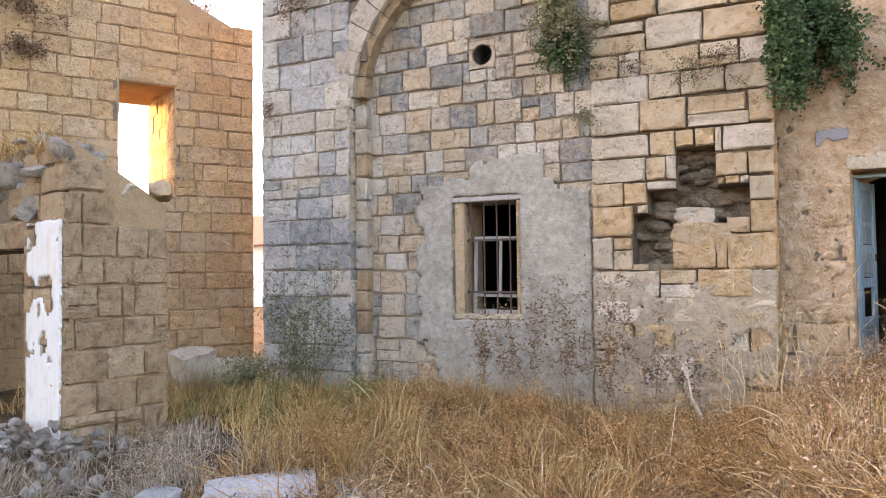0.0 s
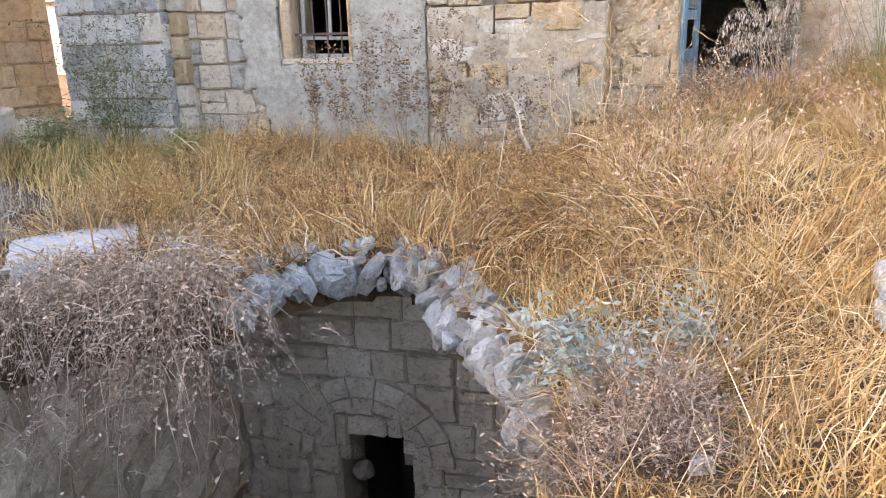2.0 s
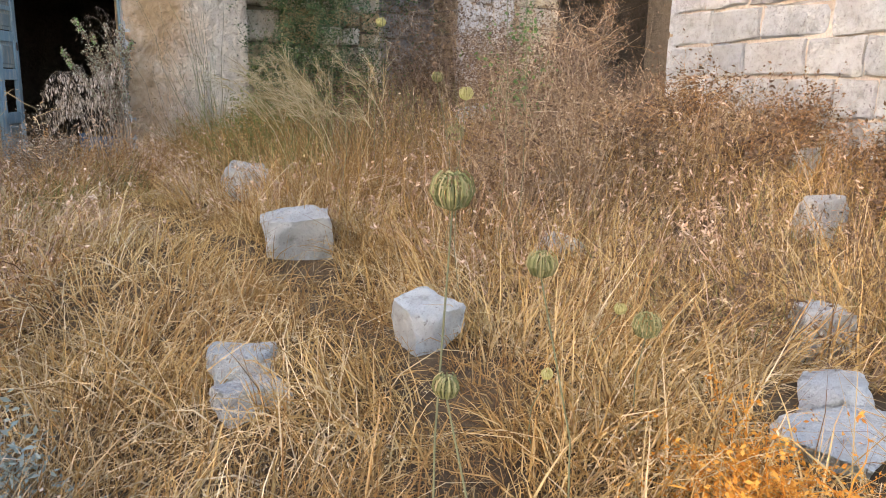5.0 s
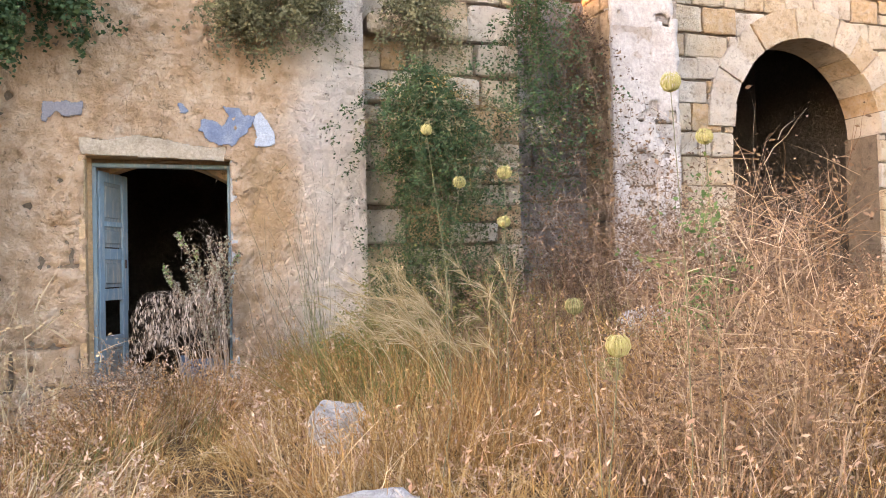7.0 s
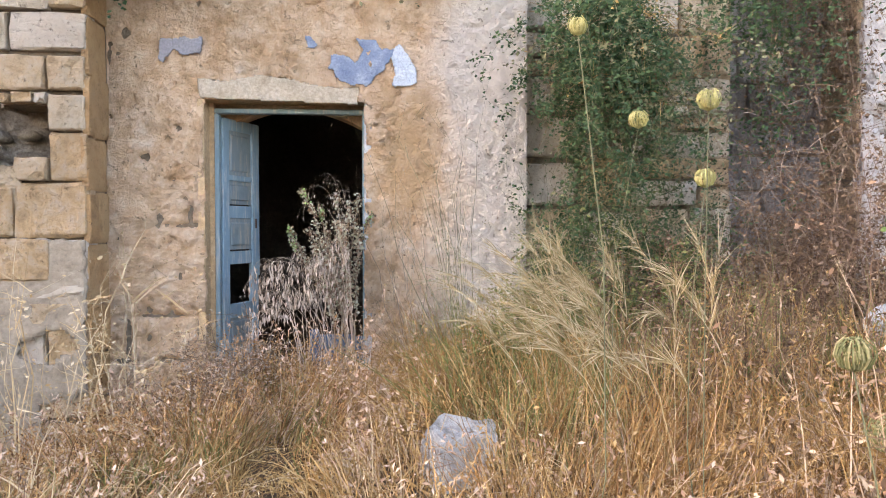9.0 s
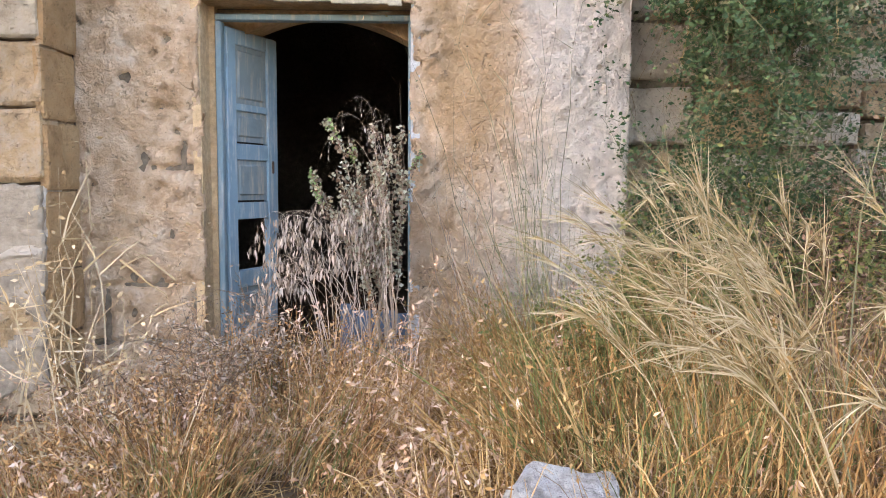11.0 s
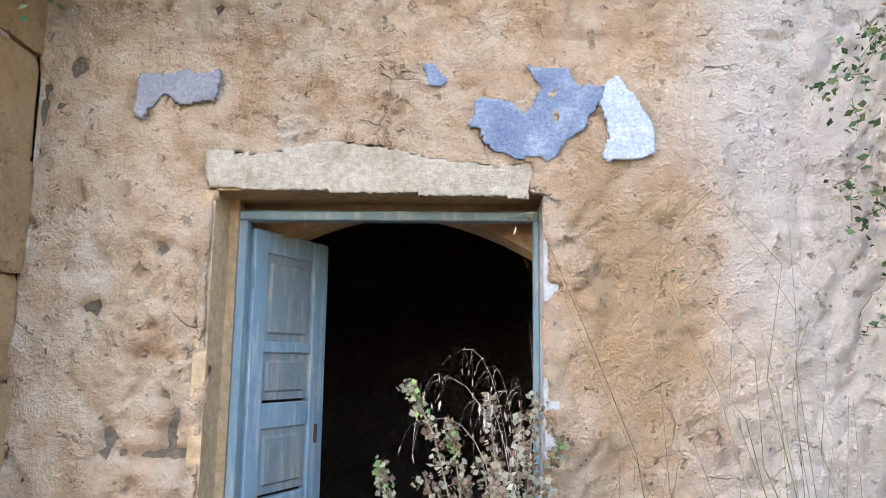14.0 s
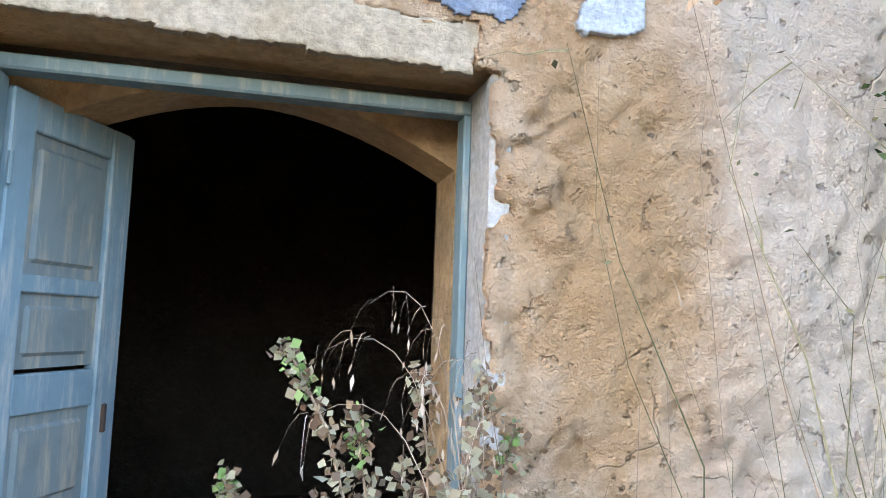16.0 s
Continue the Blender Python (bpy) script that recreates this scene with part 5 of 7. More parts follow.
CAMERA_LINE = [(-0.5, -8.9), (-0.3, -8.4), (0.1, -8.1), (1.1, -6.6), (1.42, -6.0), (1.45, -5.1), (1.37, -4.2), (1.2, -3.6), (0.95, -2.7), (0.7, -1.6)]


def from_line(x, y):
    """Distance from the trodden line."""
    best = np.full(x.shape, 99.0)
    for (ax, ay), (bx, by) in zip(CAMERA_LINE, CAMERA_LINE[1:]):
        dx, dy = bx - ax, by - ay
        t = np.clip(((x - ax) * dx + (y - ay) * dy) / (dx * dx + dy * dy), 0, 1)
        best = np.minimum(best, np.hypot(x - ax - t * dx, y - ay - t * dy))
    return best


ROCKS = [(1.64, -2.46, 0.2), (1.58, -3.98, 0.24), (-0.32, -6.12, 0.34), (-0.62, -6.5, 0.2), (1.72, -2.2, 0.14), (1.68, -3.68, 0.19), (1.54, -5.55, 0.14), (-4.68, -3.92, 0.36), (-4.82, -4.2, 0.2), (-4.55, -3.6, 0.2), (0.74, -5.45, 0.15), (2.65, -6.8, 0.3), (2.3, -7.05, 0.32), (3.05, -4.65, 0.1), (4.95, -5.2, 0.12), (4.85, -1.1, 0.5)]


def scatter(n, x0, x1, y0, y1, accept=None, gap=0.0):
    x, y = R.uniform(x0, x1, n), R.uniform(y0, y1, n)
    k = ~in_pit(x, y, 0.0) & ~((y > -0.36) & (x < -0.7)) & ~((x > -6.0) & (x < -5.9) & (y > -0.65)) & ~((x < -5.9) & (x > -7.4) & (y > -0.62)) & (y < 0.0)
    for rx, ry, rr in ROCKS:
        k &= np.hypot(x - rx, y - ry) > rr
    if gap:
        k &= from_line(x, y) > gap
    if accept is not None:
        k &= R.uniform(0, 1, n) < accept(x, y)
    return x[k], y[k]


def clumpy(x, y, s=1.3, k=0.0, lo=0.25):
    v = np.sin(x * s * 2.1 + k) * np.sin(y * s * 1.7 + k * 2) + 0.6 * np.sin(x * s * 4.3 + y * s * 3.1 + k) + 0.5 * np.sin(y * s * 6.1 - x * s * 2.2)
    return np.clip(0.5 + 0.45 * v, lo, 1)


def grass(name, x, y, length, width, mat, label, spread=0.35, droop=0.35, lean=(0, 0), k=4, heads=0.0, sink=0.02, head_size=0.018, category="grass", field=0.2):
    n = len(x)
    base = np.stack([x, y, ground_z(x, y) - sink], -1)
    L = length * R.uniform(0.45, 1.15, n)
    d = dirs(n, spread, lean)
    if field:
        d[:, 0] += field * (np.sin(x * 2.7 + 1.3 * np.sin(y * 1.9)) + 0.6 * np.sin(y * 5.3 + x * 3.7))
        d[:, 1] += field * (np.cos(y * 2.3 + 1.7 * np.sin(x * 2.1)) + 0.6 * np.sin(x * 6.1 - y * 2.9))
        L = L * (0.75 + 0.5 * clumpy(x, y, 2.3, 9.0, 0.0))
        d /= np.linalg.norm(d, axis=-1, keepdims=True)
    p = curves(base, d, L, droop * R.uniform(0.2, 1.6, n), k, 0.02)
    low = ground_z(p[:, :, 0], p[:, :, 1]) + 0.015
    p[:, 1:, 2] = np.maximum(p[:, 1:, 2], low[:, 1:])
    chunks = [ribbons(p, width * R.uniform(0.6, 1.3, n))]
    if heads:
        sel = R.uniform(0, 1, n) < heads
        tips = p[sel, -1]
        prev = p[sel, -2]
        for q in range(5):
            pos = tips + (prev - tips) * (q / 5 * 0.55)
            chunks.append(leaves(pos, head_size, 0.35, 1.0))
    v, f = join(chunks)
    ob = new(name, fast_mesh(name, v, [f], mat))
    return tagged(ob, label, category, kind="stuff")


# meadow
x, y = scatter(120000, -3.0, 6.5, -9.5, 0.0, lambda x, y: clumpy(x, y, lo=0.35) * np.where(x < -0.9, 0.45, 1.0), gap=0.12)
grass("dry_grass", x, y, 0.46 + 0.10 * np.clip(x, 0, 2) - 0.16 * np.exp(-(from_line(x, y) / 0.5) ** 2), 0.008, M_GOLD, "tall golden dry grass covering the yard", 0.62, 0.5)
x, y = scatter(90000, -1.6, 5.0, -9.3, -0.3, lambda x, y: clumpy(x, y, 1.7, 2.0, 0.4))
grass("dry_grass", x, y, 0.26, 0.006, M_GOLD, "short matted golden grass", 0.9, 0.7, k=3)
x, y = scatter(16000, -0.5, 2.2, -8.6, -6.2, lambda x, y: clumpy(x, y, 2.4, 5.0, 0.45))
grass("dry_grass", x, y, 0.24, 0.0055, M_GOLD, "trampled golden grass along the trodden line", 1.0, 0.6, k=4, field=0.4)
x, y = scatter(42000, -0.7, 5.5, -8.8, -0.6, lambda x, y: clumpy(x, y, 1.1, 4.0, 0.3), gap=0.3)
grass("straw", x, y, 0.6, 0.007, M_STRAW, "pale bleached straw lying across the grass", 0.9, 0.75, (0.15, -0.1), heads=0.25)
x, y = scatter(34000, -5.2, 0.0, -4.6, -0.4, lambda x, y: clumpy(x, y, 1.5, 1.0, 0.3) * (y > -4.3 + 0.25 * np.sin(x * 3)))
grass("rusty_weeds", x, y, 0.34, 0.010, M_RUST, "rusty brown dried weeds between vault and wall", 0.9, 0.45, heads=0.35, head_size=0.024, category="weeds")
x, y = scatter(15000, -5.2, 0.2, -4.4, -0.45, lambda x, y: clumpy(x, y, 2.9, 11.0, 0.05) * (y > -4.2 + 0.25 * np.sin(x * 3)))
grass("rusty_weeds", x, y, 0.62, 0.013, M_RUST, "coarse tangled rusty stalks in the weeds", 1.0, 0.7, k=5, heads=0.4, head_size=0.03, category="weeds", field=0.5)
x, y = scatter(7000, -5.2, 0.2, -4.4, -0.45, lambda x, y: clumpy(x, y, 3.3, 15.0, 0.0) * (y > -4.2 + 0.25 * np.sin(x * 3)))
grass("straw", x, y, 0.7, 0.013, M_STRAW, "bent golden straw among rusty weeds", 0.9, 0.8, k=6, heads=0.3, field=0.5)
x, y = scatter(9000, -5.2, 0.2, -4.4, -0.45, lambda x, y: clumpy(x, y, 2.1, 21.0, 0.0) * (y > -4.2 + 0.25 * np.sin(x * 3)))
grass("brown_weeds", x, y, 0.4, 0.012, M_BROWNTW, "dark dead twigs under the rusty weeds", 1.1, 0.5, k=4, heads=0.5, head_size=0.03, category="weeds", field=0.4)
x, y = scatter(16000, -5.0, -0.5, -3.6, -0.45, lambda x, y: clumpy(x, y, 1.9, 5.0, 0.05))
grass("dry_grass", x, y, 0.5, 0.007, M_GOLD, "clumps of golden grass below the wall", 0.4, 0.35, heads=0.2)
x, y = scatter(22000, -9.5, -4.2, -4.6, -0.7, lambda x, y: clumpy(x, y, 1.5, 3.0, 0.1) * (y > -3.2 + 0.3 * np.sin(x * 4)))
grass("dry_grass", x, y, 0.5, 0.010, M_GOLD, "golden grass by the ruined stub", 0.4, 0.4, heads=0.2)
x, y = scatter(26000, -7.8, -3.3, -6.6, -2.9, lambda x, y: clumpy(x, y, 1.5, 6.0, 0.25))
grass("grey_brush", x, y, 0.30, 0.008, M_GREYTW, "grey dead brush on the rubble", 0.9, 0.3, category="brush")
x, y = scatter(3200, -7.4, -4.9, -2.6, -0.9, lambda x, y: clumpy(x, y, 2.2, 3.0, 0.0))
grass("green_grass", x, y, 0.45, 0.007, M_GREEN, "green weeds at the foot of the pilaster", 0.5, 0.25, category="weeds")
x, y = scatter(5200, -0.6, 1.0, -2.2, -0.05, lambda x, y: clumpy(x, y, 2, 1, 0.2), gap=0.15)
grass("green_grass", x, y, 0.42, 0.007, M_GREEN, "green grass before the door sill", 0.5, 0.35)
x, y = scatter(6500, 1.7, 4.4, -2.3, -0.1, lambda x, y: clumpy(x, y, 2, 2, 0.2), gap=0.5)
grass("green_grass", x, y, 0.85, 0.007, M_GREEN, "tall green grass beside the doorway", 0.4, 0.35)
x, y = scatter(14000, 1.5, 4.2, -3.2, -0.1, lambda x, y: clumpy(x, y, 2, 2, 0.2), gap=0.5)
grass("dry_grass", x, y, 0.8, 0.007, M_GOLD, "tall rusty gold grass beside the doorway", 0.4, 0.45, (-0.1, 0), heads=0.4, head_size=0.025)
x, y = scatter(22000, 2.6, 9.5, -4.4, 0.9, lambda x, y: clumpy(x, y, 1.5, 3.0, 0.25))
grass("dry_grass", x, y, 0.75, 0.008, M_DUSK, "tall dusky bleached grass on the mound", 0.35, 0.35, heads=0.5, head_size=0.035)
x, y = scatter(12000, 2.6, 7.5, -2.2, 0.8, lambda x, y: clumpy(x, y, 1.5, 2.0, 0.2))
grass("brown_weeds", x, y, 0.85, 0.007, M_BROWNTW, "brown dead weeds along the masonry", 0.4, 0.2, heads=0.6, head_size=0.03, category="weeds")
x, y = scatter(9000, 2.7, 6.0, -6.8, -3.6, lambda x, y: clumpy(x, y, 1.4, 17.0, 0.1))
grass("brown_weeds", x, y, 0.5, 0.009, M_BROWNTW, "brown dead weeds among the straw of the mound", 0.7, 0.4, heads=0.5, head_size=0.03, category="weeds")
x, y = scatter(1500, 2.7, 6.0, -6.8, -3.6, lambda x, y: clumpy(x, y, 2.6, 23.0, 0.0))
grass("green_grass", x, y, 0.4, 0.010, M_GREEN, "green shoots among the dead weeds", 0.6, 0.3)
x, y = scatter(12000, -1.2, 1.1, -1.9, -0.1, lambda x, y: clumpy(x, y, 2, 7, 0.2), gap=0.15)
grass("rusty_weeds", x, y, 0.58, 0.006, M_RUST, "rusty weeds along the foot of the door wall", 0.45, 0.4, heads=0.5, head_size=0.024, category="weeds")


x, y = scatter(5200, -0.7, 2.3, -3.6, -0.3, lambda x, y: clumpy(x, y, 2.4, 8.0, 0.1), gap=0.35)
grass("seeding_straw", x, y, 0.55, 0.006, M_PINK, "pinkish straw with drooping seed heads before the door wall", 0.55, 0.6, k=5, heads=0.9, head_size=0.036, field=0.35)
x, y = scatter(1700, -0.65, 1.35, -1.6, -0.45, lambda x, y: clumpy(x, y, 2.9, 19.0, 0.1), gap=0.2)
grass("seeding_straw", x, y, 0.72, 0.005, M_PINK, "tall seeding straw before the door sill", 0.45, 0.5, k=6, heads=0.9, head_size=0.032, field=0.3)
x, y = scatter(2600, 2.2, 6.5, -6.0, -2.4, lambda x, y: clumpy(x, y, 1.9, 13.0, 0.05), gap=0.6)
grass("seeding_straw", x, y, 0.75, 0.007, M_PINK, "tall pinkish straw with pale seed heads on the mound", 0.4, 0.45, k=5, heads=0.9, head_size=0.038, field=0.3)


def shrub(name, base, stems, length, spread, droop, leaf_mat, twig_mat, n_leaf, leaf_size, label, category="shrub", lean=(0, 0, 0), width=0.008, side=4, aspect=0.5, axis=(0, 0, 1), group="", bare=0.25, twig=(0.12, 0.4)):
    """A bush of bent stems with side twigs; leaves or seed heads gather on the outer twigs."""
    ob = thing(name, label, category, group)
    n = stems
    base = np.array(base, float)
    b = base + R.normal(0, 0.04, (n, 3))
    d = R.normal(0, spread, (n, 3)) + np.array(axis, float) + np.array(lean, float)
    d /= np.linalg.norm(d, axis=-1, keepdims=True)
    L = length * R.uniform(0.55, 1.1, n)
    p = curves(b, d, L, droop * R.uniform(0.4, 1.4, n), 7, 0.03)
    ch = [ribbons(p, np.full(n, width))]
    t = R.uniform(bare, 1, (n, side))
    idx = np.clip((t * 6).astype(int), 0, 5)
    fr = (t * 6 - idx)[..., None]
    o = (p[np.arange(n)[:, None], idx] * (1 - fr) + p[np.arange(n)[:, None], idx + 1] * fr).reshape(-1, 3)
    dd = np.repeat(d, side, 0) * 0.6 + R.normal(0, 0.6, (n * side, 3))
    dd /= np.linalg.norm(dd, axis=-1, keepdims=True)
    q = curves(o, dd, np.repeat(L, side) * R.uniform(*twig, n * side), droop * R.uniform(0.3, 1.6, n * side), 5, 0.04)
    ch.append(ribbons(q, np.full(n * side, width * 0.55)))
    v, f = join(ch)
    st = new("branchwork", fast_mesh("branchwork", v, [f], twig_mat))
    st.parent = ob
    tagged(st, kind="stuff")
    if n_leaf:
        allp = np.concatenate([q.reshape(-1, 3), p[:, 3:].reshape(-1, 3)])
        pos = allp[R.integers(0, len(allp), n_leaf)] + R.normal(0, leaf_size * 0.7, (n_leaf, 3))
        v, f = leaves(pos, leaf_size, aspect)
        fo = new("foliage", fast_mesh("foliage", v, [f], leaf_mat))
        fo.parent = ob
        tagged(fo, kind="stuff")
    return ob


# caper and creeper on the walls
DOWN = (0, 0, 0)
shrub("caper_bush", (-0.62, -0.40, 4.0), 80, 1.0, 0.09, 0.2, M_LEAF, M_OLIVE, 16000, 0.045, "dark green caper bush hanging from the pier top", lean=(0.08, -0.14, -0.75), axis=DOWN, aspect=0.7, side=8, bare=0.05, twig=(0.06, 0.16))
shrub("caper_bush", (-0.35, -0.14, 3.95), 50, 0.7, 0.2, 0.4, M_LEAF, M_OLIVE, 9000, 0.045, "green caper spray hanging over the door wall", lean=(0.45, -0.3, -0.6), axis=DOWN, aspect=0.7, side=7, bare=0.05, twig=(0.08, 0.25))
shrub("caper_bush", (1.32, -0.06, 3.62), 80, 0.45, 0.3, 0.4, M_OLIVE, M_BROWNTW, 10000, 0.035, "half-dried caper bush hanging above the doorway", lean=(-0.1, -0.35, -0.45), axis=DOWN, aspect=0.65, side=8, bare=0.05)
shrub("caper_bush", (1.85, -0.06, 3.75), 80, 0.5, 0.35, 0.4, M_OLIVE, M_OLIVE, 9000, 0.035, "olive caper bush rooted high in the plaster", lean=(0.1, -0.3, -0.3), axis=DOWN, aspect=0.65, side=7, bare=0.05)
shrub("caper_bush", (3.06, -0.08, 2.95), 150, 1.15, 0.20, 0.3, M_LEAF, M_OLIVE, 30000, 0.032, "large green caper bush hanging on the stub", lean=(-0.10, -0.30, -0.55), axis=DOWN, aspect=0.6, side=9, bare=0.05, twig=(0.08, 0.22))
shrub("creeper", (3.2, 0.08, 2.75), 120, 1.0, 0.3, 0.4, M_OLIVE, M_BROWNTW, 12000, 0.04, "dried creeper trailing over the stub", lean=(0.05, -0.3, -0.5), axis=DOWN, side=8, bare=0.05)
shrub("dry_tuft", (3.1, 0.02, 2.6), 160, 0.85, 0.35, 0.7, M_GOLD, M_GOLD, 900, 0.03, "straw hanging among the caper leaves", "grass tuft", (0.0, -0.3, 0.1), axis=DOWN, side=3)
shrub("creeper", (3.0, 0.1, 3.7), 70, 0.6, 0.4, 0.4, M_OLIVE, M_BROWNTW, 6000, 0.04, "olive creeper on top of the stub", lean=(0, -0.3, -0.3), axis=DOWN, side=6, bare=0.05)
shrub("creeper", (4.25, 0.15, 4.4), 60, 2.2, 0.2, 0.3, M_LEAF, M_BROWNTW, 8000, 0.045, "dark creeper hanging in the recess", lean=(0.05, -0.08, -1), axis=DOWN, side=9, bare=0.05, twig=(0.05, 0.15))
shrub("creeper", (5.45, 1.2, 4.2), 60, 2.4, 0.25, 0.3, M_BROWNTW, M_BROWNTW, 5000, 0.045, "dead brown creeper on the recess wall", lean=(0.0, -0.1, -1), axis=DOWN, side=9, bare=0.05, twig=(0.05, 0.18))
shrub("caper_bush", (-3.0, -0.38, 4.3), 60, 0.6, 0.3, 0.4, M_OLIVE, M_BROWNTW, 5200, 0.04, "caper bush beside the pier, half green", lean=(0, -0.35, -0.4), axis=DOWN, aspect=0.65, side=6, bare=0.05)
shrub("caper_bush", (-2.95, -0.38, 3.9), 50, 0.45, 0.25, 0.4, M_LEAF, M_BROWNTW, 4200, 0.04, "small green caper below the dry one", lean=(0.1, -0.3, -0.5), axis=DOWN, aspect=0.65, side=5, bare=0.05)
for k, (px, pz, s) in enumerate(((-2.25, 3.35, 0.5), (-1.55, 3.2, 0.5), (-1.25, 3.25, 0.45), (-2.75, 2.85, 0.3), (-2.3, 4.3, 0.5), (-1.5, 4.3, 0.5))):
    shrub("wall_weed", (px, -0.37, pz), 16, s, 0.5, 0.7, M_BROWNTW if k % 2 == 0 else M_OLIVE, M_BROWNTW, 420, 0.03, "dry brown weed rooted in a joint of the pier", "weed", (0, -0.5, 0), 0.006, 5, group="weeds in the pier")
shrub("wall_weed", (-6.55, -0.66, 4.85), 45, 0.5, 0.5, 0.6, M_BROWNTW, M_BROWNTW, 1500, 0.04, "dry brush tuft high on the pilaster", "weed", (0, -0.4, -0.1), 0.006, 5)
shrub("wall_weed", (-7.2, -0.62, 3.35), 16, 0.25, 0.5, 0.5, M_BROWNTW, M_BROWNTW, 240, 0.03, "small dry tuft in a joint of the pilaster", "weed", (0, -0.4, 0), 0.005, 4)
for s, zz in ((1.05, 5.55), (0.75, 5.45)):
    q = P1 - D * s + Vector((-0.3, 0.2, zz))
    shrub("wall_weed", q, 30, 0.5, 0.5, 0.4, M_BROWNTW, M_BROWNTW, 500, 0.04, "dry tuft on top of the tall wall", "weed", (0, 0, 0), 0.008, 4, group="tufts on the tall wall")
for s, zz, l in ((3.55, 5.6, 0.7), (3.5, 4.9, 0.7), (3.45, 4.3, 0.5)):
    q = P1 - D * s + Vector((0.08, -0.05, zz))
    shrub("creeper", q, 30, l, 0.25, 0.8, M_BROWNTW, M_BROWNTW, 900, 0.045, "dark dead creeper on the tall sandstone wall", "creeper", (0.2, -0.1, -0.5), 0.008, 5, group="creepers on the tall wall")
for s in (0.15, 0.6, 1.0):
    q = S0 + SN * (0.3 + s) + Vector((0, 0, 2.3))
    shrub("dry_tuft", q, 60, 0.5, 0.4, 0.4, M_GOLD, M_GOLD, 0, 0.03, "straw tuft growing on the broken stub", "grass tuft", (0, 0, 0), 0.008, 2, group="tufts on the stub")

# plants on the ground
def gz(x, y):
    return float(ground_z(np.array([x]), np.array([y]))[0])


def rooted(name, x, y, *a, **k):
    return shrub(name, (x, y, gz(x, y) - 0.02), *a, **k)


def stem_path(a, b, sag=0.12, k=9, side=0.03):
    """A stem that leaves the ground upright and bends over to its tip."""
    a, b = np.array(a, float), np.array(b, float)
    t = np.linspace(0, 1, k)[:, None]
    p = a + (b - a) * np.concatenate([t ** 1.6, t ** 1.6, t ** (1 - sag)], 1)
    p[1:-1] += R.normal(0, side * 0.3, (k - 2, 3))
    return p


def sage_sprig(root, tip, label, leaf=0.024, count=150, green=26):
    """A woody stem set with small round leaves over its upper half, fresh and green at the tip."""
    ob = thing("leafy_sprig", label, "sprig", "leafy sprigs")
    p = stem_path(root, tip)
    bm = bmesh.new()
    tube(bm, [tuple(q) for q in p], 0.006, 0.0025, 5)
    part("stem", bm, M_GREYTW, ob)
    t = 8 * (1 - 0.55 * R.uniform(0, 1, count) ** 1.3)
    i0 = np.clip(t.astype(int), 0, 7)
    pos = p[i0] + (p[i0 + 1] - p[i0]) * (t - i0)[:, None] + R.normal(0, leaf * 0.55, (count, 3))
    v, f = leaves(pos, leaf, 0.85, 1.0)
    tagged(new("foliage", fast_mesh("foliage", v, [f], M_SAGE)), kind="stuff").parent = ob
    if green:
        pos = p[-1] + (p[-2] - p[-1]) * R.uniform(0, 0.55, (green, 1)) + R.normal(0, leaf * 0.45, (green, 3))
        v, f = leaves(pos, leaf * 0.9, 0.9, 1.0)
        tagged(new("fresh_foliage", fast_mesh("fresh_foliage", v, [f], M_FRESH)), kind="stuff").parent = ob
    return ob


for k, (tx, ty, tz) in enumerate(((0.74, -0.12, 1.40), (0.62, 0.02, 1.12), (0.66, -0.05, 1.02), (0.88, -0.16, 1.26), (0.80, -0.20, 1.12), (1.00, -0.2, 1.36), (1.10, -0.26, 1.30), (1.25, -0.06, 1.23),
                                  (1.04, -0.30, 1.16), (0.93, -0.32, 1.04), (1.16, -0.28, 1.12), (0.84, -0.26, 0.98), (1.08, -0.36, 0.98), (0.98, -0.14, 1.18), (1.16, -0.12, 1.36), (0.92, -0.1, 1.10))):
    rx, ry = 1.10 + R.uniform(-0.10, 0.06), -0.30 + R.uniform(-0.08, 0.08)
    sage_sprig((rx, ry, gz(rx, ry) - 0.02), (tx, ty, tz), "dusty sage sprig with a fresh green tip before the doorway" if k in (0, 1, 2, 3, 7) else "dusty dried sage sprig before the doorway", green=30 if k in (0, 1, 2, 3, 7) else 0, count=250)


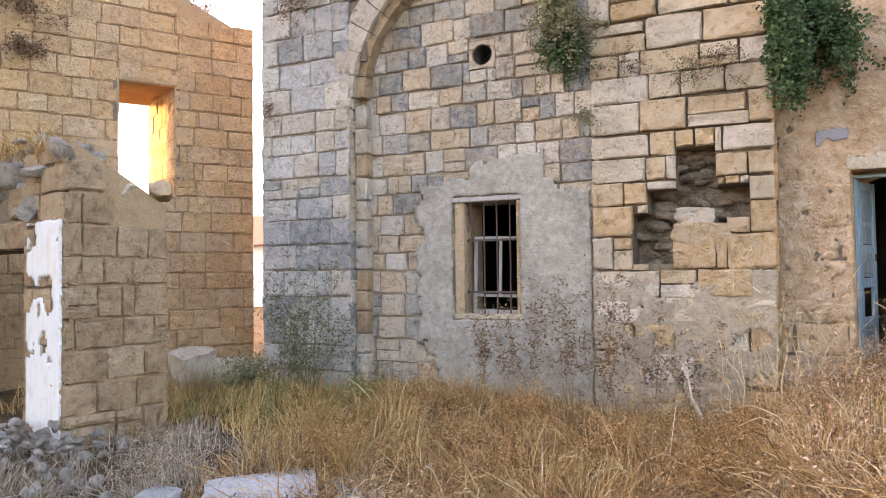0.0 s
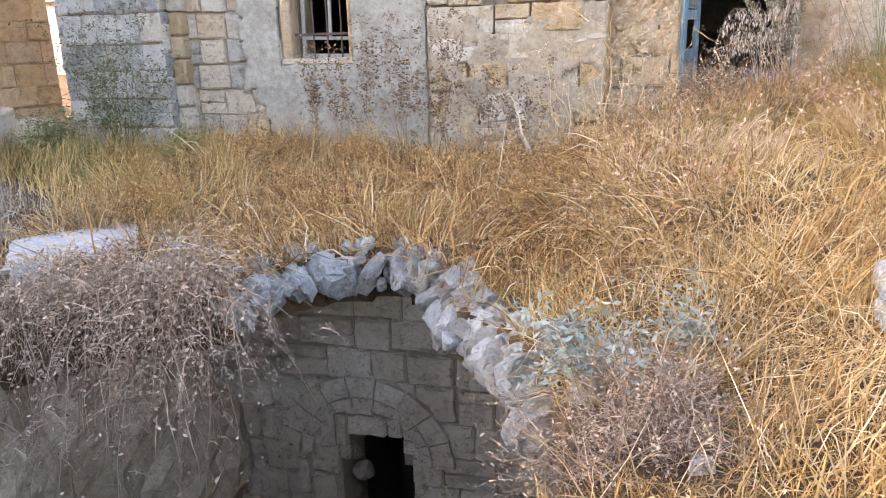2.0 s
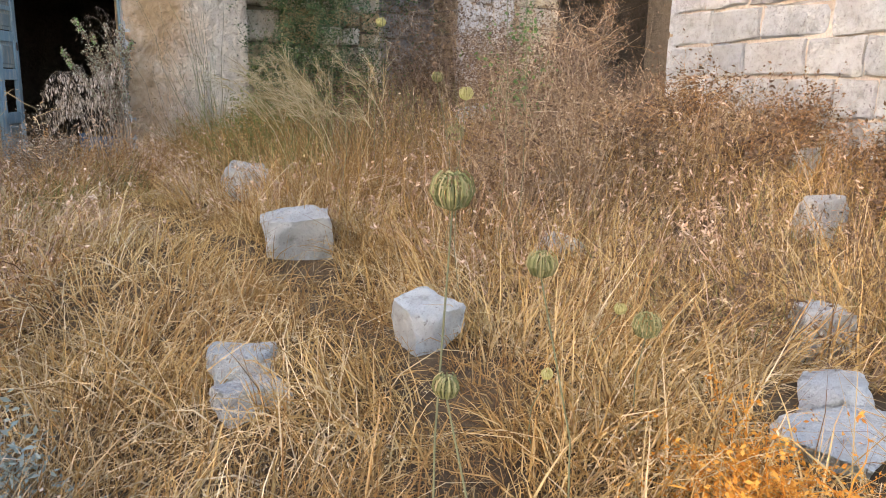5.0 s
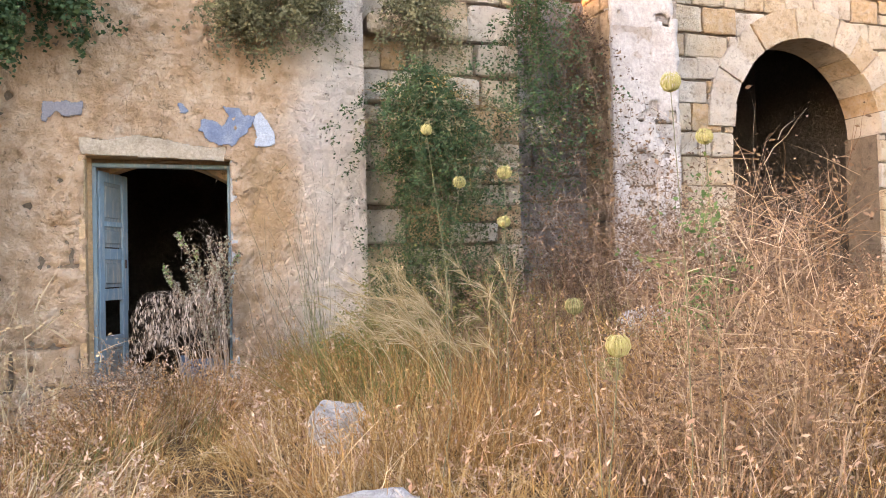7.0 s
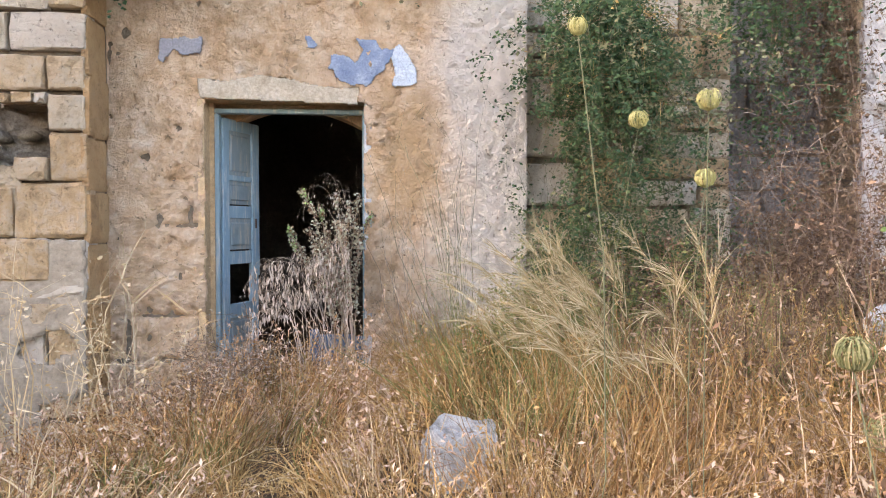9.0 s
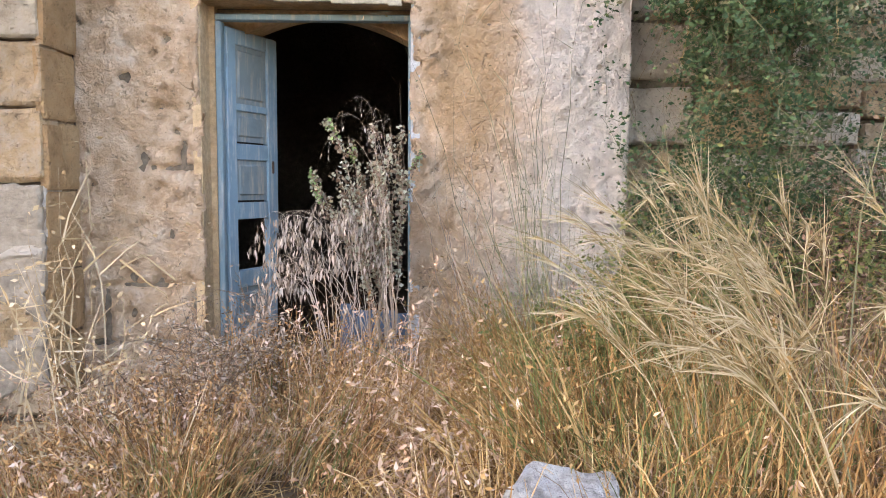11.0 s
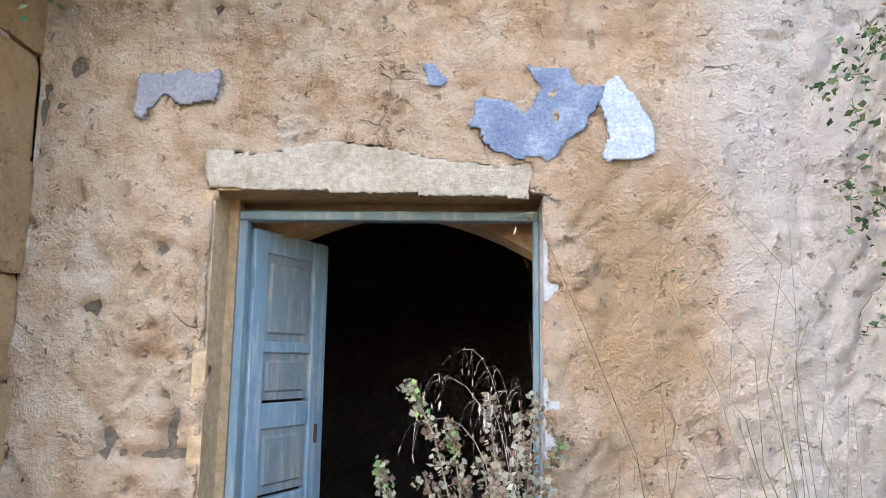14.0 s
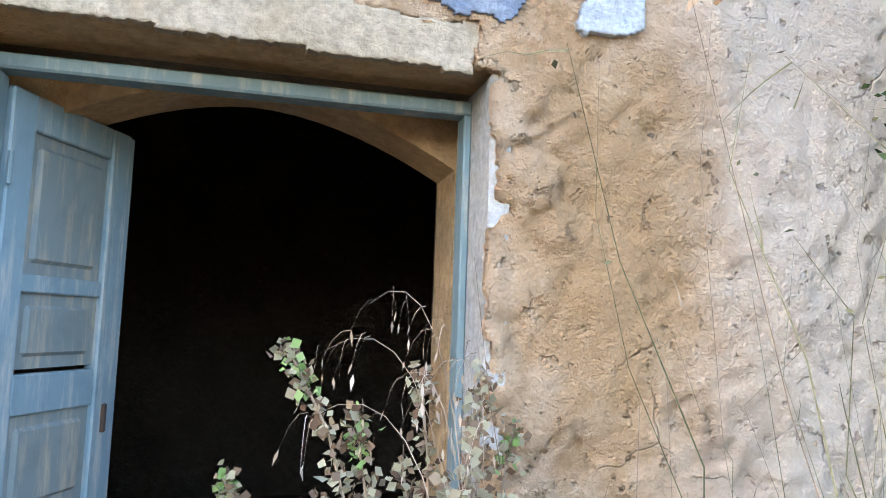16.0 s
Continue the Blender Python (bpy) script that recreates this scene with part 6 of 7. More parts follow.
def oat_stalk(root, top, reach, n_spike, label, size=0.03, hang=0.05):
    """A thin stalk that arches over; pale spikelets hang from its outer half on fine threads."""
    ob = thing("wild_oat", label, "grass stalk", "wild oats")
    a, b, c = np.array(root, float), np.array(top, float), np.array(reach, float)
    t = np.linspace(0, 1, 14)[:, None]
    p = a * (1 - t) ** 2 + b * 2 * t * (1 - t) + c * t ** 2
    o = p[7:][R.integers(0, 7, n_spike)] + R.normal(0, 0.008, (n_spike, 3))
    d = np.stack([R.normal(-0.25, 0.4, n_spike), R.normal(0, 0.4, n_spike), np.full(n_spike, 0.15)], -1)
    th = curves(o, d, np.full(n_spike, hang) * R.uniform(0.5, 1.5, n_spike), np.full(n_spike, 1.1), 4)
    v, f = join([ribbons(p[None], np.array([0.005])), ribbons(th, np.full(n_spike, 0.0022))])
    tagged(new("stalk", fast_mesh("stalk", v, [f], M_SEED)), kind="stuff").parent = ob
    e = th[:, -1]
    L = size * R.uniform(0.7, 1.3, n_spike)[:, None]
    dn = np.stack([R.normal(0, 0.18, n_spike), R.normal(0, 0.18, n_spike), -np.ones(n_spike)], -1)
    sd = np.stack([R.normal(0, 1, n_spike), R.normal(0, 1, n_spike), np.zeros(n_spike)], -1)
    sd /= np.linalg.norm(sd, axis=-1, keepdims=True)
    v = np.stack([e, e + dn * L * 0.4 + sd * L * 0.13, e + dn * L, e + dn * L * 0.4 - sd * L * 0.13], 1).reshape(-1, 3)
    f = np.arange(n_spike)[:, None] * 4 + np.array([[0, 1, 2, 3]])
    tagged(new("panicle", fast_mesh("panicle", v, [f], M_SEED)), kind="stuff").parent = ob
    return ob


for k in range(46):
    rx, ry = 1.02 + R.uniform(-0.25, 0.16), -0.42 + R.uniform(-0.14, 0.12)
    ex = R.uniform(0.36, 1.16)
    hz = R.uniform(0.62, 0.98) - 0.25 * max(0, 0.7 - ex)
    oat_stalk((rx, ry, gz(rx, ry) - 0.02), (rx * 0.55 + ex * 0.45, ry, hz * 1.55), (ex, ry + R.uniform(-0.12, 0.15), hz - R.uniform(0.05, 0.3)), 26, "pale drooping oat stalk hung with dry spikelets in the doorway", 0.045, 0.03)
for tx, tz in ((0.88, 1.55), (0.98, 1.50), (0.80, 1.46), (1.08, 1.46), (0.93, 1.40), (0.78, 1.34)):
    oat_stalk((1.12, -0.34, gz(1.12, -0.34) - 0.02), (1.12, -0.30, tz * 1.12), (tx, -0.28, tz - 0.06), 11, "thin oat stalk rising above the sage in the doorway", 0.026, 0.06)
rooted("dead_bush", 0.45, -0.30, 45, 0.7, 0.3, 0.55, M_GREYTW, M_BROWNTW, 3200, 0.024, "grey seed stalks at the door sill", lean=(-0.1, -0.1, 0), side=8, aspect=0.35)

def plume_tuft(x, y, stems, length, lean, label):
    """Stalks that carry long feathery heads of many slim spikelets, bowed by their weight."""
    ob = thing("plume_grass", label, "grass tuft", "plume grass", at=pose(x, y, gz(x, y) - 0.02))
    b = R.normal(0, 0.05, (stems, 3)) * np.array([1, 1, 0])
    d = dirs(stems, 0.16, lean)
    L = length * R.uniform(0.75, 1.1, stems)
    p = curves(b, d, L, R.uniform(0.25, 0.5, stems), 12, 0.004)
    ch = [ribbons(p, np.full(stems, 0.007))]
    for q in range(6, 11):
        for _ in range(7):
            o = p[:, q] + (p[:, q + 1] - p[:, q]) * R.uniform(0, 1, (stems, 1))
            fw = p[:, q + 1] - p[:, q]
            fw = fw / np.linalg.norm(fw, axis=-1, keepdims=True) + R.normal(0, 0.22, (stems, 3))
            ch.append(ribbons(curves(o, fw, R.uniform(0.10, 0.24, stems), R.uniform(0.05, 0.25, stems), 4), np.full(stems, 0.0045)))
    v, f = join(ch)
    st = new("plume", fast_mesh("plume", v, [f], M_PLUME))
    st.parent = ob
    tagged(st, kind="stuff")
    return ob


for x, y, n_, l, lx in ((2.25, -2.05, 5, 1.35, -0.3), (2.5, -2.3, 5, 1.5, -0.35), (2.4, -1.7, 6, 1.5, -0.35), (2.75, -2.1, 6, 1.6, -0.4), (2.9, -1.5, 6, 1.6, -0.4), (2.65, -2.7, 5, 1.5, -0.25), (3.2, -2.0, 5, 1.6, -0.4), (2.55, -1.15, 6, 1.75, -0.25), (2.8, -1.35, 6, 1.85, -0.3), (2.7, -1.75, 5, 1.85, -0.3)):
    plume_tuft(x, y, n_, l, (lx, -0.1), "tall plume grass bowing towards the doorway")
rooted("wiry_weed", 1.62, -0.42, 14, 2.0, 0.10, 0.06, M_DUSK, M_GREYTW, 40, 0.02, "thin dry stalks leaning over the ochre plaster", lean=(-0.10, -0.03, 0), side=1, width=0.006, twig=(0.03, 0.08))
rooted("wiry_weed", 1.95, -0.50, 34, 2.05, 0.13, 0.10, M_OLIVE, M_OLIVE, 60, 0.02, "wiry green grass stalks fanning over the plaster", lean=(-0.12, -0.05, 0), side=1, width=0.007, twig=(0.03, 0.08))
rooted("wiry_weed", 1.95, -0.45, 16, 1.15, 0.2, 0.3, M_GREYTW, M_OLIVE, 160, 0.02, "wiry grass stalks against the pale plaster", lean=(-0.05, -0.05, 0), side=3, width=0.005)
rooted("wiry_weed", 1.6, -0.35, 10, 1.0, 0.25, 0.5, M_GREYTW, M_GREYTW, 80, 0.02, "thin grey stalks beside the doorway", lean=(-0.1, -0.05, 0), side=3, width=0.005)
for x, y, l in ((-3.2, -1.0, 1.6), (-2.5, -0.9, 2.1), (-2.9, -0.8, 1.7), (-3.9, -0.9, 1.3), (-1.9, -1.0, 1.5), (-2.2, -1.2, 1.5), (-1.5, -0.9, 1.4), (-3.5, -1.1, 1.4), (-2.7, -1.3, 1.6)):
    rooted("dock_weed", x, y, 6, l, 0.12, 0.06, M_BROWNTW, M_BROWNTW, 480, 0.038, "tall brown dock stalks with dry seeds before the wall", "weed", side=7, bare=0.45, group="dock stalks", twig=(0.06, 0.18))
for x, y, l, lx in ((-0.95, -0.7, 2.0, -0.15), (-0.6, -0.75, 1.9, 0.12), (-0.75, -1.3, 1.8, 0.1), (-0.35, -0.6, 1.6, -0.1), (-1.1, -1.2, 1.7, -0.1), (-0.2, -1.2, 1.4, 0.1)):
    rooted("bare_stalk", x, y, 7, l, 0.16, 0.06, M_STRAW, M_STRAW, 120, 0.03, "pale bare branching stalk by the pier corner", "weed", side=4, width=0.014, lean=(lx, -0.05, 0), group="bare stalks", twig=(0.1, 0.3))
rooted("bare_branch", -1.35, -1.1, 2, 1.15, 0.06, 0.0, M_STRAW, M_GREYTW, 0, 0.03, "dead branch leaning before the pier", "branch", side=1, width=0.035, lean=(-0.35, 0, 0))
rooted("green_shrub", -6.1, -1.3, 46, 1.75, 0.26, 0.1, M_SHRUB, M_SHRUB, 3600, 0.034, "open grey-green shrub before the pilaster", side=6, lean=(0.0, 0, 0))
rooted("green_shrub", -6.9, -1.5, 50, 0.65, 0.5, 0.2, M_OLIVE, M_OLIVE, 2400, 0.04, "low green weeds by the pilaster", side=6)
rooted("green_shrub", -5.2, -1.4, 40, 0.5, 0.5, 0.25, M_GREEN, M_GREEN, 1400, 0.04, "small green weed in the gold grass", side=5)
rooted("dead_bush", 0.3, -1.0, 50, 0.9, 0.4, 0.3, M_GREYTW, M_BROWNTW, 2200, 0.025, "dark dead bush before the door wall", side=7, aspect=0.35)
rooted("dead_bush", -0.15, -0.9, 40, 0.7, 0.4, 0.3, M_GREYTW, M_BROWNTW, 1500, 0.025, "dead twiggy bush by the door wall", side=7, aspect=0.35)
rooted("silver_weed", -0.55, -5.6, 26, 0.55, 0.5, 0.5, M_SILVER, M_GREYTW, 800, 0.05, "silvery thistle weed at the edge of the pit", side=5, aspect=0.35)
rooted("silver_weed", -0.2, -5.2, 20, 0.5, 0.5, 0.5, M_SILVER, M_GREYTW, 500, 0.045, "silvery weed in the gold grass", side=5, aspect=0.35)
for x, y, l in ((-0.35, -6.1, 0.5), (-0.2, -5.85, 0.42), (-0.5, -6.4, 0.45), (-0.15, -6.3, 0.4)):
    rooted("dead_brush", x, y, 70, l, 0.7, 0.3, M_PURPLE, M_PURPLE, 900, 0.018, "mat of purple-brown dead twigs by the pit", side=9, width=0.006, group="dead brush by the pit")
rooted("dead_brush", -1.35, -3.3, 80, 0.35, 0.8, 0.5, M_BROWNTW, M_BROWNTW, 900, 0.02, "dark tangle of dead twigs behind the vault edge", side=8, width=0.005)
rooted("orange_weed", 1.42, -7.35, 40, 0.6, 0.4, 0.2, M_ORANGE, M_ORANGE, 4200, 0.018, "bright orange dried weed close to the trodden line", side=7)
rooted("orange_weed", 1.75, -7.0, 26, 0.4, 0.4, 0.2, M_ORANGE, M_ORANGE, 1500, 0.018, "orange dried weed among the stones", side=7)
for x, y in ((-3.0, -4.70), (-3.3, -4.78), (-3.7, -4.9), (-4.1, -5.1)):
    shrub("hanging_brush", (x, y, gz(x, y) + 0.02), 70, 0.95, 0.4, 1.0, M_PURPLE, M_PURPLE, 1500, 0.03, "dry brush hanging over the edge of the pit", "brush", (0.25, -0.6, -0.55), 0.010, 7, group="hanging brush")
rooted("grey_shrub", -4.0, -4.9, 70, 0.5, 0.7, 0.3, M_GREYTW, M_GREYTW, 1400, 0.02, "grey twiggy brush on the bank", side=7, width=0.006)
rooted("grey_shrub", -5.6, -4.2, 70, 0.6, 0.6, 0.2, M_GREYTW, M_GREYTW, 1400, 0.02, "pale grey brush by the slab", side=7, width=0.006)
rooted("creeper", 5.0, 0.4, 60, 1.3, 0.35, 0.2, M_BROWNTW, M_BROWNTW, 1500, 0.04, "dead brambles in the recess", side=7)
rooted("brown_shrub", 7.2, 0.2, 90, 1.5, 0.45, 0.2, M_OLIVE, M_BROWNTW, 3000, 0.04, "brown brushwood before the dark arch", side=7)
rooted("brown_shrub", 8.4, 0.2, 90, 1.4, 0.45, 0.2, M_BROWNTW, M_BROWNTW, 2400, 0.04, "brown dead brushwood in the arch", side=7)
rooted("brown_shrub", 5.6, -0.2, 60, 1.0, 0.45, 0.2, M_RUST, M_BROWNTW, 1800, 0.04, "rusty brushwood by the pale pillar", side=7)
for x, y, l in ((2.75, -0.35, 1.0), (3.6, -0.4, 1.2), (3.1, -0.2, 1.5)):
    rooted("dry_tuft", x, y, 150, l, 0.3, 0.5, M_GOLD, M_DUSK, 600, 0.03, "bleached weeds leaning on the foot of the stub", "grass tuft", side=3, width=0.008, group="weeds at the stub")
rooted("brown_shrub", 3.4, -0.5, 90, 1.3, 0.4, 0.25, M_BROWNTW, M_BROWNTW, 2600, 0.035, "tangle of brown dead weeds before the stub", side=8)
rooted("brown_shrub", 4.4, -0.2, 90, 1.5, 0.35, 0.2, M_BROWNTW, M_BROWNTW, 2600, 0.035, "dark dead brambles before the recess", side=8)
for x, y, l in ((5.6, -3.4, 1.0), (5.9, -4.3, 0.9), (6.0, -5.1, 0.9), (5.2, -4.4, 0.7), (4.6, -3.6, 0.8), (5.4, -5.6, 0.7)):
    rooted("brown_shrub", x, y, 80, l, 0.45, 0.3, M_BROWNTW, M_RUST, 2200, 0.04, "brown dried weeds heaped before the white ruin", side=7, group="weeds before the ruin")
for x, y, l in ((-4.4, -1.5, 0.9), (-3.6, -2.3, 0.7), (-2.9, -2.8, 0.6), (-2.0, -2.4, 0.7), (-1.2, -2.9, 0.6), (-4.6, -2.9, 0.7), (-3.1, -1.5, 0.8), (-1.6, -1.6, 0.9), (-0.9, -2.0, 0.9)):
    rooted("rusty_bush", x, y, 90, l, 0.6, 0.5, M_RUST, M_RUST, 2200, 0.026, "tangled rusty dead weed between vault and wall", "weed", side=7, width=0.007, group="rusty bushes")
for x, y, l in ((-4.9, -2.7, 0.8), (-4.3, -3.2, 0.75), (-3.9, -1.2, 0.8), (-3.2, -1.1, 0.7), (-5.3, -2.2, 0.8), (-2.3, -3.0, 0.4)):
    rooted("dry_tuft", x, y, 140, l, 0.25, 0.4, M_GOLD, M_GOLD, 300, 0.025, "upright tuft of golden grass before the wall", "grass tuft", side=1, width=0.008, group="golden tufts")
for x, y, l in ((2.72, -0.30, 1.6), (3.15, -0.32, 1.9), (3.6, -0.35, 1.6)):
    rooted("green_shrub", x, y, 70, l, 0.16, 0.12, M_LEAF, M_OLIVE, 5200, 0.03, "dark leafy shrub standing against the stub", side=9, bare=0.1, twig=(0.08, 0.22), aspect=0.55, group="dark shrubs at the stub")
for x, y, l in ((2.45, -0.5, 1.0), (3.0, -0.5, 1.3), (3.4, -0.6, 1.1), (2.2, -1.0, 0.7)):
    rooted("green_shrub", x, y, 50, l, 0.35, 0.3, M_GREEN, M_GREEN, 2600, 0.036, "leafy green weeds at the foot of the stub", side=7, group="green weeds by the stub")
for x, y, l in ((3.85, -2.95, 1.5), (4.1, -2.8, 1.7)):
    rooted("green_shrub", x, y, 9, l, 0.10, 0.05, M_CLIMB, M_OLIVE, 260, 0.04, "tall weed stems with green leaves", "weed", side=7, bare=0.25, aspect=0.75, twig=(0.08, 0.2), group="tall green weeds")
for x, y, l in ((4.4, -0.5, 2.0), (4.8, -0.7, 2.3), (5.3, -0.7, 2.1), (5.0, -1.5, 1.7), (6.1, -0.9, 1.9), (5.8, -1.7, 1.6), (4.6, -1.9, 1.4), (6.6, -0.6, 2.0)):
    rooted("brown_shrub", x, y, 60, l, 0.22, 0.15, M_BROWNTW, M_PURPLE, 2600, 0.036, "tall dark brambles crowding the recess", "shrub", side=9, bare=0.15, twig=(0.08, 0.25), width=0.009, group="brambles at the recess")
for x, y, l in ((3.0, -4.2, 1.6), (3.45, -4.3, 1.7), (3.35, -3.8, 1.6), (3.7, -3.9, 1.8), (3.0, -3.7, 1.3)):
    rooted("brown_shrub", x, y, 40, l, 0.16, 0.12, M_BROWNTW, M_DUSK, 700, 0.03, "tall rusty brown weeds on the mound", "weed", side=9, bare=0.2, twig=(0.08, 0.25), width=0.007, group="tall brown weeds")
rooted("green_shrub", 2.7, -0.7, 50, 0.8, 0.45, 0.35, M_GREEN, M_GREEN, 2200, 0.05, "green weeds below the caper bush", side=6)


def umbel(x, y, h, r, mat, label, closed=True, straight=False):
    """Wild carrot head: rays that leave the stalk and, when closed, curl in to a nest."""
    z0 = gz(x, y)
    ob = thing("wild_carrot", label, "wildflower", "wild carrots", at=pose(x, y, z0))
    bm = bmesh.new()
    lx, ly = R.uniform(-0.08, 0.08, 2)
    bow = R.uniform(-0.06, 0.06) * (0.5 + h)
    lx, ly = (0.0, 0.0) if straight else (lx * (1 + h), ly * (1 + h))
    tube(bm, [(0, 0, -0.02), (lx * 0.1 + bow, ly * 0.3 - bow * 0.6, h * 0.3), (lx * 0.55 + bow * 0.9, ly * 0.4 - bow * 0.5, h * 0.65), (lx, ly, h)], 0.0026, 0.0018, 5)
    part("stalk", bm, M_OLIVE, ob)
    bm = bmesh.new()
    for k in range(64):
        a = 2 * math.pi * k / 64 + R.uniform(-0.1, 0.1)
        top = 0.15 if closed else 1.0
        rr = r * R.uniform(0.62, 1.08)
        pts = [(lx, ly, h)] + [(lx + rr * math.sin(t) * math.cos(a), ly + rr * math.sin(t) * math.sin(a), h + rr * (1 - math.cos(t)) * 0.95) for t in ((0.8, 1.5, 2.1, 2.6) if closed else (0.5, 0.9, 1.2, 1.4))]
        tube(bm, pts, 0.0016, 0.0012, 3)
    for k in range(70):
        a, t = R.uniform(0, 6.28), R.uniform(1.6, 2.9) if closed else R.uniform(0.2, 1.4)
        c = Vector((lx + r * 0.8 * math.sin(t) * math.cos(a), ly + r * 0.8 * math.sin(t) * math.sin(a), h + r * (1 - math.cos(t)) * 0.9))
        bmesh.ops.create_icosphere(bm, subdivisions=1, radius=r * R.uniform(0.05, 0.11), matrix=Matrix.Translation(c) @ Matrix.Diagonal((1, 1, 0.7, 1)))
    part("flower_head", bm, mat, ob)
    return ob


# ---------------------------------------------------------------- stones on the ground
def field_stone(x, y, w, d, h, rz, seed, label, mat=M_ROCK, tilt=(0, 0), lift=0.3, square=1.0, group="field stones"):
    ob = new("field_stone", rock_mesh(mat, seed, 0.9, 3, 0.12, square))
    ob.matrix_world = pose(x, y, gz(x, y) + h * lift, tilt[0], tilt[1], rz) @ Matrix.Diagonal((w / 0.84, d / 0.84, h / 0.76, 1))
    return tagged(ob, label, "stone", group)


field_stone(1.72, -2.15, 0.32, 0.26, 0.34, 10, 1, "small white stone in the grass before the doorway", lift=0.34)
field_stone(1.66, -3.62, 0.46, 0.34, 0.42, -20, 2, "pale squared building stone tilted in the grass", tilt=(18, -16), lift=0.22)
field_stone(1.58, -5.42, 0.27, 0.24, 0.28, 15, 3, "grey-white squared stone standing in dry grass", tilt=(5, -5), lift=0.3)
field_stone(0.74, -5.47, 0.33, 0.24, 0.13, 5, 4, "flat pale stone half sunk in grass", lift=0.35)
field_stone(0.78, -5.26, 0.28, 0.2, 0.16, -12, 5, "whitish stone behind a flat one", lift=0.35)
field_stone(2.72, -6.72, 0.44, 0.26, 0.19, 35, 6, "long white building stone by the trodden line", tilt=(0, 6), lift=0.1)
field_stone(2.38, -6.95, 0.46, 0.32, 0.16, 20, 7, "flat grey stone beside the orange weed", lift=0.1)
field_stone(3.3, -6.3, 0.36, 0.30, 0.26, 50, 8, "grey stone among fallen blocks")
field_stone(3.05, -4.65, 0.36, 0.26, 0.22, 12, 9, "low tan stone in the grass")
field_stone(4.97, -5.2, 0.36, 0.3, 0.36, 0, 10, "rounded pinkish stone in the straw")
field_stone(5.8, -4.5, 0.22, 0.2, 0.28, 0, 11, "small upright stone in the straw")
field_stone(-0.2, -6.98, 0.2, 0.16, 0.14, 0, 12, "broken grey stone at the pit edge", M_RUBBLE)
field_stone(-0.14, -6.35, 0.08, 0.07, 0.06, 0, 13, "small white pebble by the pit")
field_stone(0.77, -7.3, 0.045, 0.04, 0.035, 0, 14, "small white pebble in the straw")

# stones of the broken vault edge
rim = tagged(new("vault_rim"), "broken edge of the vault, rough white and grey stones in mortar", "vault", kind="structure")
rim_stones = [rock_mesh(M_RUBBLE, 60 + s, 0.8, 2, 0.55, 0.6) for s in range(8)]
rnd = random.Random(3)
edge = [Vector((a, b, 0)) for a, b in PIT]
for i in range(0, 8):
    a, b = edge[i], edge[i + 1]
    d = (b - a).normalized()
    inward = Vector((-2.0, -5.8, 0)) - a
    nrm = Vector((d.y, -d.x, 0))
    if nrm.dot(inward) < 0:
        nrm = -nrm
    steps = max(2, int((b - a).length / 0.10))
    for k in range(steps):
        for row in range(4):
            p = a.lerp(b, (k + rnd.random()) / steps) + nrm * (-0.10 + 0.055 * row + rnd.uniform(-0.05, 0.05))
            s = rnd.uniform(0.10, 0.27) * rnd.choice((0.7, 1, 1))
            hang = row >= 2
            z = gz(p.x, p.y) + 0.02 - 0.07 * row + rnd.uniform(-0.04, 0.03)
            ob = new("rim_stone", rnd.choice(rim_stones))
            ob.parent = rim
            tilt = Euler((rnd.uniform(-0.8, 0.8), rnd.uniform(-0.3, 0.9), math.atan2(nrm.y, nrm.x) + rnd.uniform(-0.4, 0.4)))
            ob.matrix_basis = Matrix.LocRotScale((p.x, p.y, z), tilt, (s * 0.9, s * rnd.uniform(0.6, 1.0), s * (rnd.uniform(0.9, 1.9) if hang else rnd.uniform(0.6, 1.0))))

# cement slab over the corner of the pit
bm = bmesh.new()
add_box(bm, (-0.50, -0.36, -0.016), (0.50, 0.36, 0.016))
bmesh.ops.subdivide_edges(bm, edges=bm.edges[:], cuts=6, use_grid_fill=True)
for v in bm.verts:
    v.co += Vector((noise.noise(v.co * 4), noise.noise(v.co * 4 + Vector((5, 0, 0))), 0.15 * noise.noise(v.co * 3))) * 0.05
    v.co.x += v.co.y * 0.35
slab = part("cement_slab", bm, M_SLAB)
slab.matrix_world = pose(-4.69, -3.88, gz(-4.69, -3.88) + 0.10, 4, 2, 60)
tagged(slab, "broken pale cement slab lying over the pit edge", "slab")
for x, y, w, h, rz in ((-4.15, -3.3, 0.5, 0.1, 60), (-3.8, -3.75, 0.45, 0.12, 10), (-3.3, -3.6, 0.35, 0.12, -15), (-4.4, -4.6, 0.3, 0.18, 30), (-5.1, -4.6, 0.3, 0.18, 0)):
    field_stone(x, y, w, 0.35, h, rz, int(w * 100), "flat pale stone along the vault edge", M_RUBBLE, lift=0.3, group="stones by the vault")

# rubble heap in front of the stub
heap = [rock_mesh(M_HEAP, 90 + s, 0.8, 2, 0.25, 0.0) for s in range(7)]
heap_ob = tagged(new("rubble_heap"), "heap of grey rubble stones beneath the broken stub", "rubble")
for k in range(260):
    u, w = rnd.gauss(0, 0.75), rnd.gauss(0, 0.55)
    x, y = -6.95 + u, -4.75 + w
    s = rnd.uniform(0.05, 0.17) * (1.5 if rnd.random() < 0.12 else 0.8)
    hgt = max(0, 0.32 - 0.22 * (u * u + w * w))
    ob = new("rubble_stone", rnd.choice(heap))
    ob.parent = heap_ob
    ob.matrix_basis = pose(x, y, gz(x, y) + rnd.uniform(0, hgt) + s * 0.2, rnd.uniform(0, 360), rnd.uniform(-30, 30), rnd.uniform(0, 360)) @ Matrix.Diagonal((s * 1.3, s, s * 0.8, 1))
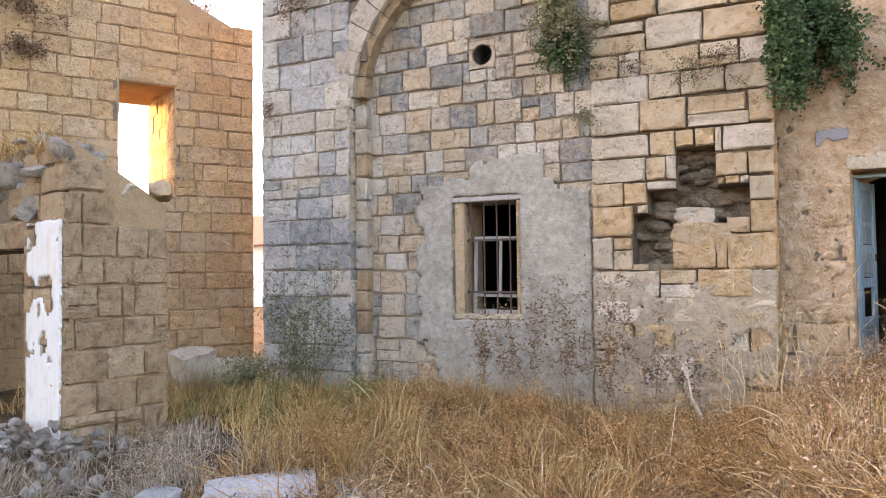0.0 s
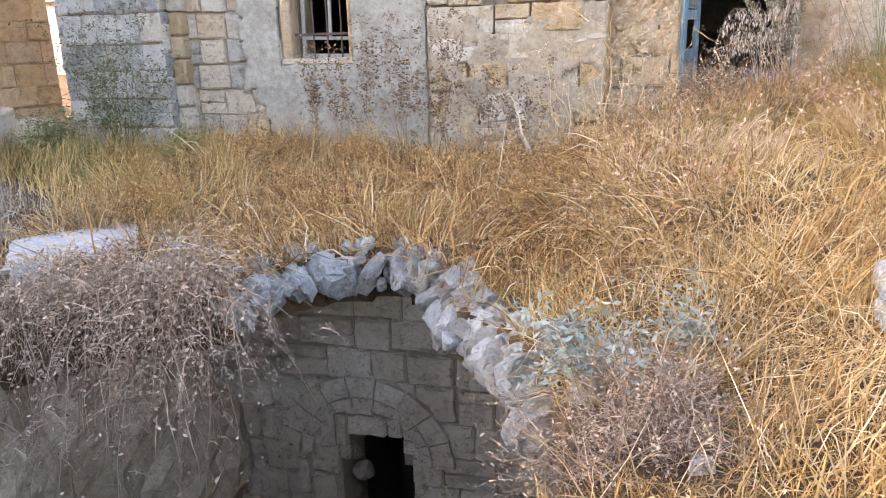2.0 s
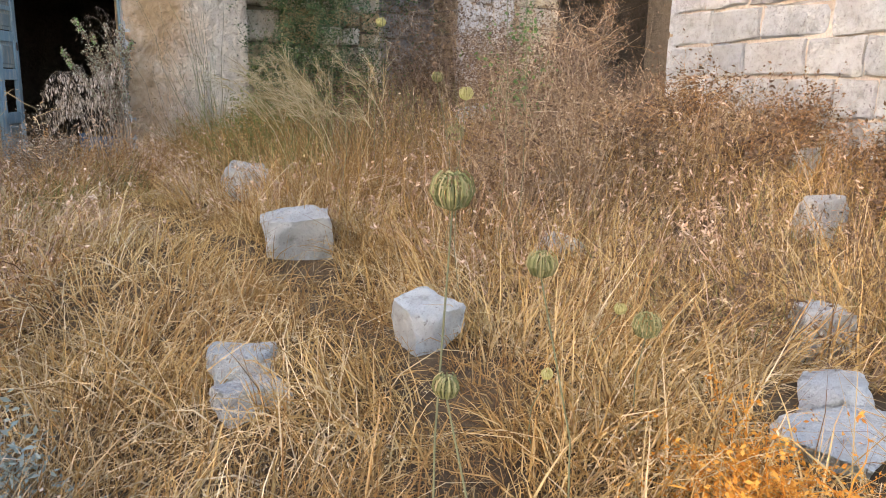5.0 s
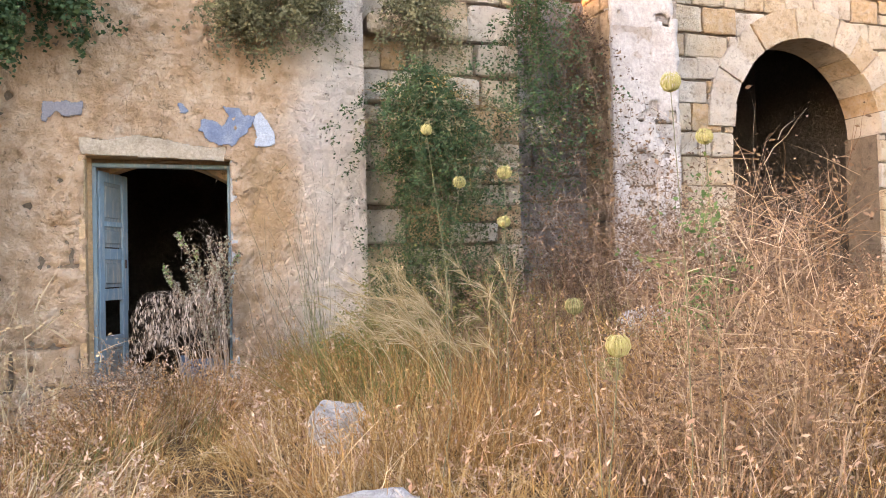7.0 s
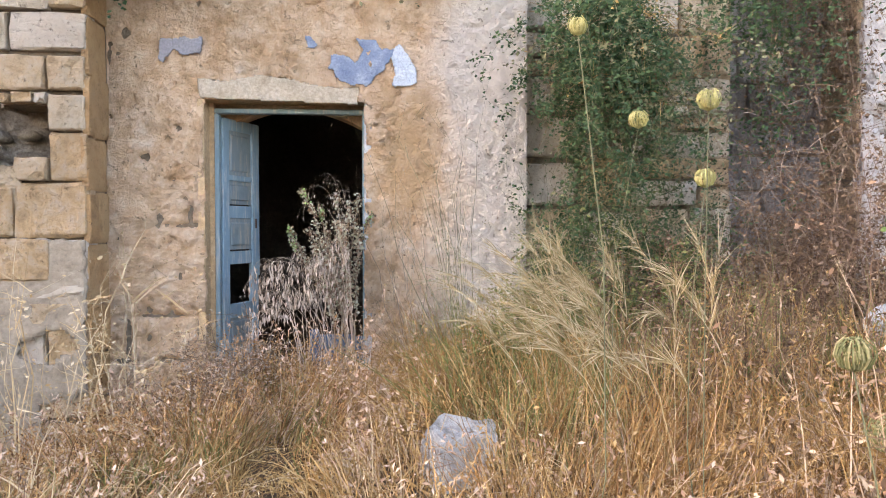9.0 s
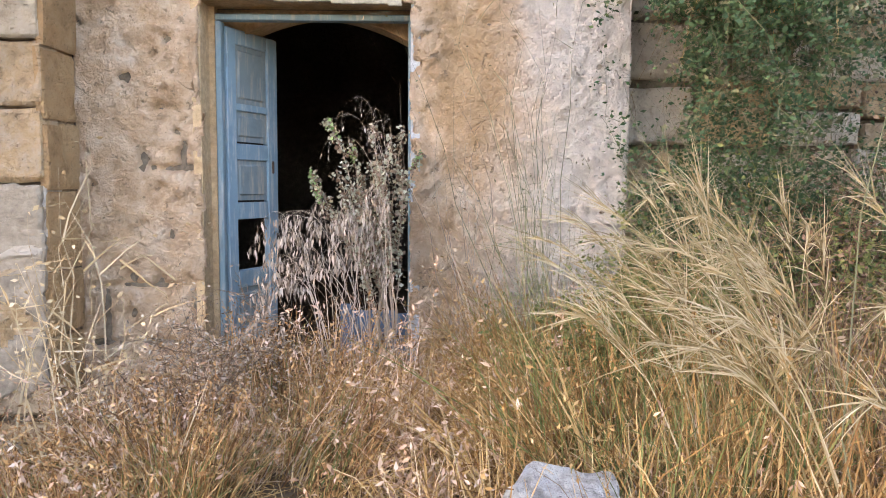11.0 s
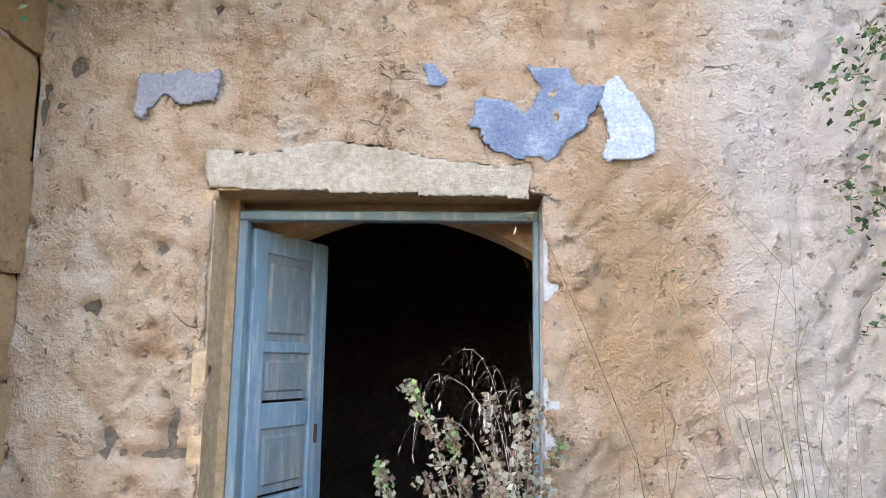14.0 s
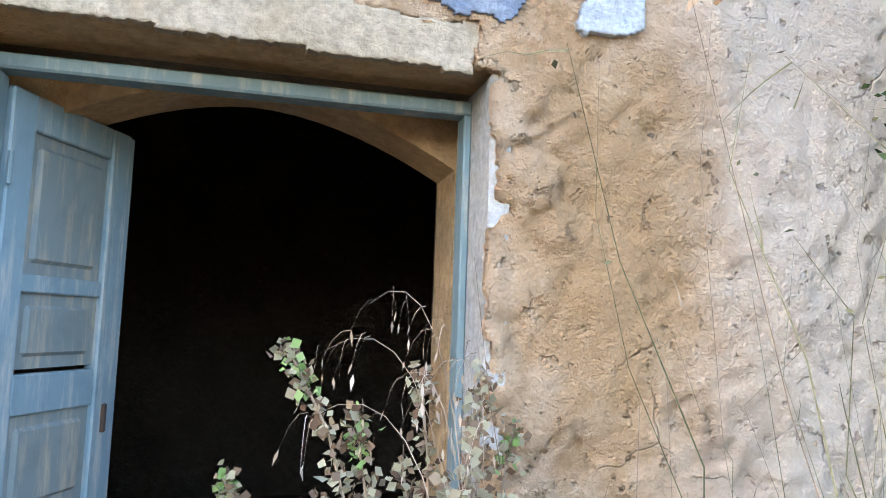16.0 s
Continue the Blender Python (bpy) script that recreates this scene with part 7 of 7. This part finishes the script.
heap2 = tagged(new("rubble_heap"), "rubble fallen on top of the broken stub", "rubble")
for k in range(90):
    u, w = rnd.uniform(0.0, 2.6), rnd.uniform(-0.05, 0.5)
    p = S0 + SN * u + SD * w
    s = rnd.uniform(0.12, 0.3)
    ob = new("rubble_stone", rnd.choice(heap))
    ob.parent = heap2
    ob.matrix_basis = pose(p.x, p.y, 2.15 + rnd.uniform(-0.5, 0.35) * (1 if u > 0.4 else 0.4), rnd.uniform(0, 360), rnd.uniform(-30, 30), rnd.uniform(0, 360)) @ Matrix.Diagonal((s * 1.3, s, s * 0.8, 1))
for k in range(9):
    p = S0 + SD * rnd.uniform(0.45, 1.15) + SN * rnd.uniform(0.05, 0.5)
    field_ob = new("fallen_block", loose[k % 3])
    field_ob.matrix_world = pose(p.x, p.y, 1.92 + 0.04 * (k % 3), 0, rnd.uniform(-8, 8), rnd.uniform(0, 180)) @ Matrix.Diagonal((0.36, 0.26, 0.26, 1))
    tagged(field_ob, "loose stone block resting on the broken stub", "stone block", "blocks on the stub")
# trough-like block by the sandstone wall
for x, y, w, h, rz in ((-8.6, -0.9, 1.0, 0.55, 62), (-7.9, -0.4, 0.8, 0.45, 50), (-8.2, -1.1, 0.5, 0.62, 70)):
    field_stone(x, y, w, 0.5, h, rz, int(w * 71), "weathered pale block by the sandstone wall", M_PIER, lift=0.42, group="blocks by the sandstone wall")

# flowers
for x, y, h, r, lab in ((0.0, -6.98, 0.16, 0.045, "small green wild carrot nest at the pit edge"),
                        (1.75, -6.55, 0.42, 0.05, "green wild carrot nest among dry grass"), (2.9, -3.5, 0.6, 0.07, "wild carrot head gone to seed")):
    umbel(x, y, h, r, M_UMBEL, lab)
for x, y, h, r in ((1.45, -6.45, 0.30, 0.035), (1.9, -6.2, 0.36, 0.04)):
    umbel(x, y, h, r * 0.6, M_YELLOW, "pale yellow wildflower head on a thin stalk")
for x, y, z, r in ((2.47, -2.54, 1.55, 0.055), (2.54, -3.09, 1.54, 0.055), (2.56, -3.02, 1.27, 0.05), (1.98, -3.43, 1.71, 0.04), (2.69, -4.43, 1.73, 0.055), (2.08, -4.97, 0.77, 0.05), (2.95, -4.3, 1.55, 0.05)):
    umbel(x, y, z - gz(x, y), r * 0.75, M_YELLOW, "pale yellow-green flower head on a tall thin stalk", straight=True)
for x, y, z, r in ((0.58, -7.25, 0.64, 0.036), (0.47, -7.42, 0.40, 0.020), (0.83, -7.18, 0.48, 0.030), (2.25, -4.39, 0.86, 0.035)):
    umbel(x, y, z - gz(x, y), r, M_UMBEL, "green curled wild carrot nest on a tall stalk", straight=True)

# discarded plastic sack in the weeds
bm = bmesh.new()
bmesh.ops.create_icosphere(bm, subdivisions=4, radius=0.5)
for v in bm.verts:
    q = v.co.copy()
    v.co.x *= 1.0 + 0.12 * noise.noise(q * 3)
    v.co.y *= 0.45 + 0.1 * noise.noise(q * 4)
    v.co.z *= 0.36 + 0.12 * noise.noise(q * 5) + 0.08 * noise.noise(q * 11)
sack = part("plastic_sack", bm, M_SACK)
sack.matrix_world = pose(5.0, -0.95, gz(5.0, -0.95) + 0.3, 0, 8, 15)
tagged(sack, "crumpled white plastic sack lying in the weeds", "sack")
